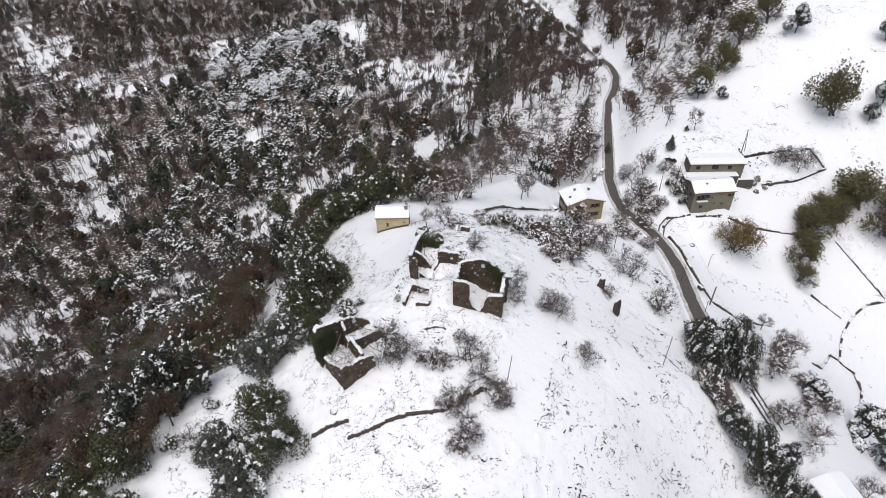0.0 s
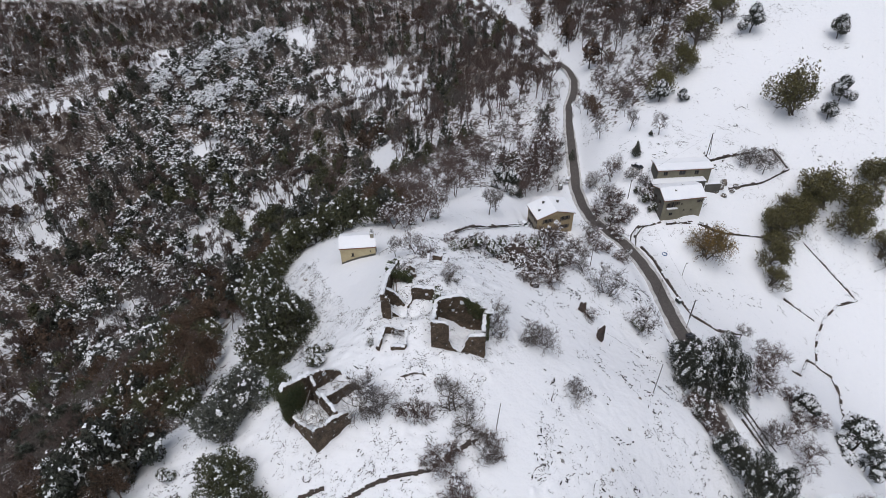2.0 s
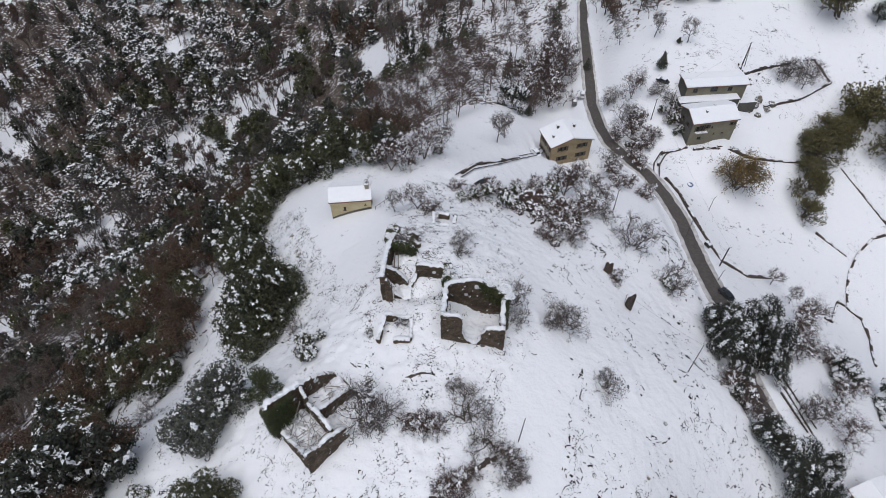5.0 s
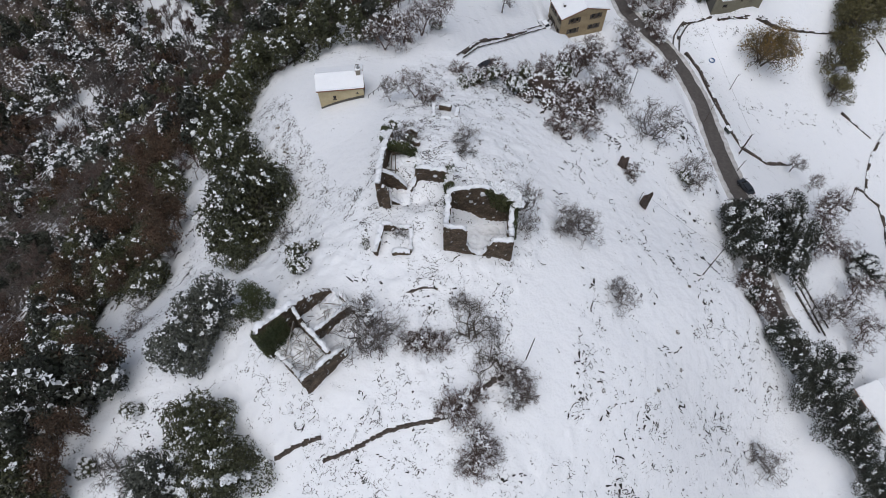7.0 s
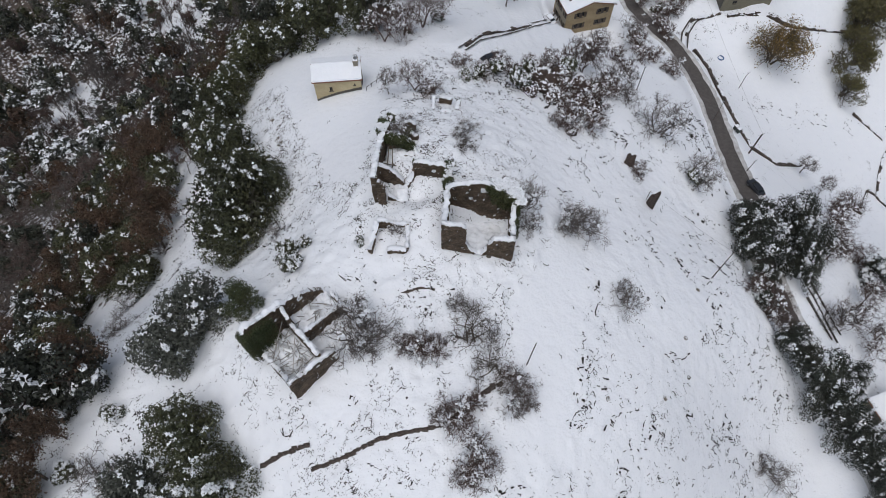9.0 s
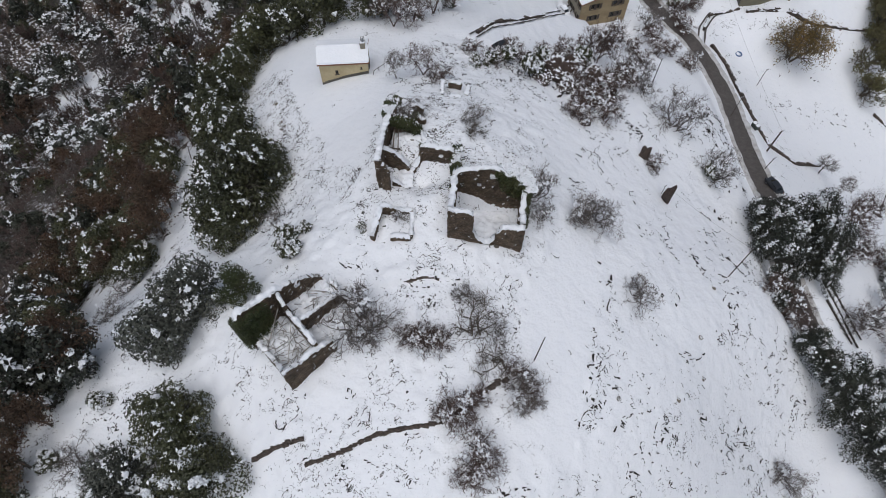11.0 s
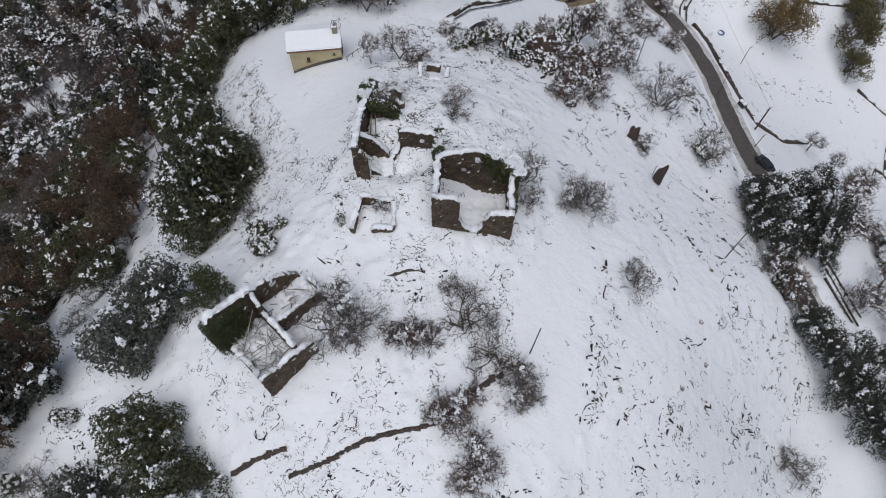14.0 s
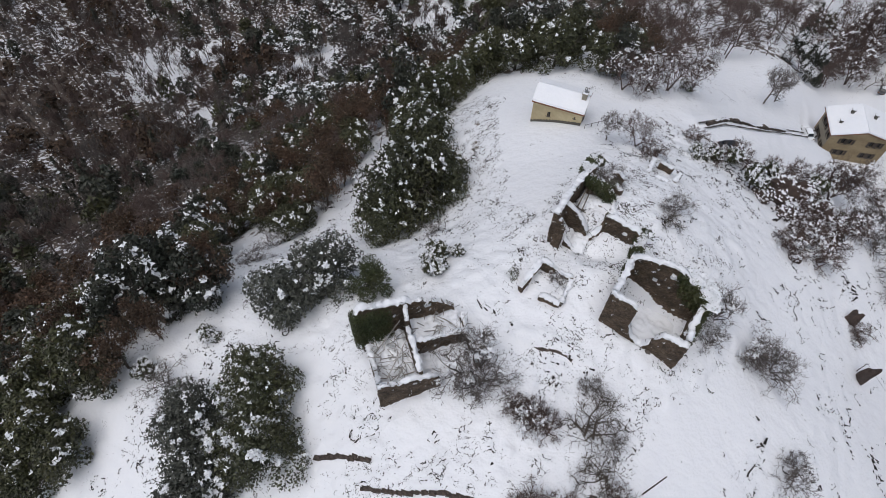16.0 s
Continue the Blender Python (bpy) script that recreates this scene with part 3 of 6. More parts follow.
def gap_shade_cover(x, y):
    """How densely soil and gap shade are painted as dark lines amid dead scrub: 0 where the snow lies smooth, 1 where
    they break it everywhere.
    """
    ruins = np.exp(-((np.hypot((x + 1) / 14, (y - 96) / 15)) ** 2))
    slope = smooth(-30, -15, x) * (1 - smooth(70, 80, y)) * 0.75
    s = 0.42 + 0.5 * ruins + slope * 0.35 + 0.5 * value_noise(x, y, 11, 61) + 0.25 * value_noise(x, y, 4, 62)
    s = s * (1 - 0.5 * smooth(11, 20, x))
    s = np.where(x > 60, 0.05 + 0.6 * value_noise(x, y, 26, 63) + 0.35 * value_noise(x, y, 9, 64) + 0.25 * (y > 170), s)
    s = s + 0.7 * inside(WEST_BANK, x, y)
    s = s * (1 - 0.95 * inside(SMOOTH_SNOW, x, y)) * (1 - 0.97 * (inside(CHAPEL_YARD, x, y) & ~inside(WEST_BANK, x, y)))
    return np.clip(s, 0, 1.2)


def build_ground():
    gx, gy = spaced(-1500, -36, 52, 1200, 0.36, 1.15, 18.0), spaced(-400, 54, 130, 1900, 0.36, 1.15, 18.0)
    x, y = (a.ravel() for a in np.meshgrid(gx, gy))
    z = ground_z(x, y)
    nx, ny = len(gx), len(gy)
    i, j = np.meshgrid(np.arange(nx - 1), np.arange(ny - 1))
    k = (j * nx + i).ravel()
    faces = np.stack([k, k + 1, k + nx + 1, k + nx], 1)
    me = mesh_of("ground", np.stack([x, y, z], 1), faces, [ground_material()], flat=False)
    litter = 0.72 * smooth(0.3, -0.1, glade(x, y)) * ((inside(WOOD, x, y) & inside(WOOD, x + 6, y)) | inside(WOOD_EAST, x, y)) + 0.08 * value_noise(x, y, 30, 5)
    near = inside(WOOD, x, y) & (y < 200)
    litter -= 0.04 * near + 0.3 * (near & (x > -75))
    litter -= 0.09 * (y > 200)
    behind = inside([(-3, 141), (0, 165), (25, 182), (56, 212), (66, 255), (80, 350), (-10, 350), (-20, 170)], x, y)
    litter -= 0.18 * behind + 0.14 * inside(WOOD_EAST, x, y)
    me.attributes.new("litter", "FLOAT", "POINT").data.foreach_set("value", litter.astype(np.float32))
    me.attributes.new("scrub", "FLOAT", "POINT").data.foreach_set("value", gap_shade_cover(x, y).astype(np.float32))
    tagged(new("ground", me), "snow-covered hillside with brown litter under the woods", "ground", kind="structure")


build_ground()


def ribbon(name, line, offsets, lifts, mat, step=1.5, wobble=0.0, seed=0, ends=None):
    """A strip along a line of places, with a cross-section given by offsets to the side and lifts."""
    pts, total = [], 0.0
    for a, b in zip(line[:-1], line[1:]):
        n = max(1, int(math.hypot(b[0] - a[0], b[1] - a[1]) / step))
        pts += [(a[0] + (b[0] - a[0]) * k / n, a[1] + (b[1] - a[1]) * k / n) for k in range(n)]
    pts.append(line[-1][:2])
    pts = np.array(pts, float)
    for _ in range(3):
        pts[1:-1] = (pts[:-2] + 2 * pts[1:-1] + pts[2:]) / 4
    way = np.gradient(pts, axis=0)
    way /= np.linalg.norm(way, axis=1)[:, None]
    side = np.stack([way[:, 1], -way[:, 0]], 1)
    rng = np.random.RandomState(seed)
    verts = []
    for k, (o, h) in enumerate(zip(offsets, lifts)):
        w = wobble * (value_noise(pts[:, 0], pts[:, 1], 2.2, seed + k) + 0.6 * value_noise(pts[:, 0], pts[:, 1], 0.8, seed + k + 9))
        p = pts + side * (o + w)[:, None] if np.ndim(w) else pts + side * o
        z = along([(*q[:2], q[2]) for q in line], p[:, 0], p[:, 1])[2] if len(line[0]) > 2 else ground_z(p[:, 0], p[:, 1])
        verts.append(np.column_stack([p, z + h + (0.06 * rng.normal(size=len(p)) if wobble else 0)]))
    m, n = len(offsets), len(pts)
    v = np.stack(verts, 1).reshape(-1, 3)
    i, j = np.meshgrid(np.arange(m - 1), np.arange(n - 1))
    k = (j * m + i).ravel()
    return mesh_of(name, v, np.stack([k, k + 1, k + m + 1, k + m], 1), [mat], flat=False)


tagged(new("road", ribbon("road", ROAD, (-1.75, -0.9, 0, 0.9, 1.75), (0.03, 0.06, 0.08, 0.06, 0.03), asphalt, 1.2, 0.08, 3)),
       "narrow wet asphalt mountain road cleared of snow", "road", kind="structure")
for s in (-1, 1):
    tagged(new("road_verge", ribbon("road_verge", ROAD, (s * 1.62, s * 1.85, s * 2.3, s * 2.75), (0.07, 0.16, 0.2, 0.02) if s > 0 else (0.07, 0.2, 0.28, 0.02), slush, 0.8, 0.16, 7 + s)),
           "ridge of grey slush ploughed to the road's edge", "snow bank", kind="structure")
for line, s in ((DRIVE, -0.72), (DRIVE, 0.72), (LANE, -0.8), (LANE, 0.8)):
    tagged(new("wheel_track", ribbon("wheel_track", line, (s - 0.19, s, s + 0.19), (0.04, 0.07, 0.04), asphalt, 0.8, 0.06, 12)),
           "dark wet wheel track through the snow on the drive", "track", kind="structure")


# ---- walls ----
def cell_wall(p0, p1, z0, tops, thick, c=0.3, holes=(), rough=0.0, ragged=0.0, seed=0):
    """A standing wall from p0 to p1 over z0, its crest through tops (share of the length, height), with real openings (from, to, sill, head along it).
    Returns corners and quads. The wall's left side faces left of the way from p0 to p1."""
    p0, p1 = np.array(p0, float), np.array(p1, float)
    length = np.linalg.norm(p1 - p0)
    way = (p1 - p0) / length
    out = np.array([way[1], -way[0]])
    n = max(2, int(round(length / c)))
    us = list(np.linspace(0, length, n + 1))
    rng = np.random.RandomState(seed)
    crest = np.interp(us, [t[0] * length for t in tops], [t[1] for t in tops])
    crest = crest + ragged * (rng.uniform(-1, 0.4, n + 1) + 0.8 * value_noise(np.array(us), 0 * np.array(us), 1.3, seed))
    rows = int(math.ceil((crest.max() - z0) / c))
    zs = z0 + c * np.arange(rows + 1)
    real = np.zeros((n, rows), bool)
    for i in range(n):
        for j in range(rows):
            u, z = (us[i] + us[i + 1]) / 2, zs[j] + c / 2
            real[i, j] = zs[j] < max(crest[i], crest[i + 1]) - 0.01 and not any(a < u < b and s < z < h for a, b, s, h in holes)
    grid = lambda i, j, k: (i * (rows + 1) + j) * 2 + k
    v = np.zeros(((n + 1) * (rows + 1) * 2, 3))
    for i in range(n + 1):
        for j in range(rows + 1):
            for k, o in enumerate((-thick / 2, thick / 2)):
                q = p0 + way * us[i] + out * o
                v[grid(i, j, k)] = (*q, min(zs[j], max(crest[i], z0 + 0.05)))
    if rough:
        v[:, :2] += rng.normal(size=(len(v), 2)) * rough
        v[:, 2] += rng.normal(size=len(v)) * rough * 0.6
    f = []
    for i in range(n):
        for j in range(rows):
            if not real[i, j]:
                continue
            f.append((grid(i, j, 0), grid(i, j + 1, 0), grid(i + 1, j + 1, 0), grid(i + 1, j, 0)))
            f.append((grid(i, j, 1), grid(i + 1, j, 1), grid(i + 1, j + 1, 1), grid(i, j + 1, 1)))
            if i == 0 or not real[i - 1, j]:
                f.append((grid(i, j, 0), grid(i, j, 1), grid(i, j + 1, 1), grid(i, j + 1, 0)))
            if i == n - 1 or not real[i + 1, j]:
                f.append((grid(i + 1, j, 0), grid(i + 1, j + 1, 0), grid(i + 1, j + 1, 1), grid(i + 1, j, 1)))
            if j == rows - 1 or not real[i, j + 1]:
                f.append((grid(i, j + 1, 0), grid(i, j + 1, 1), grid(i + 1, j + 1, 1), grid(i + 1, j + 1, 0)))
            if j and not real[i, j - 1]:
                f.append((grid(i, j, 0), grid(i + 1, j, 0), grid(i + 1, j, 1), grid(i, j, 1)))
    return v, np.array(f), (p0, way, out, np.array(us), crest)


def snow_cap(spine, thick, high, gaps, seed, over=0.07):
    """Snow lying on a wall's crest: rounded, uneven, with bare stretches."""
    p0, way, out, us, crest = spine
    rng = np.random.RandomState(seed + 50)
    fine = np.arange(us[0], us[-1] + 0.01, 0.2)
    z = np.interp(fine, us, crest)
    z = np.maximum(z, np.convolve(np.pad(z, 1, mode="edge"), np.ones(3) / 3, "valid"))
    lies = np.clip((value_noise(fine, fine * 0, 1.9, seed + 3) - (gaps + 0.04) * 2 + 1) * 3.0, 0, 1)
    there = lies > 0
    h = high * (0.75 + 0.45 * value_noise(fine, fine * 0 + 5, 0.9, seed + 4) + 0.35 * value_noise(fine, fine * 0 + 9, 0.35, seed + 6))
    h = np.maximum(h * (0.25 + 0.75 * lies), 0.04)
    v, f = [], []
    prof = ((-1.0, -0.1), (-0.97, 0.72), (-0.6, 1.0), (0.55, 1.0), (0.97, 0.7), (1.0, -0.1))
    for i, u in enumerate(fine):
        for s, t in prof:
            q = p0 + way * u + out * s * (0.35 + 0.65 * lies[i]) * (thick / 2 + over + 0.12 * float(value_noise(u, s * 7.0, 0.5, seed + 8)) + rng.uniform(-0.26, 0.16))
            v.append((*q, z[i] + t * h[i] + 0.02))
    k = len(prof)
    for i in range(len(fine) - 1):
        if there[i]:
            f += [(i * k + a, i * k + a + 1, (i + 1) * k + a + 1, (i + 1) * k + a) for a in range(k - 1)]
            for e, other in ((i, i - 1), (i + 1, i + 1)):
                if other < 0 or other >= len(fine) - 1 or not there[other]:
                    f += [(e * k, e * k + 1, e * k + 2, e * k + 3), (e * k, e * k + 3, e * k + 4, e * k + 5)]
    return (np.array(v), np.array(f)) if f else None


def ruin_wall(owner, name, p0, p1, z0, tops, thick=0.6, holes=(), snow_high=0.22, gaps=0.12, seed=1, ragged=0.24, label=""):
    v, f, spine = cell_wall(p0, p1, z0, tops, thick, 0.28, holes, 0.05, ragged, seed)
    w = part(name, mesh_of(name, v, f, [ruin_stone]), None, owner, label)
    if snow_high:
        s = snow_cap(spine, thick, snow_high * 0.55, gaps, seed)
        if s:
            tagged(part("snow_cap", mesh_of("snow_cap", *s, [snow], flat=False), None, w, "snow lying on the broken crest"), kind="stuff")
    return w


def ivy(owner, spine_pts, n, size, seed, snowy=0.15, name="ivy", mat=None):
    """Ivy as leaf clumps over a row of lobes."""
    rng = np.random.RandomState(seed)
    c, d, (v, f) = leaf_cloud(rng, spine_pts, 2 * n, size * 0.72, 0.7, 0.15)
    o = part(name, mesh_of(name, v, f, [mat or ivy_leaf]), None, owner, "dark green ivy grown over the stones")
    if snowy:
        m = (d[:, 2] > 0.35) & (value_noise(c[:, 0] + c[:, 2], c[:, 1], 1.0, seed) > 1 - 2 * snowy)
        if m.sum() > 4:
            v, f = clumps(rng, c[m] + [0, 0, 0.1], d[m] * 0.3 + [0, 0, 1], size * 1.1, 0.3)
            tagged(part("snow", mesh_of("snow", v, f, [snow_clump]), None, o, "snow caught on the ivy"), kind="stuff")
    return o


def rubble(owner, name, spots, size, seed, mat=None):
    rng = np.random.RandomState(seed)
    for x, y, z in spots:
        bm, stretch = bmesh.new(), rng.uniform(0.8, 2.2)
        bmesh.ops.create_icosphere(bm, subdivisions=1, radius=size * rng.uniform(0.6, 1.2))
        for q in bm.verts:
            q.co *= rng.uniform(0.6, 1.4)
            q.co.x *= stretch
            q.co.z *= 0.6
        o = part(name, bm, mat or stone_grey, owner)
        o.location = (x, y, z)


def snow_floor(owner, corners, z, lump, seed, name="snow_floor", litter=None):
    """Uneven snow filling a room: a small sheet with lumps."""
    a, b, c, d = (np.array(p, float) for p in corners)
    n = 30
    u, w = (q.ravel() for q in np.meshgrid(np.linspace(0, 1, n), np.linspace(0, 1, n)))
    p = a * ((1 - u) * (1 - w))[:, None] + b * (u * (1 - w))[:, None] + c * (u * w)[:, None] + d * ((1 - u) * w)[:, None]
    h = z[0] * (1 - u) * (1 - w) + z[1] * u * (1 - w) + z[2] * u * w + z[3] * (1 - u) * w
    h = h + lump * (value_noise(p[:, 0], p[:, 1], 1.6, seed) + 0.6 * value_noise(p[:, 0], p[:, 1], 0.7, seed + 1) + 0.8 * value_noise(p[:, 0], p[:, 1], 0.36, seed + 2))
    i, j = np.meshgrid(np.arange(n - 1), np.arange(n - 1))
    k = (j * n + i).ravel()
    return part(name, mesh_of(name, np.column_stack([p, h]), np.stack([k, k + 1, k + n + 1, k + n], 1), [snow], flat=False), None, owner, "trodden uneven snow over fallen rubble")


def at(o, u, v, a, b):
    return (o[0] + a[0] * u + b[0] * v, o[1] + a[1] * u + b[1] * v)


# the large roofless house
def large_ruin():
    r = thing("ruined_house", label="roofless rubble-stone house ruin with broken gable, ivy and snow", category="ruin")
    o, a, b = (0.9, 86.0), (0.985, -0.172), (0.172, 0.985)
    P = lambda u, v: at(o, u, v, a, b)
    W, D = 8.7, 6.1
    ruin_wall(r, "front_wall", P(-0.33, 0), P(2.75, 0), -4.6, ((0, 4.6), (0.85, 4.5), (1, 3.9)), seed=1, snow_high=0.28, gaps=0.02, label="tall stub of the front wall")
    ruin_wall(r, "front_wall", P(5.7, 0), P(W + 0.33, 0), -4.6, ((0, 0.4), (0.12, 1.7), (1, 2.2)), seed=2, snow_high=0.3, gaps=0.02, label="right stub of the front wall")
    ruin_wall(r, "fallen_front", P(2.75, 0), P(5.7, 0), -4.2, ((0, 0.2), (0.25, -1.5), (0.7, -2.4), (1, -0.6)), seed=3, gaps=0.3, ragged=0.35, label="collapsed stretch of the front wall")
    ruin_wall(r, "side_wall", P(0, 0.33), P(0, D - 0.33), -5.5, ((0, 4.6), (0.5, 3.9), (1, 3.6)), seed=4, snow_high=0.3, gaps=0.12, ragged=0.25)
    ruin_wall(r, "gable_wall", P(-0.33, D), P(W + 0.33, D), -6.0, ((0, 3.4), (0.1, 4.0), (0.25, 4.6), (0.44, 5.1), (0.57, 5.1), (0.7, 4.2), (0.85, 3.2), (1, 2.6)),
              holes=((4.5, 5.3, 3.2, 4.2), (3.2, 3.8, 1.3, 1.9)), seed=5, snow_high=0.28, gaps=0.05, label="rear gable wall with a small window")
    ruin_wall(r, "side_wall", P(W, 0.33), P(W, 1.9), -6.0, ((0, 2.2), (1, 1.9)), seed=6, snow_high=0.35, gaps=0.02)
    ruin_wall(r, "side_wall", P(W, 1.9), P(W, D - 0.33), -6.0, ((0, 0.2), (0.2, -0.4), (0.45, 0.7), (0.7, 1.6), (1, 2.3)), seed=7, snow_high=0.3, gaps=0.2, ragged=0.3)
    snow_floor(r, (P(0.2, -0.2), P(W - 0.2, -0.2), P(W - 0.2, D - 0.2), P(0.2, D - 0.2)), (-2.2, -3.2, -4.2, -3.0), 0.35, 21)
    lobes = [(*P(u, D - 0.1 + 0.2 * s), z, 0.9, 0.7, 0.9) for u, z, s in ((5.9, 3.4, 0), (6.6, 2.8, 1), (7.3, 2.3, -1), (8.0, 1.9, 1), (8.7, 1.6, -1), (6.4, 1.9, -1), (7.4, 0.9, -1), (8.5, 0.3, -1))]
    lobes += [(*P(W + 0.35, v), z, 0.6, 0.9, 1.1) for v, z in ((5.6, 1.2), (5.0, 0.2), (5.8, -0.8), (3.6, -0.4), (2.9, -1.5))]
    lobes += [(*P(u, D - 0.35), z, 0.6, 0.4, 0.75) for u, z in ((5.4, 4.2), (6.0, 3.5), (6.6, 2.9), (7.2, 2.2), (7.8, 1.5), (8.3, 0.8), (7.0, 3.2), (7.9, 2.4), (8.5, 1.6))]
    ivy(r, lobes, 4600, 0.19, 31, 0.0)
    x, y = P(4.55, D)
    sill = part("window_snow", boxes((-0.36, 0.36, -0.42, 0.3, 3.3, 3.95), bevel=0.14), snow, r, "snow drifted into the small window")
    sill.matrix_basis = pose(x, y, 0, 0, 0, math.degrees(math.atan2(a[1], a[0])))
    ivy(r, [(*P(u, D + v), z, 0.9, 0.8, 0.65) for u, v, z in ((6.1, 0.7, 3.8), (6.9, 0.6, 3.3), (7.6, 1.2, 3.0), (8.4, 0.8, 2.6), (9.1, 0.4, 2.2), (9.4, -0.4, 1.8), (8.2, 0.2, 2.5))], 1500, 0.25, 32, 0.85, "snowy_ivy")
    ivy(r, [(*P(0.1, D + 1.0), 2.4, 0.7, 1.0, 1.2), (*P(-0.2, D - 0.6), 1.2, 0.4, 0.8, 1.6)], 700, 0.2, 33, 0.3)
    rng = np.random.RandomState(4)
    rubble(r, "stone", [(*P(rng.uniform(2.5, 6), rng.uniform(-1.3, 0.4)), -2.9 + rng.uniform(-0.3, 0.4)) for _ in range(16)], 0.3, 5)


large_ruin()


# the ruin beside it, with a long wall over the slope
def long_ruin():
    r = thing("ruined_house", label="ruined stone house with one long high wall, fallen rooms and ivy", category="ruin")
    ruin_wall(r, "long_wall", (-7.6, 93.9), (-6.9, 99.5), -3.8, ((0, 4.2), (0.2, 4.0), (0.6, 3.4), (1, 2.9)), 0.7, seed=11, snow_high=0.3, gaps=0.05, label="long high wall above the path")
    ruin_wall(r, "long_wall", (-6.9, 99.5), (-5.4, 105.5), -3.4, ((0, 2.9), (0.5, 2.2), (1, 1.0)), 0.7, seed=12, snow_high=0.35, gaps=0.2, ragged=0.3)
    ruin_wall(r, "end_wall", (-7.3, 93.9), (-6.3, 93.7), -3.6, ((0, 4.2), (1, 2.4)), 0.6, seed=13, snow_high=0, ragged=0.3)
    ruin_wall(r, "cross_wall", (-7.0, 97.2), (-3.6, 96.4), -3.2, ((0, 2.4), (0.3, 2.0), (0.7, 0.9), (1, -1.0)), 0.6, seed=14, snow_high=0.3, gaps=0.05, ragged=0.2, label="inner cross wall")
    ruin_wall(r, "window_wall", (-2.2, 97.5), (3.0, 96.0), -5.2, ((0, 1.7), (0.08, 2.5), (0.8, 2.4), (1, 2.0)), 0.6, holes=((2.5, 3.2, 0.6, 1.3),), seed=15, snow_high=0.32, gaps=0.0, label="inner wall with a small square window")
    ruin_wall(r, "side_wall", (2.6, 96.2), (2.1, 92.6), -3.0, ((0, 2.2), (0.4, 1.4), (1, 2.0)), 0.6, seed=16, snow_high=0.3, gaps=0.3, ragged=0.4)
    ruin_wall(r, "rear_wall", (-5.6, 102.3), (-2.2, 101.6), -3.0, ((0, 2.0), (0.6, 2.2), (1, 1.0)), 0.6, seed=17, snow_high=0.3, gaps=0.1, ragged=0.25)
    ruin_wall(r, "rear_wall", (-3.4, 106.4), (-1.4, 106.1), -3.4, ((0, -0.4), (0.6, -0.1), (1, -0.8)), 0.5, holes=((0.7, 1.2, -0.9, -0.5),), seed=18, snow_high=0.3, gaps=0.0, ragged=0.2)
    sill = part("window_snow", boxes((-0.3, 0.3, -0.42, 0.3, 0.6, 1.15), bevel=0.12), snow, r, "snow drifted into the small window")
    sill.matrix_basis = pose(0.53, 96.72, 0, 0, 0, -16)
    snow_floor(r, ((-6.6, 94.2), (-3.4, 93.6), (-3.2, 97.0), (-6.6, 97.4)), (-2.3, -2.0, -1.4, -1.2), 0.35, 41)
    snow_floor(r, ((-6.4, 97.6), (-2.6, 97.2), (-2.4, 101.4), (-5.6, 102.0)), (-1.4, -1.2, -0.4, -0.2), 0.4, 42)
    ivy(r, [(-5.0, 101.8, 1.6, 1.2, 0.6, 1.0), (-3.6, 101.5, 1.4, 1.1, 0.6, 1.1), (-2.6, 101.3, 0.6, 0.8, 0.6, 0.9)], 1100, 0.22, 43, 0.1)
    ivy(r, [(2.2, 96.0, 0.9, 0.7, 0.9, 1.3), (2.0, 94.8, 0.2, 0.5, 0.9, 1.4), (2.6, 96.6, 2.0, 0.9, 0.6, 0.5)], 900, 0.2, 44, 0.35)
    ivy(r, [(-6.4, 103.4, 1.6, 0.6, 1.0, 0.9), (-6.0, 105.2, 1.0, 0.8, 0.9, 0.9), (-5.2, 106.6, 0.4, 0.9, 0.8, 0.7)], 900, 0.22, 45, 0.55, "snowy_ivy")
    ruin_wall(r, "fallen_wall", (-3.4, 96.2), (-1.9, 97.4), -3.2, ((0, -1.2), (0.4, -0.6), (0.7, 0.4), (1, 1.2)), 0.6, seed=19, snow_high=0.35, gaps=0.2, ragged=0.5)
    ruin_wall(r, "fallen_wall", (-2.0, 101.5), (-0.6, 98.2), -3.0, ((0, 0.4), (0.4, -0.3), (0.8, 0.2), (1, 1.2)), 0.5, seed=20, snow_high=0.35, gaps=0.15, ragged=0.5)
    ruin_wall(r, "fallen_wall", (-6.0, 94.4), (-4.2, 94.2), -3.4, ((0, -0.6), (0.5, -1.4), (1, -1.7)), 0.5, seed=22, snow_high=0.3, gaps=0.3, ragged=0.4)
    ruin_wall(r, "pier", (-2.5, 104.0), (-1.2, 103.4), -3.2, ((0, 0.4), (1, 0.1)), 0.5, seed=23, snow_high=0.3, gaps=0.3, ragged=0.4)
    ivy(r, [(-2.6, 103.9, 0.3, 0.7, 0.6, 0.5), (3.3, 95.0, -0.2, 0.5, 0.9, 1.6), (3.0, 93.6, -0.8, 0.5, 0.9, 1.2), (-1.9, 97.8, 1.2, 0.5, 0.5, 0.8)], 800, 0.19, 46, 0.3)
    rng = np.random.RandomState(14)
    rubble(r, "stone", [(rng.uniform(-5.0, -1.4), rng.uniform(98, 101), -0.75 + rng.uniform(-0.2, 0.4)) for _ in range(12)], 0.2, 15)
    beams = rods(((-5.9, 98.3, -0.8), (-5.4, 100.8, 1.4), 0.09, 0.08), ((-5.2, 98.0, -0.8), (-4.9, 100.9, 1.2), 0.08, 0.07), ((-6.3, 98.8, 0.3), (-4.4, 99.0, -0.9), 0.08, 0.08), sides=6)
    part("fallen_beam", beams, timber, r, "grey fallen roof beams")


long_ruin()


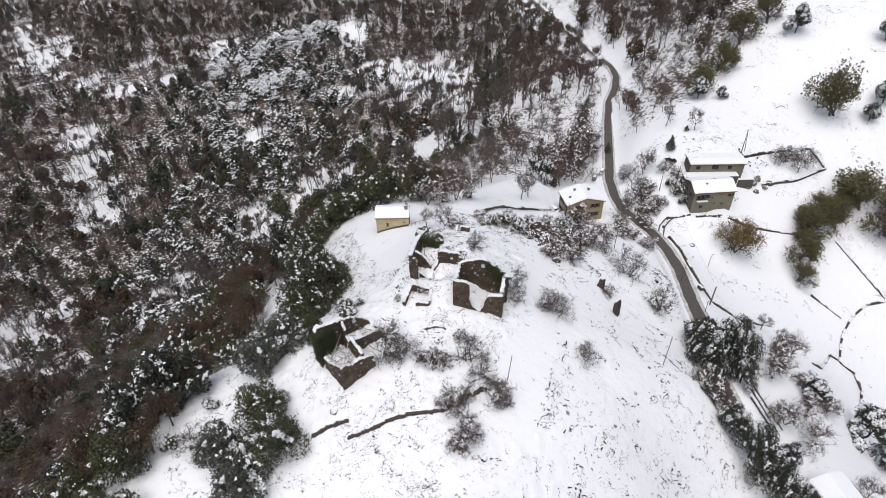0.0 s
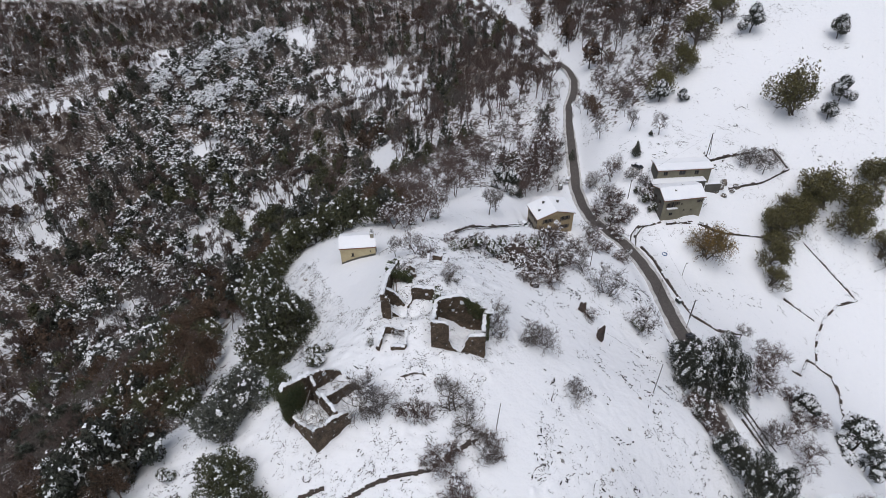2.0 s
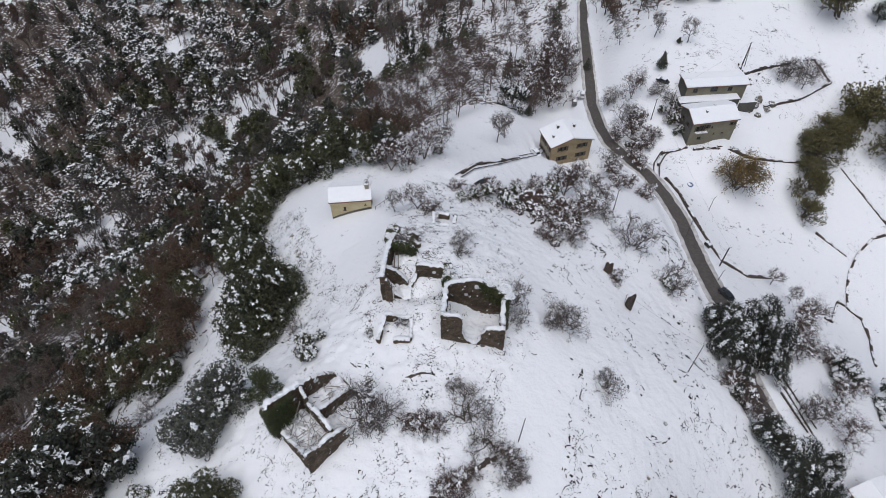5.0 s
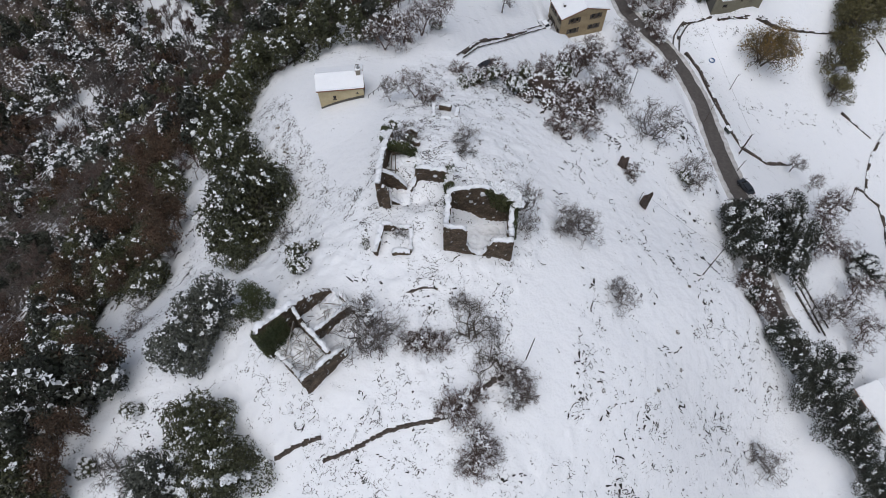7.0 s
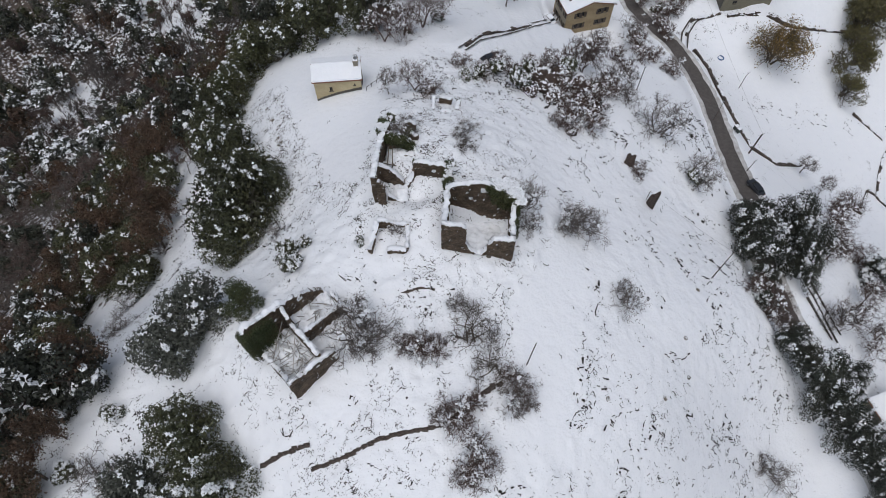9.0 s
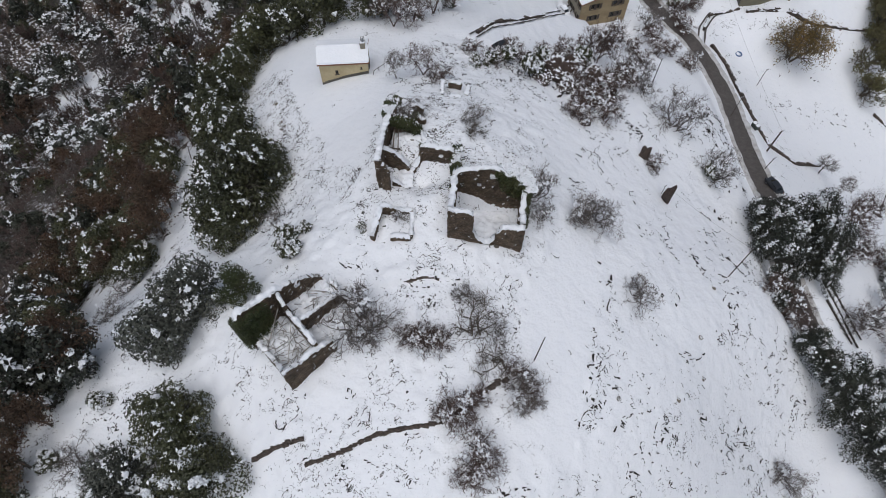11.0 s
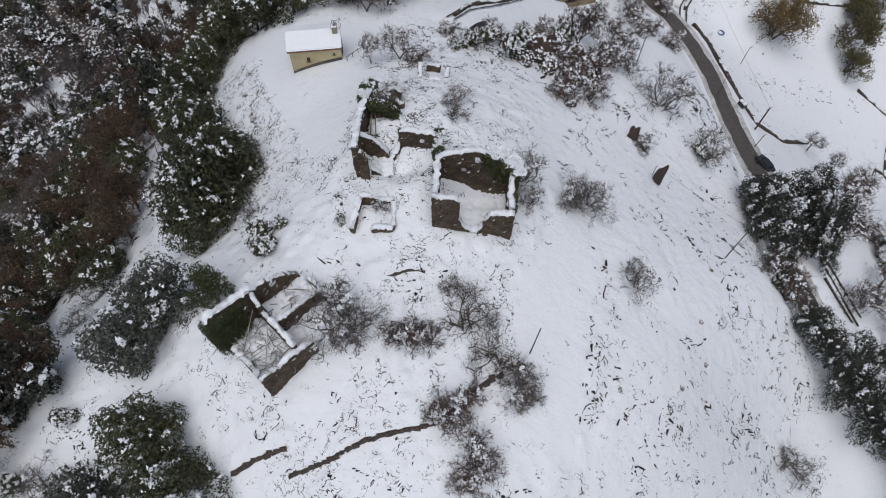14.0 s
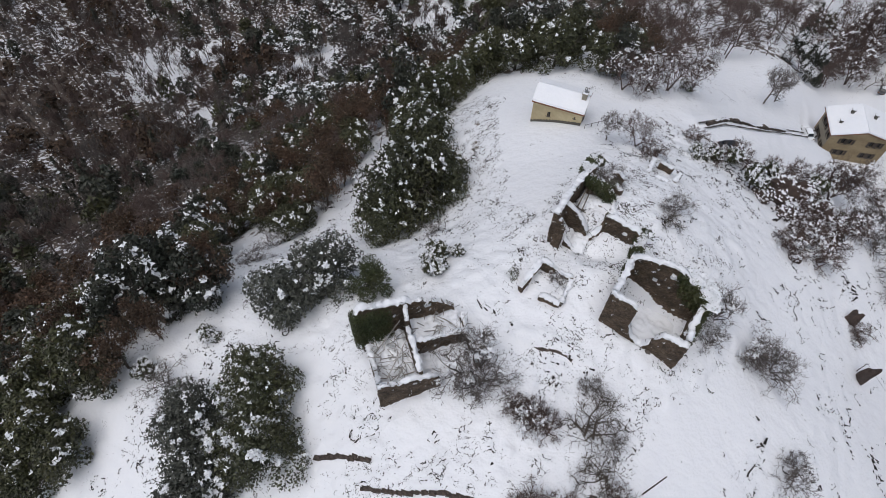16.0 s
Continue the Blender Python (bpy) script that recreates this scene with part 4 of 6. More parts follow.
def low_ruin(name, o, a, b, W, D, zb, runs, label, seed):
    r = thing(name, label=label, category="ruin")
    for k, (u0, v0, u1, v1, tops) in enumerate(runs):
        ruin_wall(r, "footing_wall", at(o, u0, v0, a, b), at(o, u1, v1, a, b), zb - 1.2, [(s, zb + h) for s, h in tops], 0.5, seed=seed + k, snow_high=0.24, gaps=0.12, ragged=0.2)
    return r


low_ruin("ruined_outbuilding", (-9.1, 86.2), (0.985, -0.13), (0.17, 0.985), 5, 3.6, -1.1,
         ((0.3, 0.0, 0.8, 3.9, ((0, 0.2), (1, 1.4))), (0.8, 3.9, 5.0, 3.7, ((0, 1.4), (0.4, 1.1), (0.8, 0.7), (1, 1.0))), (5.0, 3.7, 5.1, 0.2, ((0, 0.9), (0.5, 0.2), (1, 0.5))), (5.1, 0.2, 2.6, 0.1, ((0, 0.6), (1, 0.3)))),
         "low roofless stone footings of an outbuilding under snow", 60)
low_ruin("ruined_footing", (1.6, 112.2), (0.97, -0.22), (0.22, 0.97), 4, 4, -5.5,
         ((0.0, 0.0, -0.3, 2.6, ((0, 0.5), (1, 0.8))), (0.6, 2.7, 2.6, 2.5, ((0, 0.7), (1, 0.6))), (3.8, 2.2, 3.6, 0.6, ((0, 0.9), (1, 0.4))), (3.0, -0.2, 1.2, 0.1, ((0, 0.8), (1, 0.5)))),
         "snowed-up remnants of a small square stone building", 70)


# the divided ruin with the high ivy wall
def ivy_ruin():
    r = thing("ruined_farmhouse", label="roofless stone farmhouse ruin with a high ivy-clad wall and fallen beams", category="ruin")
    o, a, b = (-18.3, 68.9), (0.775, 0.632), (-0.632, 0.775)
    P = lambda u, v: at(o, u, v, a, b)
    ruin_wall(r, "front_wall", P(-0.3, 0), P(6.3, 0), -5.2, ((0, 1.1), (0.35, 0.4), (0.55, 0.7), (0.9, -0.3), (1, -1.2)), 0.5, holes=((3.7, 4.2, -0.7, -0.3),), seed=81, snow_high=0.3, gaps=0.12, label="front wall of brown rubble")
    ruin_wall(r, "side_wall", P(0, 0.3), P(0, 6.0), -5.4, ((0, 1.1), (0.3, -0.6), (0.7, -1.6), (1, -1.8)), 0.45, seed=82, snow_high=0.28, gaps=0.2, ragged=0.3)
    ruin_wall(r, "high_wall", P(-0.6, 7.3), P(5.4, 7.3), -5.6, ((0, 4.0), (0.1, 4.5), (0.6, 3.8), (1, 3.2)), 0.7, seed=83, snow_high=0.35, gaps=0.0, label="high rear wall under ivy")
    ruin_wall(r, "rear_wall", P(5.4, 7.3), P(10.2, 7.3), -4.2, ((0, 3.4), (0.3, 3.0), (0.6, 1.6), (0.85, 0.6), (1, -0.6)), 0.5, holes=((1.5, 2.2, 1.2, 1.8),), seed=84, snow_high=0.12, gaps=0.75, ragged=0.3)
    ruin_wall(r, "inner_wall", P(4.7, 7.0), P(4.5, 5.6), -4.6, ((0, 3.1), (1, 2.4)), 0.45, seed=85, snow_high=0.35, gaps=0.0)
    ruin_wall(r, "inner_wall", P(4.5, 5.6), P(4.5, 4.0), -4.6, ((0, 0.9), (0.5, 0.1), (1, 1.2)), 0.45, seed=86, snow_high=0.2, gaps=0.6, ragged=0.3)
    ruin_wall(r, "inner_wall", P(4.5, 4.0), P(4.4, 0.3), -4.6, ((0, 1.7), (1, 0.8)), 0.45, seed=87, snow_high=0.32, gaps=0.0)
    ruin_wall(r, "cross_wall", P(4.8, 3.5), P(10.7, 3.7), -4.4, ((0, 1.6), (0.5, 0.7), (1, 0.0)), 0.45, seed=88, snow_high=0.3, gaps=0.03)
    ruin_wall(r, "end_wall", P(10.8, 6.2), P(10.6, 0.2), -4.0, ((0, -0.8), (0.4, 0.0), (1, -0.6)), 0.4, seed=89, snow_high=0.22, gaps=0.4, ragged=0.25)
    snow_floor(r, (P(5.0, 3.9), P(10.5, 3.9), P(10.5, 7.1), P(5.0, 7.1)), (-0.9, -1.1, -1.2, -0.6), 0.25, 91)
    snow_floor(r, (P(4.8, 0.2), P(10.4, 0.2), P(10.4, 3.4), P(4.8, 3.4)), (-2.6, -2.6, -2.2, -1.8), 0.3, 92)
    snow_floor(r, (P(0.2, 0.2), P(4.2, 0.2), P(4.2, 7.0), P(0.2, 7.0)), (-2.8, -2.4, -2.0, -2.6), 0.45, 93)
    rng = np.random.RandomState(9)
    lobes = [(*P(u, 7.0 - 0.25 * rng.uniform(0, 1)), z, 0.85, 0.45, 0.95) for u in np.arange(-0.6, 2.9, 0.6) for z in np.arange(-2.6, 3.7, 1.1) if rng.uniform() < 0.95]
    lobes += [(*P(-0.8, v), z, 0.5, 0.5, 1.0) for v in (6.6, 7.3) for z in (-2.5, -1, 0.5, 2, 3.2)]
    ivy(r, lobes, 7000, 0.14, 94, 0.0)
    sticks = []
    for k in range(84):
        x, y = P(rng.uniform(0.4, 4.0), rng.uniform(0.8, 6.4))
        t = rng.uniform(0, 6.3)
        l = rng.uniform(0.6, 1.9)
        z = -2.3 + rng.uniform(-0.2, 0.6)
        sticks.append(((x, y, z), (x + l * math.cos(t), y + l * math.sin(t), z + rng.uniform(-0.2, 0.9)), 0.055, 0.035))
    for s in sticks:
        part("fallen_beam", rods(s, sides=5), snowy_timber, r)
    for k in range(22):
        x, y = P(rng.uniform(5.2, 9.8), rng.uniform(4.2, 6.8))
        t = rng.uniform(0, 6.3)
        part("fallen_beam", rods(((x, y, -0.9), (x + 1.2 * math.cos(t), y + 1.2 * math.sin(t), -0.6 + rng.uniform(0, 0.5)), 0.06, 0.05), sides=5), snowy_timber, r)
    for (u0, v0, z0), (u1, v1, z1) in (((0.4, 4.6, -1.6), (3.9, 6.6, 0.6)), ((1.0, 1.6, -1.8), (4.0, 4.4, 0.2)), ((2.8, 1.2, -1.2), (4.3, 0.6, 0.5))):
        part("leaning_beam", rods(((*P(u0, v0), z0), (*P(u1, v1), z1), 0.075, 0.065), sides=6), snowy_timber, r, "snow-dusted leaning roof beam")


ivy_ruin()


def terrace_wall(line, k):
    v, f, n = [], [], 0
    w = thing("terrace_wall", label="dark dry-stone terrace wall half buried in snow", category="wall", group="terrace walls")
    rng = np.random.RandomState(k)
    for a, b in zip(line[:-1], line[1:]):
        length = math.hypot(b[0] - a[0], b[1] - a[1])
        s = max(1, int(length / 0.52))
        for i in range(s):
            for row in range(1 if k == 3 else 2):
                t = (i + 0.5 + 0.25 * row) / s
                x, y = a[0] + (b[0] - a[0]) * t, a[1] + (b[1] - a[1]) * t
                z = gz(x + 0.3 * (b[1] - a[1]) / length, y - 0.3 * (b[0] - a[0]) / length) + 0.05 + 0.34 * row
                bm = bmesh.new()
                box(bm, -0.36, 0.36, -0.22, 0.22, -0.3, 0.24)
                for q in bm.verts:
                    q.co += Vector(rng.uniform(-0.06, 0.06, 3))
                st = part("stone", bm, wall_stone, w)
                st.matrix_basis = pose(x + 0.1 * rng.normal(), y + 0.07 * rng.normal(), z, 0, 0, math.degrees(math.atan2(b[1] - a[1], b[0] - a[0])) + rng.uniform(-12, 12))


for k, line in enumerate(TERRACES):
    terrace_wall(line, k)


def field_wall(line, high, k, label, snow_high=0.14, gaps=0.35, name="field_wall"):
    w = thing(name, label=label, category="wall")
    for i, (a, b) in enumerate(zip(line[:-1], line[1:])):
        n = max(1, int(math.hypot(b[0] - a[0], b[1] - a[1]) / 6))
        for s in range(n):
            p = [a[0] + (b[0] - a[0]) * s / n, a[1] + (b[1] - a[1]) * s / n]
            q = [a[0] + (b[0] - a[0]) * (s + 1) / n, a[1] + (b[1] - a[1]) * (s + 1) / n]
            za, zb = gz(*p), gz(*q)
            v, f, spine = cell_wall(p, q, min(za, zb) - 0.5, ((0, za + high), (1, zb + high)), 0.5, 0.45, (), 0.07, 0.22, 200 + 17 * k + 5 * i + s)
            c = part("wall_run", mesh_of("wall_run", v, f, [wall_stone]), None, w)
            sc = snow_cap(spine, 0.5, snow_high, gaps, 300 + k + s)
            if sc:
                part("snow_cap", mesh_of("snow_cap", *sc, [snow], flat=False), None, c)


field_wall([(71.6, 161), (74, 155), (72.8, 142), (73.4, 136), (74.6, 128), (82, 126), (92, 129)], 0.8, 1, "dark stone retaining wall along the road, capped with snow")
field_wall([(71.5, 167), (75, 173), (83, 174.2)], 0.7, 2, "low stone wall along the lane to the grey house")
field_wall([(83, 174), (92, 173), (110, 172), (130, 172.5)], 0.5, 3, "low dark terrace wall below the grey house", gaps=0.6)
field_wall([(102, 196.5), (120, 203), (137, 208), (140, 199), (126, 192), (112, 188)], 0.9, 4, "stone wall round a small terraced garden")
field_wall([(118.6, 127.2), (116, 127.8), (106.4, 117.8), (103.6, 118.2)], 0.5, 11, "short crooked spur of field wall")
field_wall([(135, 171), (146, 151)], 0.5, 5, "long thin field wall in the snow")
field_wall([(118.6, 150), (127.2, 143.8)], 0.5, 6, "short field wall in the snow")
field_wall([(146, 151), (138.4, 149.5), (131.5, 144.7), (126, 138.7), (122.9, 134), (119, 126.5), (122.9, 123.7), (121.6, 116.9), (112, 105)], 0.6, 7, "crooked low field wall in the snow")
field_wall([(84.5, 173.2), (99.5, 174)], 0.8, 9, "low wall along the grey house's front yard", name="yard_wall")
field_wall([(10, 138.8), (14, 145.4), (21.5, 152.4), (28, 160)], 0.7, 10, "stone parapet beside the drive")


# ---- buildings ----
def slab(corners, thick):
    """A sloping slab over four corners."""
    bm = bmesh.new()
    top = [bm.verts.new(c) for c in corners]
    low = [bm.verts.new((c[0], c[1], c[2] - thick)) for c in corners]
    bm.faces.new(top)
    bm.faces.new(low[::-1])
    for i in range(4):
        bm.faces.new((top[i], low[i], low[(i + 1) % 4], top[(i + 1) % 4]))
    bmesh.ops.recalc_face_normals(bm, faces=bm.faces)
    return bm


def snow_slab(corners, thick, seed=0):
    bm = slab([(c[0], c[1], c[2] + thick) for c in corners], thick - 0.02)
    bmesh.ops.bevel(bm, geom=list(bm.edges), offset=min(0.12, thick * 0.4), segments=2, affect="EDGES")
    return bm


def house(name, label, origin, a, W, D, base, eave, ridge, plaster, side_plaster, windows, along_front=True, over=0.5, category="house", snow_deep=0.3, depth_base=None):
    """A house with its front along a from origin, W wide and D deep to the left of a. windows: (wall, from, sill, width, height), walls 0 front, 1 right, 2 rear, 3 left.
    along_front: the ridge runs along the front, otherwise the front is the gable."""
    h = thing(name, label=label, category=category)
    a = np.array(a, float) / np.linalg.norm(a)
    b = np.array([-a[1], a[0]])
    P = lambda u, v: (origin[0] + a[0] * u + b[0] * v, origin[1] + a[1] * u + b[1] * v)
    gable = ((0, eave), (0.5, ridge), (1, eave))
    flat = ((0, eave), (1, eave))
    t = 0.4
    runs = ((P(0, t / 2), P(W, t / 2), W), (P(W - t / 2, t), P(W - t / 2, D - t), D - 2 * t), (P(W, D - t / 2), P(0, D - t / 2), W), (P(t / 2, D - t), P(t / 2, t), D - 2 * t))
    for k, (p, q, length) in enumerate(runs):
        mine = [w for w in windows if w[0] == k]
        is_gable = (k % 2 == 1) == along_front
        v, f, _ = cell_wall(p, q, base, gable if is_gable else flat, t, 0.25, [(w[1], w[1] + w[3], w[2], w[2] + w[4]) for w in mine], 0, 0, k)
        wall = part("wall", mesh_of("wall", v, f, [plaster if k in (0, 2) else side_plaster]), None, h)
        p, q = np.array(p), np.array(q)
        d = (q - p) / np.linalg.norm(q - p)
        turn = math.degrees(math.atan2(d[1], d[0]))
        for _, u, sill, w, hh in mine:
            x, y = p + d * (u + w / 2)
            win = part("window", boxes((-w / 2 - 0.1, w / 2 + 0.1, -0.03, 0.03, 0, hh)), glass, h)
            win.matrix_basis = pose(x, y, sill, 0, 0, turn)
            part("window_frame", boxes((-w / 2 - 0.05, -w / 2 + 0.1, -0.1, -0.04, 0, hh), (w / 2 - 0.1, w / 2 + 0.05, -0.1, -0.04, 0, hh), (-w / 2, w / 2, -0.1, -0.04, hh - 0.1, hh), (-0.04, 0.04, -0.1, -0.04, 0, hh)), shutter_paint, win)
            part("window_sill", boxes((-w / 2 - 0.1, w / 2 + 0.1, -0.32, -0.04, -0.08, 0.02), bevel=0.02), stone_grey, win)
            if hh > 1.0 and w < 1.4:
                for s in (-1, 1):
                    part("shutter", boxes((s * (w / 2 + 0.02), s * (w / 2 + 0.5), -0.28, -0.23, 0, hh) if s > 0 else (-w / 2 - 0.5, -w / 2 - 0.02, -0.28, -0.23, 0, hh)), shutter_paint, win, "dark folded shutter")
    rise = (ridge - eave) / ((D if along_front else W) / 2)
    drop = over * rise
    if along_front:
        sides = [[(*P(-over, -over), eave - drop), (*P(W + over, -over), eave - drop), (*P(W + over, D / 2), ridge), (*P(-over, D / 2), ridge)],
                 [(*P(-over, D / 2), ridge), (*P(W + over, D / 2), ridge), (*P(W + over, D + over), eave - drop), (*P(-over, D + over), eave - drop)]]
    else:
        sides = [[(*P(-over, -over), eave - drop), (*P(W / 2, -over), ridge), (*P(W / 2, D + over), ridge), (*P(-over, D + over), eave - drop)],
                 [(*P(W / 2, -over), ridge), (*P(W + over, -over), eave - drop), (*P(W + over, D + over), eave - drop), (*P(W / 2, D + over), ridge)]]
    for s in sides:
        up = [(x, y, z + 0.22) for x, y, z in s]
        roof = part("roof", slab(up, 0.16), tile, h, "tiled roof slope under snow")
        part("roof_snow", snow_slab([(x, y, z + 0.004) for x, y, z in up], snow_deep), snow, roof, "smooth thick snow on the roof")
    return h, P


def chimney(h, x, y, z0, z1, w=0.6):
    c = part("chimney", boxes((-w / 2, w / 2, -w / 2, w / 2, z0, z1), bevel=0.02), dark_plaster, h)
    c.location = (x, y, 0)
    part("chimney_cap", boxes((-w / 2 - 0.12, w / 2 + 0.12, -w / 2 - 0.12, w / 2 + 0.12, z1, z1 + 0.1), bevel=0.02), stone_grey, c)
    part("snow_cap", boxes((-w / 2 - 0.1, w / 2 + 0.1, -w / 2 - 0.1, w / 2 + 0.1, z1 + 0.104, z1 + 0.3), bevel=0.08), snow, c)


def chapel():
    h, P = house("chapel", "small yellow plastered chapel with a snowy roof and a little bell-cote", (-17.7, 122.9), (1, 0.0), 7.9, 5.0, -16.0, -8.6, -7.3, ochre_plaster, pale_plaster,
                 ((0, 2.4, -10.9, 0.6, 0.9), (0, 6.6, -9.9, 0.3, 0.35), (1, 1.6, -12.0, 1.2, 2.0)), True, 0.25, "chapel", 0.28)
    foot = bmesh.new()
    for k in range(16):
        x0 = 7.9 * k / 16
        box(foot, x0, x0 + 7.9 / 16, -0.1, -0.002, -16, gz(-17.7 + x0, 122.5) + 0.42)
    # the dark plaster here paints the shade on the plinth along the chapel's foot
    d = part("plinth", foot, dark_plaster, h, "plinth along the foot, coloured dark for its shade")
    d.location = (-17.7, 122.9, 0)
    bell = part("bell_cote", boxes((-0.45, 0.3, -0.45, 0.45, -8.4, -6.2), (-0.55, 0.4, -0.55, 0.55, -6.2, -6.05)), pale_plaster, h, "small square bell-cote")
    bell.location = (-10.3, 125.0, 0)
    part("bell", rods(((0, 0, -5.95), (0, 0, -5.35), 0.24, 0.1), ((0, 0, -5.35), (0, 0, -5.2), 0.05, 0.05), sides=10), metal_grey, bell, "dark bell")
    part("bell_frame", rods(((-0.3, 0, -6.1), (-0.25, 0, -5.05), 0.04, 0.04), ((0.3, 0, -6.1), (0.25, 0, -5.05), 0.04, 0.04), ((-0.27, 0, -5.1), (0.27, 0, -5.1), 0.04, 0.04), sides=6), shutter_paint, bell)
    part("snow_cap", boxes((-0.5, 0.35, -0.5, 0.5, -6.046, -5.95), bevel=0.04), snow, bell)


chapel()


def yellow_house():
    a = np.array([11.0, 2.2])
    wins = [(0, u, z, 1.0, 1.5) for z in (-40.6, -43.9) for u in (2.4, 3.7, 8.3, 9.6)]
    wins += [(3, u, z, 1.0, 1.5) for z in (-40.6, -43.9) for u in (0.8, 2.6, 5.4)]
    h, P = house("stone_house", "ochre three-storey gabled house with snowy roof beside the road", (39.2, 168.2), a, 12.4, 7.8, -50.0, -38.4, -36.5, house_plaster, pale_plaster, wins, False, 0.5, "house", 0.35)
    chimney(h, *P(4.0, 5.6), -38.0, -35.8)
    chimney(h, *P(8.6, 4.8), -38.2, -35.8)
    chimney(h, *P(1.6, 3.0), -38.6, -36.8, 0.5)


yellow_house()


def grey_house():
    wins = [(0, 1.3, -42.0, 0.9, 1.7), (0, 2.5, -42.0, 1.0, 2.1), (0, 6.0, -41.4, 0.6, 0.6), (0, 12.0, -41.0, 0.9, 1.1), (0, 7.2, -43.9, 0.7, 0.6), (0, 9.8, -44.1, 0.7, 0.6), (0, 2.6, -45.3, 1.2, 1.0), (0, 4.2, -41.3, 0.8, 1.2)]
    wins += [(3, 1.5, -42.2, 1.0, 1.4), (3, 4.8, -42.2, 1.0, 1.4)]
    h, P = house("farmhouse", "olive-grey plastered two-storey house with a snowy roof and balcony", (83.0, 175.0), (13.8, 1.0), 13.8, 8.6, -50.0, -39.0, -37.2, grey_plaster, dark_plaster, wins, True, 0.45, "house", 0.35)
    x, y = P(1.0, 0)
    balcony = part("balcony", boxes((0, 3.8, -1.1, 0, -42.35, -42.2), bevel=0.02), pale_plaster, h, "small balcony with railing")
    balcony.matrix_basis = pose(x, y, 0, 0, 0, math.degrees(math.atan2(1.0, 13.8)))
    rail = rods(((0.05, -1.05, -41.3), (3.75, -1.05, -41.3), 0.03, 0.03), *[((u, -1.05, -42.2), (u, -1.05, -41.3), 0.02, 0.02) for u in np.arange(0.05, 3.8, 0.37)], sides=5)
    part("railing", rail, metal_grey, balcony)
    part("snow", boxes((0.05, 3.75, -1.0, -0.05, -42.19, -42.05), bevel=0.05), snow, balcony)
    chimney(h, *P(4.6, 2.7), -38.6, -37.0, 0.5)
    chimney(h, *P(8.0, 5.0), -38.2, -36.8, 0.5)


grey_house()
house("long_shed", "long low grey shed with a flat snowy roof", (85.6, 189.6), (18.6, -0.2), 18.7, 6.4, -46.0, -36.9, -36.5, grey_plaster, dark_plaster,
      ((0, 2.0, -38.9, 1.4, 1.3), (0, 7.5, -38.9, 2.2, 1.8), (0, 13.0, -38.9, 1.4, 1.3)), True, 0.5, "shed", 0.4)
yard = thing("terrace", 83.0, 186.4, 0, 1, "raised snowy yard behind a dark concrete wall by the shed", "terrace")
part("retaining_wall", boxes((0, 19.0, 0, 0.4, -45, -40.2), (19.0, 24.5, -0.8, -0.4, -45, -41.2), (0, 0.4, 0.4, 3.0, -45, -40.2)), dark_plaster, yard, "stained dark concrete wall")
part("yard_snow", boxes((-0.1, 19.1, -0.1, 3.1, -40.19, -39.95), (18.9, 24.6, -0.9, -0.3, -41.19, -41.0), bevel=0.08), snow, yard, "smooth snow on the yard")
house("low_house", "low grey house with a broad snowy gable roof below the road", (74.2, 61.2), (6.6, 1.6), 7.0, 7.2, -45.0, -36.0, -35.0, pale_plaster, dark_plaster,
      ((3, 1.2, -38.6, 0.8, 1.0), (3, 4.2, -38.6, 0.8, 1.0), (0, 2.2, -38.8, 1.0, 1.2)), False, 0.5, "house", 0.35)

# ---- trees ----
def sticks(a, b, r0, r1):
    """Limbs as three-sided sticks, and the finest of them as thin blades."""
    thin = r0 <= np.quantile(r0, 0.72)
    v, f = prisms(a[~thin], b[~thin], np.maximum(r0, 0.019)[~thin], np.maximum(r1, 0.014)[~thin])
    w, g = slivers(a[thin], b[thin], np.maximum(r0[thin], 0.019)[:, None])
    return np.concatenate([v, w]), np.concatenate([f, g + len(v)])


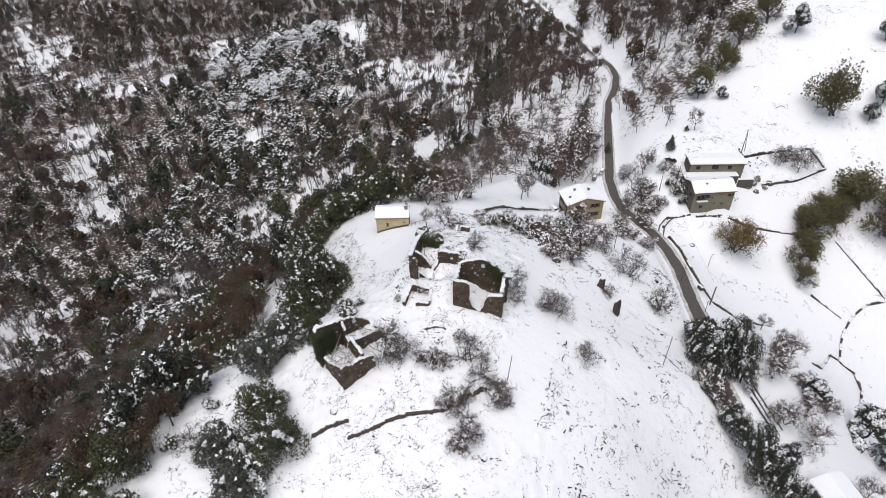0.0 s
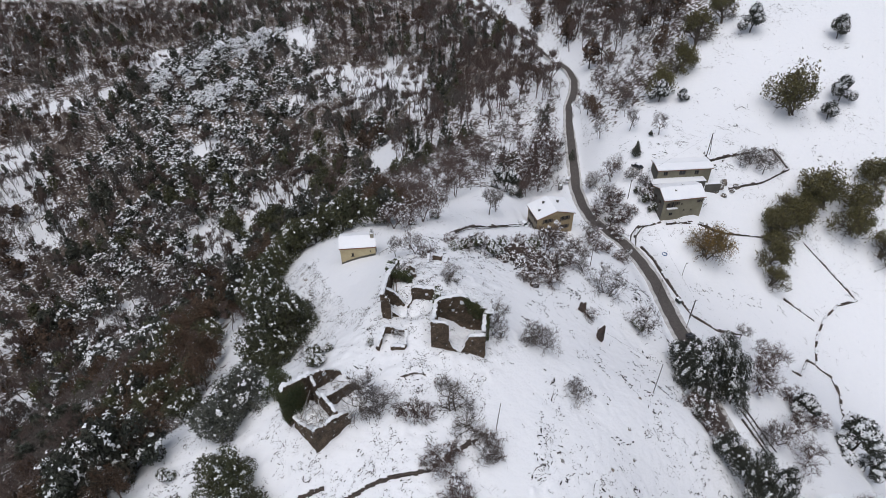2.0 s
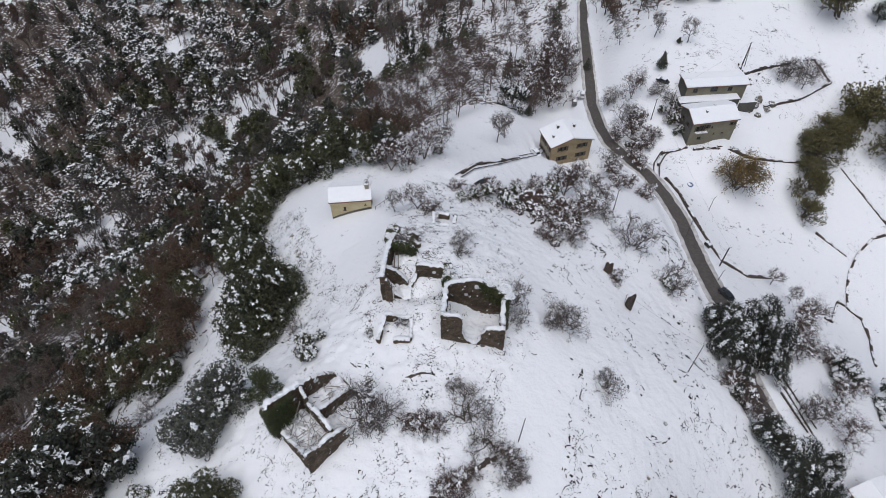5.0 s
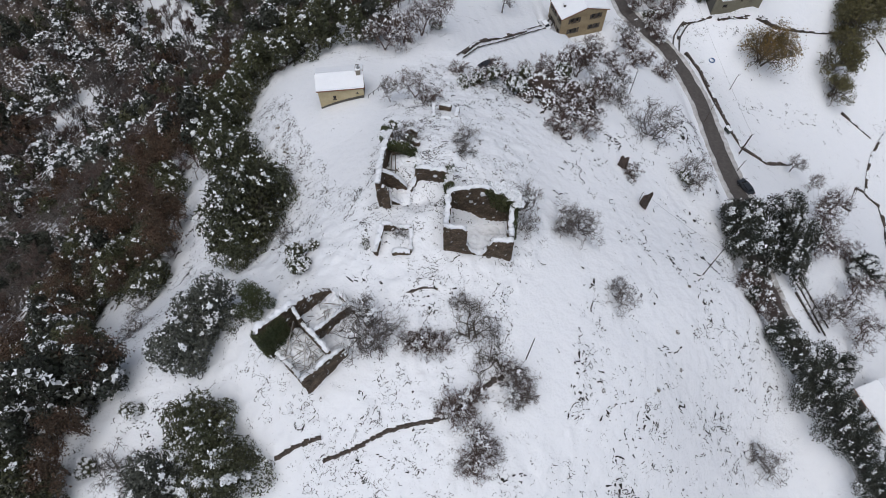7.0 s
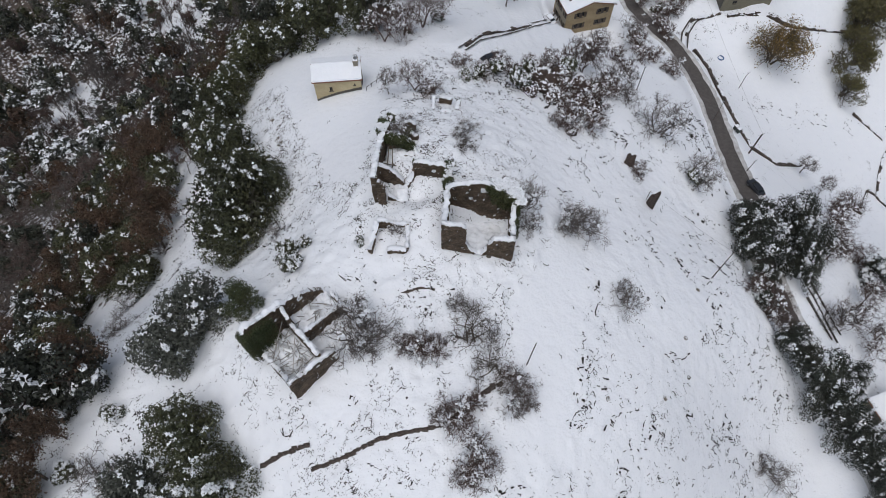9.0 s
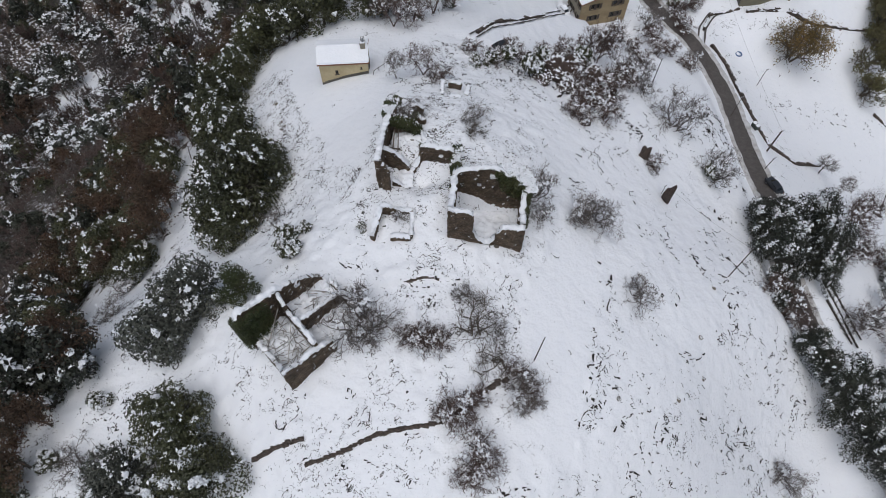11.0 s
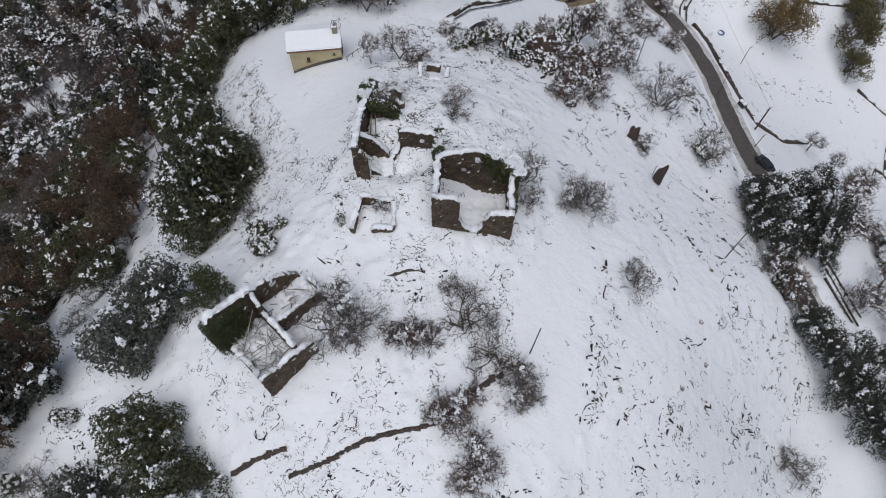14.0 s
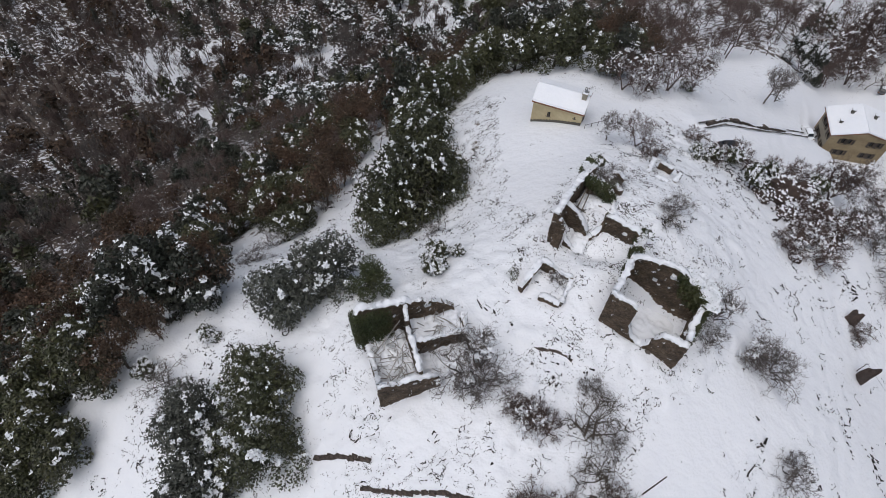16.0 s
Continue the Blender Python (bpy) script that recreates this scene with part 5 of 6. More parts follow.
def tree_data(kind, seed, r, h, n, size, leaf, snowy, lobes_n=8, limbs=2):
    """Meshes of a leafy tree about h high with a crown of radius r: trunk, crown and the snow on it."""
    rng = np.random.RandomState(seed)
    lobes = []
    cz, ch = h * 0.55, h * 0.45
    for k in range(lobes_n):
        t = 2 * math.pi * k / lobes_n + rng.uniform(-0.5, 0.5)
        e = rng.uniform(0.25, 0.74) * r
        lr = rng.uniform(0.34, 0.54) * r
        up = rng.uniform(-0.72, 0.5)
        z, e = cz + up * ch, e * (0.98 - 0.55 * up)
        lobes.append((e * math.cos(t), e * math.sin(t), z, lr, lr, lr * rng.uniform(0.75, 1.05)))
    lobes.append((0, 0, h * 0.78, 0.5 * r, 0.5 * r, h * 0.22))
    if kind == "cone":
        lobes = [(rng.normal() * 0.12 * r, rng.normal() * 0.12 * r, h * (0.2 + 0.76 * k / 6), r * (1.02 - 0.85 * k / 6), r * (1.02 - 0.85 * k / 6), h * 0.11) for k in range(7)]
    a, b, r0, r1 = branches(rng, h * 0.9, 0.75, 1, limbs, 4, 0.5, 0.035 * h, 0.3)
    v, f = prisms(a, b, r0, r1)
    trunk = mesh_of("trunk", v, f, [bark_dark])
    c, d, (v, f) = leaf_cloud(rng, lobes, 2 * n, size * 0.7, 0.75, 0.25)
    crown = mesh_of("crown", v, f, [leaf])
    load = None
    if snowy:
        m = (d[:, 2] > 0.15) & (value_noise(c[:, 0] * 1.3 + c[:, 2] * 0.6 + seed * 7, c[:, 1] * 1.3, 0.17 * r, seed) > 1 - 2 * snowy)
        if m.sum() > 3:
            k = np.repeat(np.flatnonzero(m), 3)
            v, f = clumps(rng, c[k] + d[k] * 0.12 * size + [0, 0, size * 0.35] + rng.normal(size=(len(k), 3)) * size * [0.45, 0.45, 0.2], d[k] * 0.35 + [0, 0, 0.9], size * (0.75 if size > 1 else 0.6 if size > 0.4 else 0.8), 0.4)
            load = mesh_of("snow_load", v, f, [snow_clump])
    return trunk, crown, load


def bare_data(seed, h, spread, stems, mat, order=3, kids=4, thick=0.09, snowy=0.0, haze=0, first=0.3, lift=0.55):
    """Meshes of a leafless tree or shrub: limbs, a mist of fine twigs, and snow in its forks."""
    rng = np.random.RandomState(seed)
    a, b, r0, r1 = branches(rng, h, spread, stems, order, kids, lift, thick, first)
    v, f = sticks(a, b, r0, r1)
    limbs = mesh_of("limbs", v, f, [mat])
    fine = load = None
    tips = b[r1 < np.quantile(r1, 0.6)]
    if haze:
        p = tips[rng.randint(len(tips), size=haze)]
        q = p + rng.normal(size=(haze, 3)) * h * (0.055 if h > 12 else 0.075) + [0, 0, h * (0.13 if h > 12 else 0.03)]
        v, f = slivers(p, q, 0.006 * h if h > 12 else 0.0045 * h if h > 7 else 0.014)
        fine = mesh_of("twigs", v, f, [mat])
    if snowy:
        k = int(len(b) * snowy)
        c = b[rng.randint(len(b), size=k)]
        c = c[value_noise(c[:, 0], c[:, 1], h * 0.22, seed) > 0.05]
        c = np.repeat(c, 6, 0) + rng.normal(size=(6 * len(c), 3)) * [0.13, 0.13, 0.05]
        if len(c) > 3:
            v, f = clumps(rng, c + [0, 0, 0.06], np.zeros((len(c), 3)) + [0, 0, 1], 0.15, 0.4)
            load = mesh_of("snow_load", v, f, [snow_clump])
    return limbs, fine, load


def open_data(seed, h, spread, n, size, leaf, snowy=0.0, kids=5, puff=0.06, stems=1, first=0.25, patchy=-0.7):
    """Meshes of a tree with thin leaves round the ends of its limbs, so that the crown is uneven and open."""
    rng = np.random.RandomState(seed)
    a, b, r0, r1 = branches(rng, h, spread, stems, 3, kids, 0.5, 0.03 * h, first)
    v, f = sticks(a, b, r0, r1)
    trunk = mesh_of("trunk", v, f, [bark])
    tips = b[r1 < np.quantile(r1, 0.7)]
    kept = tips[value_noise(tips[:, 0] + tips[:, 2], tips[:, 1] - tips[:, 2], 0.2 * h, seed) > patchy]
    c = kept[rng.randint(len(kept), size=n)] + rng.normal(size=(n, 3)) * h * puff
    d = rng.normal(size=(n, 3)) * 0.6 + [0, 0, 0.5]
    v, f = clumps(rng, c, d, size, 0.5)
    crown = mesh_of("crown", v, f, [leaf])
    load = None
    if snowy:
        m = (value_noise(c[:, 0] * 1.3, c[:, 1] * 1.3, 0.1 * h, seed + 1) > 1 - 2 * snowy) & (c[:, 2] > 0.5 * h)
        if m.sum() > 3:
            v, f = clumps(rng, c[m] + [0, 0, size * 0.3], d[m] * 0.2 + [0, 0, 1], size * 1.1, 0.35)
            load = mesh_of("snow_load", v, f, [snow_clump])
    return trunk, crown, load


def plant(name, names, meshes, label, category, group=""):
    ob = thing(name, label=label, category=category, group=group)
    for n, me in zip(names, meshes):
        if me:
            p = part(n, me, None, ob)
            if n != "trunk":
                tagged(p, kind="stuff")
    return ob


TREE, BARE = ("trunk", "crown", "snow_load"), ("branchwork", "brushwood", "snow_load")
PARK = pose(0, 0, 0)


def stand(first, spots, rng, group=""):
    """Sets the plant first at the first spot and copies of it at the others. Spots: x, y, scale, and how much taller."""
    for k, (x, y, s, tall) in enumerate(spots):
        m = pose(x, y, gz(x, y) - 0.1, 0, 0, rng.uniform(0, 360)) @ Matrix.Diagonal((s, s, s * tall, 1))
        if k == 0:
            first.matrix_basis = m
        else:
            copy_thing(first, m)


rng5 = np.random.RandomState(55)
# evergreen oaks on the hill's west side
stand(plant("holm_oak", TREE, tree_data("oak", 1, 3.6, 6.6, 4800, 0.21, leaf_oak, 0.12, 13), "dense dark holm oak with patches of snow on its crown", "tree", "holm oaks"),
      [(-32.2, 66.4, 1.25, 1.0), (-30.6, 102.0, 1.5, 1.2), (-34.5, 116, 1.3, 1.15), (-27.6, 106.6, 1.2, 1.15), (-39.5, 126, 1.2, 1.1), (-39.5, 132, 1.15, 1.2), (-36.5, 138.5, 1.0, 1.2), (-30.8, 97.4, 1.05, 1.1)], rng5)
stand(plant("holm_oak", TREE, tree_data("oak", 2, 4.0, 6.4, 5600, 0.21, leaf_oak, 0.19, 15), "broad holm oak, snow clinging to its outer leaves", "tree", "holm oaks"),
      [(-29.2, 60.6, 1.3, 0.95), (-31.5, 109, 1.05, 1.05), (-36.5, 121, 0.9, 1.1)], rng5)
stand(plant("holm_oak", TREE, tree_data("oak", 3, 2.9, 5.2, 3800, 0.2, leaf_sage, 0.12, 12), "grey-green holm oak dusted with snow", "tree", "holm oaks"),
      [(-38.4, 60.0, 1.5, 1.0), (-35.4, 77.4, 1.05, 1.0), (-32.4, 82.2, 1.0, 1.1), (-34.4, 54.6, 1.1, 1.0)], rng5)
stand(plant("clipped_oak", TREE, tree_data("oak", 4, 2.5, 4.8, 2800, 0.19, ivy_leaf, 0.02, 9), "rounded dark green holm oak without snow beside the ruin", "tree"),
      [(-26.0, 82.2, 1.0, 1.1)], rng5)
stand(plant("evergreen_bush", TREE, tree_data("oak", 5, 1.5, 2.2, 1100, 0.18, leaf_oak, 0.3), "small evergreen bush half covered in snow", "bush", "evergreen bushes"),
      [(-19.8, 86.6, 1.15, 1.1), (-20.6, 89.6, 1.1, 1.1), (-18.0, 90.6, 0.7, 0.8), (-44, 70.5, 0.9, 1.0), (-49.5, 64.0, 1.0, 1.0), (8, 125.4, 0.8, 1.0), (14, 127.6, 1.1, 1.1), (17.5, 124.2, 1.2, 1.3), (11, 126.4, 0.9, 1.0),
       (27.5, 128.6, 1.1, 1.3), (33.6, 127, 1.0, 1.1), (29, 132, 1.3, 1.3), (21.0, 130.5, 1.0, 1.3), (-10.2, 88.2, 0.5, 0.8), (49.5, 109.5, 0.9, 1.2), (5, 151, 0.8, 1.0), (88, 186, 0.9, 1.0), (80.5, 183, 1.3, 1.1), (82, 179.6, 1.1, 1.0), (84.4, 187, 1.2, 1.0), (78.6, 187.6, 1.0, 1.0), (66.4, 176, 1.1, 1.0)], rng5)
# conifers beside the road
stand(plant("cedar", TREE, tree_data("oak", 6, 4.4, 8.5, 5400, 0.23, leaf_dark, 0.2, 15), "tall dark cedar with broken snow along its boughs", "tree", "cedars by the road"),
      [(58.6, 100.4, 0.98, 1.2), (66.4, 100.0, 0.98, 1.2), (65.4, 94.4, 1.0, 1.2), (57.4, 94.6, 1.0, 1.2), (65.0, 90.2, 0.75, 1.0), (56.2, 88.4, 0.62, 1.0), (54.6, 84.0, 0.45, 0.9), (57.2, 76.4, 0.75, 1.1), (60.0, 71.6, 0.92, 1.2), (62.2, 66.4, 0.88, 1.15), (64.4, 60.8, 0.88, 1.15), (66.8, 55.2, 0.88, 1.15), (69.0, 49.4, 0.88, 1.15), (68.4, 71.6, 0.55, 1.2)], rng5)
stand(plant("cypress", TREE, tree_data("oak", 7, 3.2, 6.5, 2600, 0.26, leaf_dark, 0.35, 9), "snow-laden dark evergreen in the field", "tree", "field evergreens"),
      [(86, 93, 1.0, 1.1), (100.5, 89, 1.65, 1.0), (104.5, 85, 1.3, 0.9), (153.5, 274, 1.6, 1.1), (173, 230, 1.5, 1.0), (165, 222, 1.1, 1.0), (104, 241, 1.2, 1.1), (112, 238, 0.8, 1.0), (186, 262, 1.3, 1.1), (37, 204, 1.0, 1.6), (33, 208, 0.9, 1.5)], rng5)
stand(plant("juniper", TREE, tree_data("cone", 8, 1.8, 6.2, 1500, 0.24, leaf_grey, 0.06), "upright grey-green juniper in the snow", "tree", "junipers"),
      [(82.6, 204.5, 1.0, 1.0), (91, 214, 0.5, 0.7), (41, 205, 0.8, 1.0), (-1, 143.6, 0.45, 0.5), (65.8, 226, 0.8, 1.0)], rng5)
# yellowing trees in the fields by the grey house
stand(plant("autumn_tree", TREE, open_data(9, 7.4, 0.9, 6500, 0.15, leaf_ochre, 0.0, 5, 0.05, 4, 0.08), "round ochre-leaved tree shedding onto the snow", "tree"), [(94.4, 162.0, 1.45, 1.15)], rng5)
stand(plant("walnut_tree", TREE, open_data(10, 8.6, 0.85, 2800, 0.23, leaf_olive, 0.02, 5, 0.04, 3, 0.1, -0.15), "olive-brown leafy tree with thinning crown", "tree", "field trees"),
      [(126, 175, 1.2, 1.1), (119, 163, 1.1, 1.1), (115.5, 154.5, 0.85, 0.9), (147, 184, 1.7, 1.0), (153, 174, 1.35, 1.0), (123.5, 170.5, 1.15, 1.1), (136, 176, 1.2, 1.0), (160, 182, 1.5, 0.9), (139, 184, 1.0, 0.8), (152, 226, 1.7, 1.25), (122, 168, 0.9, 0.9), (160, 165, 1.3, 0.9), (170, 190, 1.4, 0.9), (106, 250, 1.3, 1.0), (118, 262, 1.4, 1.1), (132, 277, 1.5, 1.1), (146, 286, 1.4, 1.1), (130, 180, 1.2, 0.8)], rng5)
# bare trees and shrubs on the hill
stand(plant("bare_tree", BARE, bare_data(21, 4.6, 0.9, 1, twig, 3, 5, 0.14, 0.02, 900), "small leafless tree with a fan of fine grey twigs", "tree", "bare trees"),
      [(-5.2, 119.6, 1.1, 1.3), (43.5, 133.5, 0.9, 1.0), (90, 126, 1.2, 0.9), (92, 119.6, 1.25, 0.9), (70.5, 81.5, 1.3, 0.9), (24, 171, 1.6, 1.2), (27, 175, 1.4, 1.2), (76, 97, 1.2, 1.0), (128, 196, 1.5, 0.8), (120, 198, 1.2, 0.8), (94, 214, 1.5, 1.1), (86, 222, 1.6, 1.1)], rng5)
stand(plant("bare_tree", BARE, bare_data(22, 5.0, 0.85, 2, twig_red, 3, 5, 0.13, 0.05, 1200), "leafless reddish-brown tree with dense fine twigs", "tree", "bare trees"),
      [(-0.8, 119.8, 1.1, 1.2), (-5.5, 140.5, 1.2, 1.1), (-1.5, 143.5, 1.3, 1.1), (2.5, 147.5, 1.4, 1.1), (-4.5, 146, 1.2, 1.1), (6.5, 152, 1.4, 1.1), (33.2, 136.2, 1.5, 1.15), (35, 138.5, 1.1, 1.0), (84, 107, 1.3, 1.0), (81, 87, 1.4, 0.9), (79, 79, 1.4, 0.9), (76, 96, 1.2, 0.9), (79, 101, 1.5, 1.0), (89, 110, 1.5, 1.0), (87, 69, 1.4, 0.9), (73, 82, 1.2, 0.9), (72, 198, 1.5, 1.2), (55, 236, 2.4, 1.3), (56, 226, 2.3, 1.3), (51, 231, 2.5, 1.2), (58.5, 243, 2.3, 1.3), (48, 222, 2.2, 1.3), (50, 214, 2.0, 1.2), (44, 214, 1.9, 1.2)], rng5)
stand(plant("bare_tree", BARE, bare_data(25, 4.2, 1.0, 2, bark, 3, 4, 0.1, 0.0, 160, 0.15), "spreading leafless sapling with few long branches", "tree"), [(3.2, 73.0, 1.75, 0.6), (5.6, 70.6, 0.8, 0.8), (-3.2, 106.5, 0.5, 0.9), (4.6, 101.4, 0.5, 0.9)], rng5)
stand(plant("bare_shrub", BARE, bare_data(23, 3.4, 0.9, 7, twig, 3, 3, 0.075, 0.036, 1500, 0.1), "tangled leafless grey shrub standing in the snow", "bush", "bare shrubs"),
      [(22.0, 91.0, 1.5, 1.1), (20.0, 91.6, 1.0, 1.0), (-11.0, 75.2, 1.2, 1.1), (-9.0, 74.2, 1.0, 1.0), (26, 79.8, 0.8, 0.9), (45, 120.0, 1.4, 1.1), (51, 110, 1.2, 1.1), (50, 57.8, 1.0, 0.9), (2, 78.2, 0.5, 1.0), (5.8, 73.2, 0.5, 0.9), (12.6, 92.6, 0.9, 1.1), (13, 89.3, 0.6, 1.0),
       (-4.4, 103.6, 0.8, 0.9)] + [(5.6, 104.8, 0.7, 0.8), (47, 164, 1.1, 1.0), (56, 165, 1.3, 1.1), (-45, 63, 1.0, 0.8), (-43.4, 61.4, 0.8, 0.7), (62, 150.5, 0.9, 0.9), (68, 188, 1.4, 1.0), (67, 201, 1.3, 1.0), (82, 189, 1.2, 0.8), (79, 195, 1.1, 0.8),
       (132, 201, 1.7, 0.8)] + [(124, 200, 1.5, 0.8), (-5.0, 88.6, 0.4, 0.6), (7.5, 66.2, 0.9, 0.9), (-3, 106, 0.7, 0.8), (-55.5, 106, 1.0, 0.8), (-53, 110, 0.9, 0.8), (-56, 98, 0.9, 0.8), (-50, 87, 0.8, 0.8), (-24, 96, 0.6, 0.7), (37, 131, 1.1, 1.0), (41, 128, 0.9, 0.9)], rng5)
stand(plant("bramble", BARE, bare_data(24, 2.6, 0.95, 8, twig_red, 3, 3, 0.075, 0.055, 1900, 0.1), "reddish bramble thicket weighed down with snow", "bush", "brambles"),
      [(-3.6, 72.2, 1.35, 1.05), (-1.8, 72.0, 0.9, 1.0), (-5.4, 73.4, 0.6, 0.9), (0.6, 64.8, 1.3, 1.0), (2.6, 66.0, 0.75, 0.9), (-1.2, 64.2, 0.7, 0.8), (2.2, 59.6, 1.2, 1.0), (1.4, 57.6, 0.9, 0.9), (8.2, 67.0, 0.85, 1.0), (7.4, 69.0, 0.6, 0.9), (9.2, 65.4, 0.6, 0.8), (31, 122, 1.6, 1.0)] + [(27, 118, 1.5, 0.9), (24.5, 114.5, 1.2, 0.9),
       (29, 116, 1.3, 0.9), (26, 123.5, 1.5, 1.0), (1.6, 118.6, 0.9, 0.9), (36, 129, 1.3, 1.0)] + [(12, 127, 1.1, 0.8), (22, 132, 1.3, 0.9), (55.5, 159, 1.3, 0.9), (57, 154, 1.2, 0.9), (60, 148, 1.1, 0.9), (15, 131, 1.2, 0.9), (26, 136, 1.3, 0.9), (31, 140, 1.2, 0.9), (38, 144, 1.2, 0.9), (45, 148, 1.1, 0.9), (8, 131, 0.9, 0.8), (52, 150, 1.2, 0.9)] + [(46, 142, 1.0, 0.8),
       (70, 177, 1.4, 0.9), (67.6, 175, 1.5, 0.9), (69, 182, 1.6, 1.0), (70.6, 187, 1.5, 1.0), (73, 179.4, 1.3, 0.9), (66.4, 166.6, 1.2, 0.9), (80.4, 185, 1.4, 0.8), (66, 170, 1.2, 0.8), (64, 181, 1.5, 1.0), (85, 186, 1.3, 0.8), (37.3, 107.5, 0.9, 0.8), (55.5, 83.0, 1.5, 1.3), (53.6, 86, 1.1, 1.0), (86, 96, 1.5, 0.9), (89, 92, 1.4, 0.9)], rng5)

# ---- the woods ----
FOREST = {
    "oak": tree_data("oak", 31, 3.9, 9.0, 1900, 0.35, leaf_oak, 0.13, 13, 2),
    "laden": tree_data("oak", 32, 4.0, 9.0, 1600, 0.38, leaf_sage, 0.26, 13, 2),
    "dark": tree_data("oak", 33, 3.4, 9.5, 1600, 0.35, leaf_dark, 0.12, 9, 2),
    "beech": open_data(34, 10.0, 0.62, 3400, 0.21, leaf_brown, 0.03, 4),
    "fir": tree_data("cone", 35, 2.6, 11.0, 1500, 0.3, leaf_dark, 0.14, 8, 1),
    "bare": bare_data(36, 11.0, 0.6, 1, twig_red, 3, 3, 0.17, 0.0, 1200),
    "grey": bare_data(37, 10.0, 0.65, 1, twig, 3, 3, 0.16, 0.02, 1200),
}
MID = {
    "oak": tree_data("oak", 51, 3.9, 9.0, 340, 0.7, leaf_oak, 0.045, 11, 1),
    "laden": tree_data("oak", 52, 4.0, 9.0, 320, 0.74, leaf_sage, 0.1, 11, 1),
    "dark": tree_data("oak", 53, 3.4, 9.5, 300, 0.7, leaf_dark, 0.05, 10, 1),
    "beech": tree_data("oak", 54, 3.9, 9.5, 360, 0.58, leaf_brown, 0.02, 11, 1),
    "fir": tree_data("cone", 55, 2.6, 11.0, 220, 0.7, leaf_dark, 0.06, 8, 0),
    "bare": bare_data(56, 11.0, 0.6, 1, twig_red, 2, 4, 0.18, 0.0, 420),
    "grey": bare_data(57, 10.0, 0.65, 1, twig, 2, 4, 0.17, 0.0, 420),
}
FAR = {
    "oak": tree_data("oak", 41, 4.4, 12.0, 150, 1.25, leaf_oak, 0.02, 10, 0),
    "laden": tree_data("oak", 42, 5.0, 11.0, 190, 1.1, leaf_sage, 0.25, 10, 0),
    "heavy": tree_data("oak", 48, 5.0, 11.0, 190, 1.1, leaf_sage, 0.68, 10, 0),
    "dark": tree_data("oak", 43, 3.9, 13.0, 140, 1.2, leaf_dark, 0.03, 9, 0),
    "beech": tree_data("oak", 44, 4.4, 13.0, 125, 1.25, leaf_brown, 0.02, 9, 0),
    "fir": tree_data("cone", 45, 2.8, 16.0, 95, 1.15, leaf_dark, 0.05, 8, 0),
    "bare": bare_data(46, 15.0, 0.5, 1, twig_red, 2, 4, 0.3, 0.0, 330, 0.3, 0.8),
    "grey": bare_data(47, 14.0, 0.55, 1, twig, 2, 4, 0.28, 0.0, 300, 0.3, 0.8),
}
WOOD_NAMES = {"oak": ("holm_oak", "dark holm oak of the wood flecked with snow"), "heavy": ("snowy_oak", "evergreen almost hidden under its snow"), "laden": ("snowy_oak", "grey-green evergreen bowed under snow"), "dark": ("evergreen_tree", "dark evergreen with snow on its boughs"),
              "beech": ("beech_tree", "beech holding withered brown leaves"), "fir": ("fir_tree", "narrow dark fir on the wooded slope"), "bare": ("leafless_tree", "leafless brown tree on the wooded slope"), "grey": ("leafless_tree", "leafless grey tree on the wooded slope")}


def wood_kind(x, y, r):
    """Which tree stands at a place of the woods."""
    n = float(value_noise(x, y, 24, 71)) + 0.35 * float(value_noise(x, y, 9, 72))
    if x < 0 and y < 190 and (gz(x, y) > -92 or y < 92):
        mix = ("beech", "beech", "beech", "bare", "oak", "beech") if n > 0.05 else ("oak", "oak", "oak", "beech", "dark", "oak")
        if y < 100 and x > -95:
            mix = ("oak", "oak", "oak", "oak", "beech", "dark")
    elif -12 < x < 70 and y < 430:
        mix = ("bare", "bare", "grey", "bare", "grey", "bare") if n > -0.35 else ("bare", "grey", "fir", "bare", "oak", "fir")
    elif x > 70:
        mix = ("bare", "grey", "bare", "beech", "grey", "bare")
    elif ((x + 145) / 85) ** 2 + ((y - 500) / 125) ** 2 < 1 + 0.9 * n:
        crest = min(float(along(line, x, y)[0][0]) for line in SNOWY_CRESTS) + 12 * n
        mix = ("heavy", "heavy", "laden") if crest < 19 else ("laden", "laden", "dark", "dark", "laden", "grey") if y > 420 else ("laden", "oak", "laden", "dark", "bare", "grey")
    elif x > -200 and 190 < y < 400:
        mix = ("oak", "dark", "laden", "laden", "bare", "grey") if n < 0.1 else ("bare", "grey", "laden", "bare", "fir", "beech")
    else:
        mix = ("bare", "bare", "bare", "grey", "bare", "beech") if n > 0.0 else ("dark", "oak", "grey", "bare", "bare", "grey") if n > -0.4 else ("dark", "grey", "bare", "grey", "bare", "fir")
    r = min(max(0.5 + 0.8 * float(value_noise(x, y, 12, 73)) + 0.5 * (r - 0.5), 0), 0.999)
    return mix[int(r * len(mix))]


def scatter(rng, x0, x1, y0, y1, step, thin):
    xs, ys = np.meshgrid(np.arange(x0, x1, step), np.arange(y0, y1, step))
    x = xs.ravel() + rng.uniform(-0.5, 0.5, xs.size) * step
    y = ys.ravel() + rng.uniform(-0.5, 0.5, xs.size) * step
    lone = inside(WOOD, x, y) & (y > 150) & (rng.uniform(size=x.size) < 0.5)
    keep = (wood_cover(x, y) > 0.5) | lone
    keep &= along(ROAD, x, y)[0] > 4.5
    keep &= rng.uniform(size=x.size) < thin(x, y)
    return x[keep], y[keep]


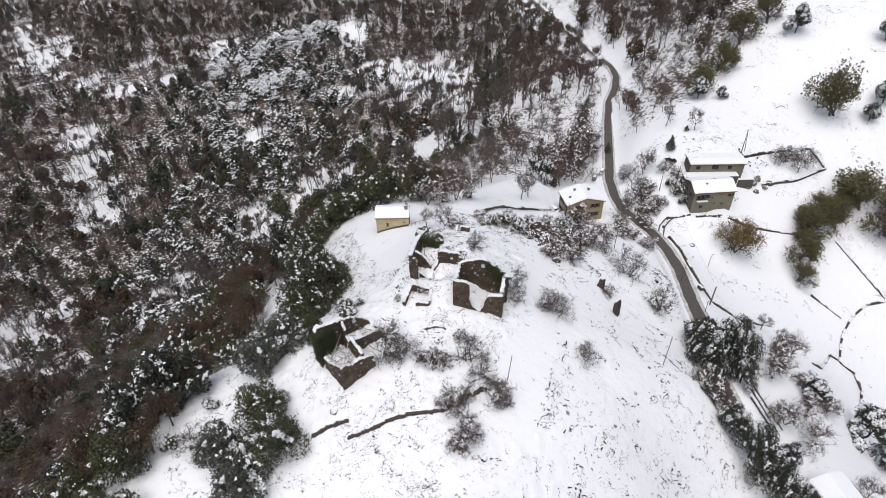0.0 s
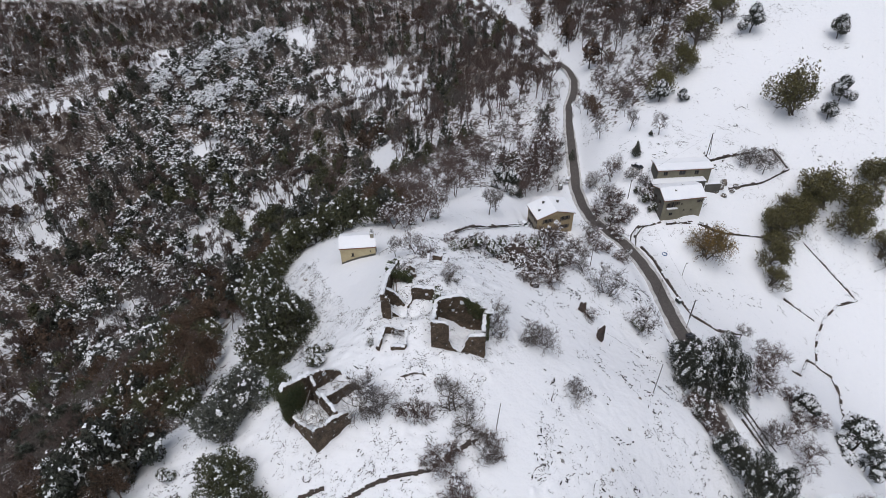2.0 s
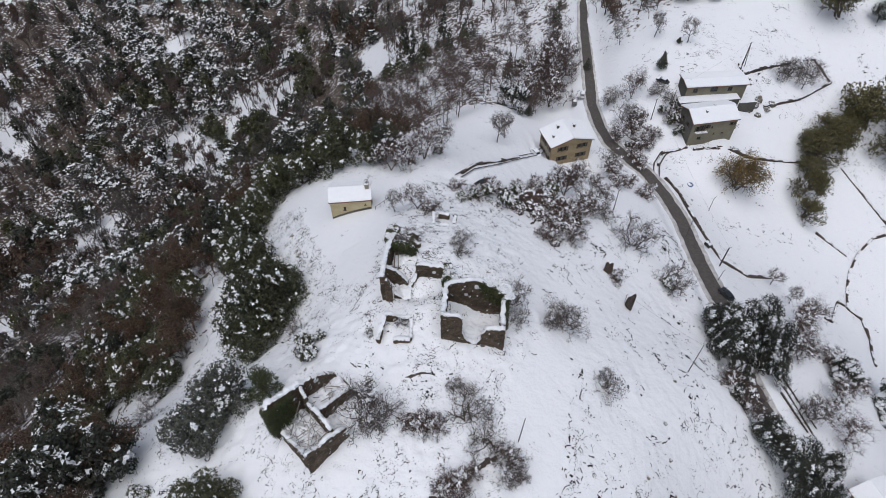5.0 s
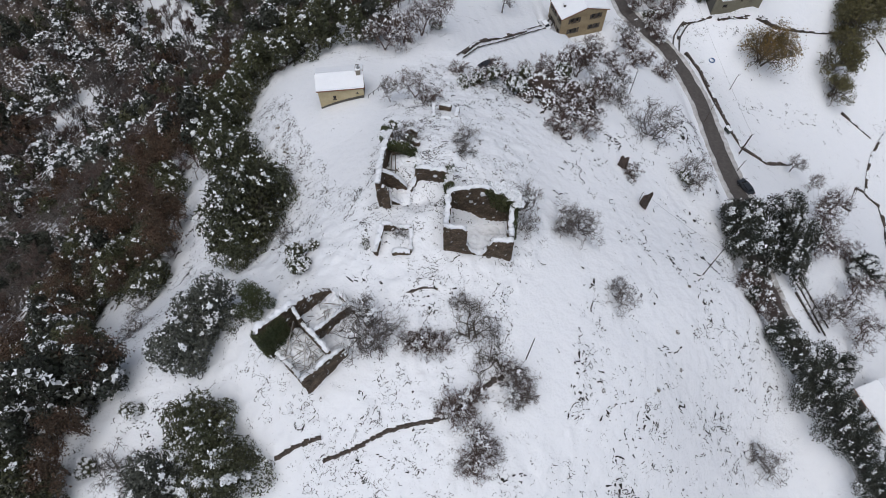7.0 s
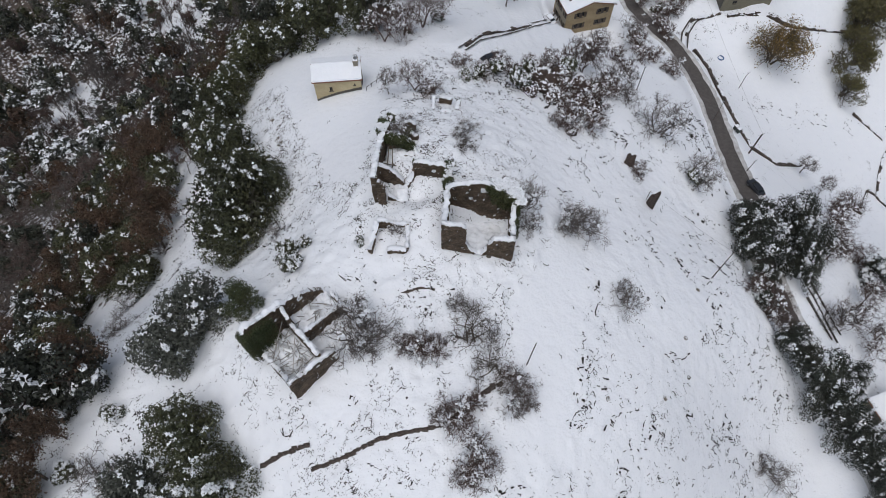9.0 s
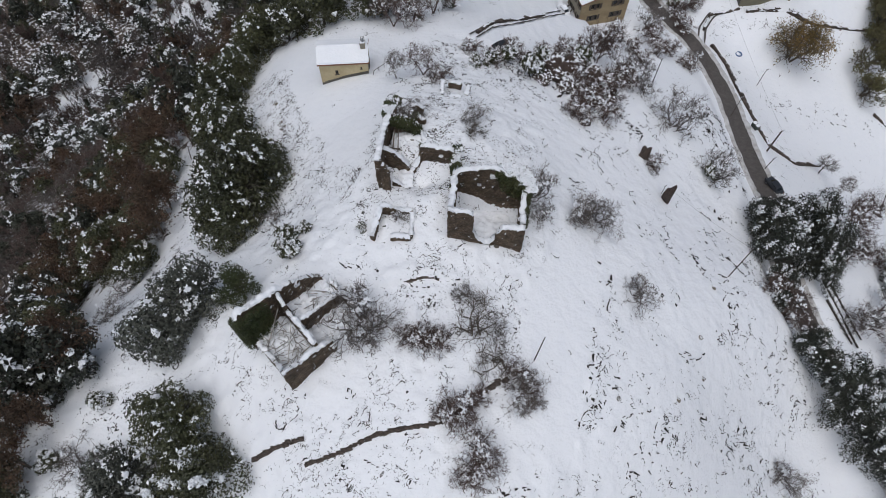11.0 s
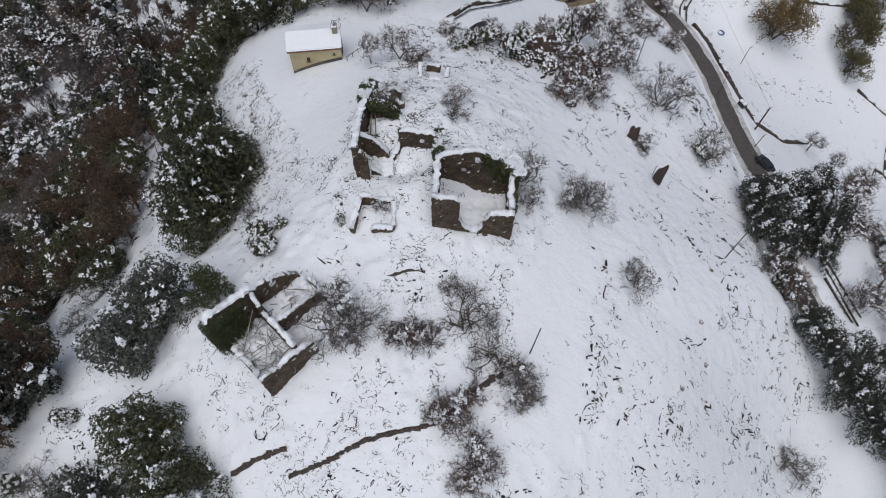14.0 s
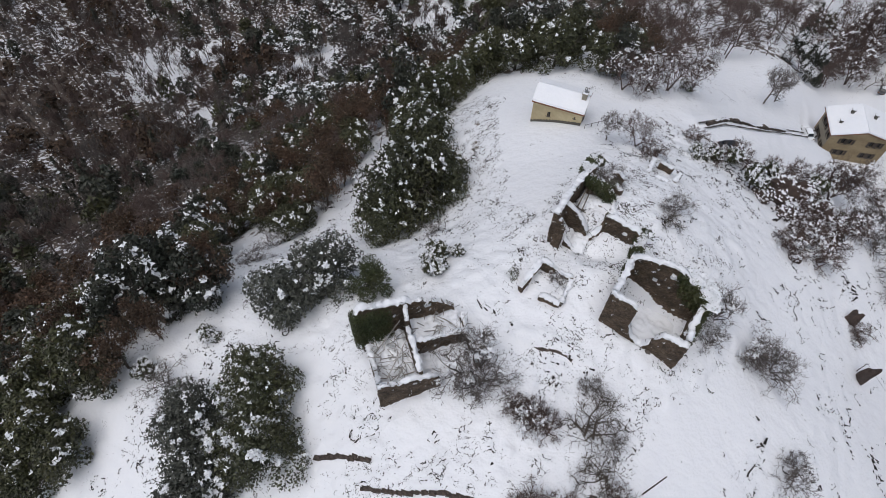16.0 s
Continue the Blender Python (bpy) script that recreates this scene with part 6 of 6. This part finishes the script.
def arrays_of(me):
    v = np.empty(len(me.vertices) * 3, np.float32)
    me.vertices.foreach_get("co", v)
    f = np.empty(len(me.loops), np.int32)
    me.loops.foreach_get("vertex_index", f)
    return v.reshape(-1, 3), f.reshape(-1, 3)


def thin_near(x, y):
    behind = inside([(-3, 141), (0, 165), (25, 182), (56, 212), (66, 255), (80, 350), (-10, 350), (-20, 170)], x, y)
    return np.where(behind, 0.62, 0.92)


def build_woods():
    rng = np.random.RandomState(77)
    xn, yn = scatter(rng, -150, 62, 40, 215, 4.9, thin_near)
    near = np.hypot(xn + 8, yn - 88)
    order = np.argsort(near)
    firsts, stuff = {}, {}
    for rank, k in enumerate(order):
        x, y = float(xn[k]), float(yn[k])
        if along(DRIVE, x, y)[0][0] < 3:
            continue
        kind, s = wood_kind(x, y, rng.uniform()) if glade(x, y) < 0 else "grey", rng.uniform(0.72, 1.2)
        m = pose(x, y, gz(x, y) - 0.15, 0, 0, rng.uniform(0, 360)) @ Matrix.Diagonal((s, s, s * rng.uniform(0.9, 1.2), 1))
        if rank < 290:
            if kind not in firsts:
                n, label = WOOD_NAMES[kind]
                firsts[kind] = plant(n, BARE if kind in ("bare", "grey") else TREE, FOREST[kind], label, "tree", "trees of the near wood")
                firsts[kind].matrix_basis = m
            else:
                copy_thing(firsts[kind], m)
        else:
            stuff.setdefault((kind, "near"), []).append(m)
    def thin_far(x, y):
        light = inside([(-75, 300), (5, 300), (15, 480), (-75, 480)], x, y) | ((y > 560) & (x > -160))
        return np.where(thin_near(x, y) < 0.9, 0.82, np.where(light, np.where(y > 560, 0.85, 0.66), 0.94))
    rng = np.random.RandomState(78)
    for box4, step in (((-420, -150, 60, 420), 6.9), ((-150, 140, 215, 420), 6.6), ((-640, 260, 420, 760), 8.4)):
        xf, yf = scatter(rng, *box4, step, thin_far)
        seen = xf > np.where(yf > 290, -0.62 * yf - 165, np.where(yf > 235, -345, -1.05 * yf - 100))
        xf, yf = xf[seen], yf[seen]
        for x, y, z in zip(xf, yf, ground_z(xf, yf)):
            s = rng.uniform(0.7, 1.2)
            m = pose(x, y, z - 0.2, 0, 0, rng.uniform(0, 360)) @ Matrix.Diagonal((s, s, s * rng.uniform(0.9, 1.2), 1))
            kind = wood_kind(x, y, rng.uniform()) if glade(x, y) < 0 else ("bare", "grey")[rng.randint(2)]
            stuff.setdefault((kind, "near" if y < 300 and x > -70 and kind != "heavy" else "far"), []).append(m)
    for (kind, where), poses in stuff.items():
        table = MID if where == "near" else FAR
        V, F, I, base, mats = [], [], [], 0, []
        T = np.array(poses, np.float32)
        for me in table[kind]:
            if not me:
                continue
            v, f = arrays_of(me)
            w = np.einsum("nij,kj->nki", T[:, :3, :3], v) + T[:, None, :3, 3]
            F.append((f[None] + (np.arange(len(T)) * len(v))[:, None, None] + base).reshape(-1, 3))
            V.append(w.reshape(-1, 3))
            if me.materials[0] not in mats:
                mats.append(me.materials[0])
            I.append(np.full(len(T) * len(f), mats.index(me.materials[0])))
            base += len(T) * len(v)
        n, label = WOOD_NAMES[kind]
        tagged(new("woodland", mesh_of("woodland", np.concatenate(V), np.concatenate(F), mats, np.concatenate(I))), "snowy mountain woodland: " + label, "woods", kind="stuff")


build_woods()

# ---- stems and stones showing through the snow on the hill, and dark pieces for shaded gaps ----
def build_stubs():
    rng = np.random.RandomState(5)
    n = 52000
    x = np.concatenate([rng.uniform(-50, 60, n), rng.uniform(60, 190, 9000)])
    y = np.concatenate([rng.uniform(36, 134, n), rng.uniform(95, 290, 9000)])
    z = ground_z(x, y)
    keep = wood_cover(x, y) < 0.5
    keep &= along(ROAD, x, y)[0] > 3
    d = 0.035 + 0.55 * (value_noise(x, y, 9, 8) > -0.25) * (value_noise(x, y, 2.2, 9) > 0.22)
    band = np.abs(((z + 0.5 * value_noise(x, y, 8, 6)) / 1.6) % 1 - 0.5) < 0.16
    d = np.where((x > 13) & (x < 60) & (y < 100), np.where(band, 0.5, 0.02) * (value_noise(x, y, 4, 6) > 0.12), d)
    d += 0.06 * (np.hypot(x + 1, y - 92) < 15)
    d += 0.1 * ((x > 8) & (x < 46) & (y < 74)) * (value_noise(x, y, 4, 31) > 0.1)
    d = np.where(inside(SMOOTH_SNOW, x, y), d * 0.06, d)
    d = np.where((x < -11) & (y > 74), d * 0.4, np.where(x < -22, d * 0.75, d))
    d = np.where(x > 60, 0.9 * (value_noise(x, y, 22, 14) > -0.3) * (value_noise(x, y, 7, 15) > 0.1) * (y > 145) + 0.015, d)
    d = np.where(inside(CHAPEL_YARD, x, y), 0.004, d)
    d = np.where(inside(WEST_BANK, x, y), 0.3 * (value_noise(x, y, 2.4, 33) > 0.1) + 0.03, d)
    d = np.where((x > 4) & (x < 60) & (y > 92) & (y < 122), d * 0.5, d)
    keep &= rng.uniform(size=len(x)) < d
    stems, ends, radii, clods, sizes = [], [], [], [], []
    for px, py in zip(x[keep], y[keep]):
        s = math.exp(rng.normal() * 0.42) * (0.95 if px < 13 else 1.3 if px < 60 else 1.5)
        t, bend = rng.uniform(0, 2 * math.pi), rng.normal() * 0.55
        if 13 < px < 60 and rng.uniform() < 0.3:
            t, bend = math.atan2(-1, 0.2) + rng.normal() * 0.4, 0.0
        p = np.array([px, py])
        for _ in range(rng.randint(3, 11)):
            l = rng.uniform(0.08, 0.24) * s
            q = p + [l * math.cos(t), l * math.sin(t)]
            # the thicker lying pieces also stand in for shaded gaps under the brambles
            if rng.uniform() < 0.55:
                stems.append((*p, -0.02)), ends.append((*q, rng.uniform(0.0, 0.08) * s)), radii.append(rng.uniform(0.022, 0.06) * s)
            if rng.uniform() < 0.3:
                o = rng.normal(size=2) * 0.11 * s
                stems.append((*p, 0.0)), ends.append((*(p + o), rng.uniform(0.02, 0.16) * s)), radii.append(rng.uniform(0.008, 0.018))
            p, t = q + rng.normal(size=2) * 0.05 * s, t + bend + rng.normal() * 0.6
        if rng.uniform() < 0.2:
            clods.append((px + rng.normal() * 0.2 * s, py + rng.normal() * 0.12 * s))
            sizes.append(rng.uniform(0.05, 0.11) * s)
    a, b, r, c = np.array(stems), np.array(ends), np.array(radii), np.array(clods)
    za = ground_z(a[:, 0], a[:, 1])
    a[:, 2], b[:, 2] = za + 0.01, b[:, 2] + za
    v1, f1 = prisms(a, b, r, r * 0.4)
    c = np.column_stack([c, ground_z(c[:, 0], c[:, 1])])
    base = np.array([(1, 0, -0.2), (0.2, 0.9, -0.2), (-0.9, 0.4, -0.2), (-0.6, -0.8, -0.2), (0.5, -0.8, -0.2), (0.1, 0.1, 0.7)])
    v2 = (c[:, None] + base[None] * np.array(sizes)[:, None, None] * rng.uniform(0.6, 1.4, (len(c), 6, 3))).reshape(-1, 3)
    f2 = (np.arange(len(c))[:, None, None] * 6 + np.array([(0, 1, 5), (1, 2, 5), (2, 3, 5), (3, 4, 5), (4, 0, 5)])).reshape(-1, 3) + len(v1)
    me = mesh_of("stems_and_gap_shade", np.concatenate([v1, v2]), np.concatenate([f1, f2]), [stems_and_gap_shade])
    tagged(new("stems_and_gap_shade", me), "dark stems, stones and dead brambles in snow, with pieces for shaded gaps", "scrub", kind="stuff")


build_stubs()


# ---- rocks ----
def rock(x, y, r, tall, seed, mat, label, lean=0, name="boulder", snowy=True):
    rng = np.random.RandomState(seed)
    ob = thing(name, x, y, gz(x, y), rng.uniform(0, 360), label, "rock")
    bm = bmesh.new()
    bmesh.ops.create_icosphere(bm, subdivisions=3, radius=r)
    for q in bm.verts:
        s = noise.noise(q.co * 0.9 / r * 1.6 + Vector((seed, 0, 0)))
        q.co *= 1 + 0.55 * s
        q.co += Vector(rng.uniform(-0.05, 0.05, 3)) * r
        q.co.z *= tall
        q.co.x += lean * q.co.z
    top = [q.co.copy() for q in bm.verts if q.normal.z > 0.35]
    part("stone_mass", bm, mat, ob)
    c = np.array([v for v in top if v.z > 0.25 * r * tall])
    if len(c) > 6 and snowy:
        c = c[value_noise(c[:, 0] + seed, c[:, 1], r * 0.6, seed) > -0.25]
        if len(c) > 3:
            c = np.repeat(c, 4, 0) + rng.normal(size=(4 * len(c), 3)) * r * [0.12, 0.12, 0.04]
            v, f = clumps(rng, c + [0, 0, 0.05], np.zeros((len(c), 3)) + [0, 0, 1], r * 0.13, 0.3)
            tagged(part("snow_load", mesh_of("snow_load", v, f, [snow_clump]), None, ob), kind="stuff")
    return ob


for k, (x, y, r, tall) in enumerate(((22.5, 126.0, 2.6, 1.4), (26.0, 127.4, 2.4, 1.5), (30.0, 126.6, 2.2, 1.2), (24.2, 121.5, 2.0, 1.0), (31.5, 122.5, 1.8, 1.0), (19.5, 123.0, 1.6, 1.1), (25.2, 113.2, 0.9, 1.1), (28.4, 120, 1.7, 0.9))):
    rock(x, y, r, tall, 100 + k, rust_rock, "brown rock outcrop overgrown with brambles and snow", name="rock_outcrop")
rock(37.6, 100.8, 0.75, 7.0, 120, rust_rock, "slender red-brown upright rock bare of snow", 0.15, "standing_rock", False)
rock(35.6, 109.4, 0.9, 2.6, 121, rust_rock, "brown mossy boulder bare of snow on the slope", 0.2, "boulder", False)
for k, (x, y) in enumerate(((35.2, 75.5), (29, 66.5), (40.5, 84), (34.5, 70), (20, 66))):
    rock(x, y, 0.32, 0.9, 130 + k, stone_grey, "small dark stone bare of snow")
for k, (x, y, r) in enumerate(((108.5, 188.5, 1.5), (111.0, 190.5, 1.3), (113.0, 187.6, 1.1), (109.4, 185.6, 1.0), (115.2, 189.4, 1.2), (106.6, 186.6, 0.8))):
    rock(x, y, r, 0.7, 170 + k, stone_grey, "grey quarried boulder under snow beside the yard")
for k, (x, y, r) in enumerate(((-22.6, 107.5, 0.5), (-23.2, 109, 0.35), (-24.4, 116, 0.6), (-25.0, 117.6, 0.4), (-26.5, 123, 0.45), (-21.6, 104.6, 0.4), (-28.2, 127.6, 0.35))):
    rock(x, y, r, 0.6, 150 + k, stone_grey, "dark stone along the edge of the bank", name="bank_stone")


# ---- poles, lamps and wires ----
def pole(x, y, high, label, arm=1.4, r=0.13, lean=(0, 0), double=False):
    z = gz(x, y)
    p = thing("power_pole", x, y, z, 20, label, "pole", "power poles")
    top = (lean[0] * high, lean[1] * high, high)
    part("shaft", rods(((0, 0, -0.6), top, r, r * 0.65), sides=8), pole_wood, p)
    if double:
        part("brace", rods(((2.4, 0.8, -0.6), (top[0], top[1], high - 0.3), r * 0.9, r * 0.6), sides=8), pole_wood, p, "slanting strut pole")
        part("brace", rods(((1.9, 1.6, -0.6), (top[0] + 0.15, top[1] + 0.2, high - 0.3), r * 0.9, r * 0.6), sides=8), pole_wood, p, "slanting strut pole")
    if arm:
        a = part("crossarm", rods(((top[0] - arm / 2, top[1], high - 0.25), (top[0] + arm / 2, top[1], high - 0.25), 0.06, 0.06), sides=6), metal_grey, p, "metal crossarm")
        for s in (-0.45, 0, 0.45):
            part("insulator", rods(((top[0] + s * arm, top[1], high - 0.2), (top[0] + s * arm, top[1], high + 0.05), 0.05, 0.035), sides=7), paint_white, a)
    return Vector((x, y, z)) + Vector(top)


POLES = [pole(9.7, 70.1, 5.6, "thin wooden pole leaning in the open snow", 0, 0.08, (0.16, 0.10)), pole(44.7, 87.0, 8.4, "tall thin wooden pole on the slope", 0, 0.09, (0.05, 0.02)),
         pole(37.0, 101.8, 2.6, "short wooden post beside the red rock", 0.5, 0.06), pole(71.8, 124.6, 6.6, "wooden power pole by the road wall", 1.6, 0.2, (0.02, 0.0)),
         pole(67.0, 117.2, 5.6, "metal lamp pole leaning over the road", 0.9, 0.09, (-0.22, -0.16)), pole(75, 186, 8.0, "wooden power pole beside the lane", 1.2, 0.14),
         pole(81, 187.5, 8.0, "wooden power pole by the long shed", 0, 0.12), pole(107.5, 200.5, 9.5, "triple wooden power pole in the field", 1.4, 0.15, (0, 0), True),
         pole(45.2, 133.4, 6.2, "bare wooden pole in the thicket", 0.6, 0.1, (0.05, 0.05)), pole(66.9, 134.6, 6.5, "slim metal pole at the roadside", 0.5, 0.08, (0.05, 0.03))]


def wire(a, b, sag, k):
    n = 14
    pts = [a.lerp(b, i / n) - Vector((0, 0, sag * 4 * (i / n) * (1 - i / n))) for i in range(n + 1)]
    v, f = prisms([tuple(p) for p in pts[:-1]], [tuple(p) for p in pts[1:]], np.full(n, 0.014), np.full(n, 0.014))
    tagged(new("power_wire", mesh_of("power_wire", v, f, [rubber])), "thin black wire sagging between poles", "wire", "power wires")


wire(POLES[1], POLES[2], 0.5, 0)
wire(POLES[3], POLES[5], 1.0, 1)
wire(POLES[5], POLES[7], 0.6, 2)


def street_lamp(x, y, high, way):
    z = gz(x, y)
    p = thing("street_lamp", x, y, z, way, "slim street lamp with a dark lantern standing in snow", "lamp", "street lamps")
    part("post", rods(((0, 0, -0.4), (0, 0, high), 0.09, 0.06), sides=8), pole_wood, p)
    part("arm", rods(((0, 0, high - 0.1), (0.9, 0, high + 0.25), 0.05, 0.04), sides=7), pole_wood, p)
    head = part("lantern", boxes((0.6, 1.35, -0.2, 0.2, high + 0.2, high + 0.4), bevel=0.05), rubber, p)
    part("snow_cap", boxes((0.65, 1.3, -0.17, 0.17, high + 0.404, high + 0.5), bevel=0.04), snow, head)


street_lamp(83.0, 152.4, 4.6, 40)


# ---- cars and small things ----
def car(x, y, turn, paint, label, snowy=True, van=False):
    z = gz(x, y) + 0.1
    c = thing("car", x, y, z, turn, label, "car", "parked cars")
    h = 1.0 if not van else 1.25
    side = [(-2.05, 0.35), (-2.1, 0.75), (-1.85, 0.98), (-1.5, 1.0), (-1.05, 1.0 + 0.48 * h), (0.55, 1.02 + 0.48 * h), (1.15, 0.98), (1.95, 0.85), (2.1, 0.6), (2.05, 0.35)]
    bm = bmesh.new()
    for s in (-1, 1):
        for px, pz in side:
            bm.verts.new((px, s * (0.82 if pz < 1.1 else 0.64), pz))
    bm.verts.ensure_lookup_table()
    n = len(side)
    bm.faces.new(bm.verts[:n])
    bm.faces.new(list(bm.verts[n:])[::-1])
    for i in range(n):
        bm.faces.new((bm.verts[i], bm.verts[n + i], bm.verts[n + (i + 1) % n], bm.verts[(i + 1) % n]))
    bmesh.ops.recalc_face_normals(bm, faces=bm.faces)
    bmesh.ops.bevel(bm, geom=list(bm.edges), offset=0.06, segments=2, affect="EDGES")
    body = part("body", bm, paint, c)
    zt = 1.0 + 0.48 * h
    for s in (-1, 1):
        part("side_window", slab([(-1.15, s * 0.755, 1.1), (0.85, s * 0.755, 1.1), (0.45, s * 0.68, zt - 0.06), (-0.95, s * 0.68, zt - 0.06)], 0.02), glass, body)
    part("windscreen", slab([(1.13, -0.66, 1.05), (1.13, 0.66, 1.05), (0.66, 0.58, zt - 0.05), (0.66, -0.58, zt - 0.05)], -0.03), glass, body)
    part("rear_window", slab([(-1.5, -0.62, 1.1), (-1.5, 0.62, 1.1), (-1.13, 0.56, zt - 0.06), (-1.13, -0.56, zt - 0.06)], -0.03), glass, body)
    for wx in (-1.3, 1.3):
        for s in (-1, 1):
            w = part("wheel", rods(((wx, s * 0.66, 0.3), (wx, s * 0.86, 0.3), 0.31, 0.31), sides=16), rubber, c)
            part("rim", rods(((wx, s * 0.84, 0.3), (wx, s * 0.875, 0.3), 0.19, 0.19), sides=12), metal_grey, w)
    for s in (-1, 1):
        part("headlight", boxes((1.98, 2.12, s * 0.6 - 0.16, s * 0.6 + 0.16, 0.6, 0.74), bevel=0.03), glass, c)
        part("tail_light", boxes((-2.14, -2.02, s * 0.62 - 0.13, s * 0.62 + 0.13, 0.72, 0.9), bevel=0.03), tile, c)
    if snowy:
        part("roof_snow", boxes((-0.98, 0.5, -0.6, 0.6, zt + 0.0, zt + 0.16), bevel=0.07), snow, c, "snow on the roof and bonnet")
        part("bonnet_snow", boxes((1.25, 1.9, -0.68, 0.68, 0.9, 1.0), bevel=0.05), snow, c)
    return c


car(66.2, 111.6, 106, paint_dark, "dark hatchback parked at the edge of the road", False)
car(14.4, 134.6, 20, paint_dark, "black car parked by the drive", False)
car(60.2, 209.5, 70, paint_silver, "silver car parked by the road under snow")
car(57.4, 208.4, 75, paint_dark, "dark car parked by the road under snow")
car(81.6, 198.6, 130, paint_dark, "dark car parked beside the long shed under snow")
car(34.6, 168.0, 112, paint_white, "white van parked against the ochre house", True, True)


def bins(x, y, turn, n):
    for k in range(n):
        b = thing("rubbish_bin", x + 0.9 * k * math.cos(radians(turn)), y + 0.9 * k * math.sin(radians(turn)), gz(x, y), turn, "dark green wheeled rubbish bin at the roadside", "bin", "rubbish bins")
        part("body", boxes((-0.4, 0.4, -0.45, 0.45, 0.05, 1.05), bevel=0.05), bin_green, b)
        part("lid", boxes((-0.44, 0.44, -0.5, 0.5, 1.054, 1.14), bevel=0.03), bin_green, b)
        part("snow_cap", boxes((-0.4, 0.4, -0.45, 0.45, 1.144, 1.28), bevel=0.06), snow, b)


bins(71.6, 131.0, 110, 2)


def ring(x, y):
    bm = bmesh.new()
    n, m, R, r = 24, 8, 0.75, 0.16
    vs = [[bm.verts.new(((R + r * math.cos(2 * math.pi * j / m)) * math.cos(2 * math.pi * i / n), (R + r * math.cos(2 * math.pi * j / m)) * math.sin(2 * math.pi * i / n), r * math.sin(2 * math.pi * j / m))) for j in range(m)] for i in range(n)]
    for i in range(n):
        for j in range(m):
            bm.faces.new((vs[i][j], vs[(i + 1) % n][j], vs[(i + 1) % n][(j + 1) % m], vs[i][(j + 1) % m]))
    me = bpy.data.meshes.new("swimming_ring")
    bm.to_mesh(me)
    bm.free()
    me.materials.append(blue_plastic)
    o = tagged(new("swimming_ring", me), "blue plastic ring lying on the snow", "ring")
    o.location = (x, y, gz(x, y) + 0.2)


ring(80.4, 161.6)


def fence(line, n, high, label):
    w = thing("fence", label=label, category="fence")
    pts = [(line[0][0] + (line[1][0] - line[0][0]) * k / n, line[0][1] + (line[1][1] - line[0][1]) * k / n) for k in range(n + 1)]
    for a in pts:
        part("post", rods(((*a, gz(*a) - 0.3), (*a, gz(*a) + high), 0.06, 0.05), sides=6), pole_wood, w)
    for a, b in zip(pts[:-1], pts[1:]):
        part("rail", rods(((*a, gz(*a) + high * 0.85), (*b, gz(*b) + high * 0.85), 0.04, 0.04), sides=5), pole_wood, w)


fence([(-9.0, 122.2), (-6.4, 125.6)], 3, 0.9, "short wooden fence beside the chapel")


def fallen_trunk(a, b, r, label):
    t = thing("fallen_trunk", label=label, category="tree trunk", group="felled trunks")
    za, zb = gz(*a) + r, gz(*b) + r
    part("stem", rods(((*a, za), (*b, zb + 0.3), r, r * 0.6), sides=9), bark_dark, t)
    p, q = Vector((*a, za)), Vector((*b, zb + 0.3))
    for k in range(4):
        c = p.lerp(q, 0.35 + 0.16 * k)
        part("branch_stub", rods((c, c + Vector((0.9 * (-1) ** k, 0.5, 0.45)), r * 0.35, r * 0.15), sides=5), bark_dark, t)
    v, f = clumps(np.random.RandomState(7), np.array([tuple(p.lerp(q, u / 60) + Vector((0, 0, r * 0.9))) for u in range(0, 60, 5)]), np.zeros((12, 3)) + [0, 0, 1], r * 0.7, 0.3)
    tagged(part("snow_load", mesh_of("snow_load", v, f, [snow_clump]), None, t), kind="stuff")


for a, b, r in (((67.4, 90.5), (69.6, 78.2), 0.26), ((68.8, 91.0), (71.2, 79.8), 0.22), ((66.0, 86.4), (68.2, 78.6), 0.24), ((70.6, 84.6), (66.4, 81.0), 0.16)):
    fallen_trunk(a, b, r, "long dark felled trunk lying in the snow by the road")
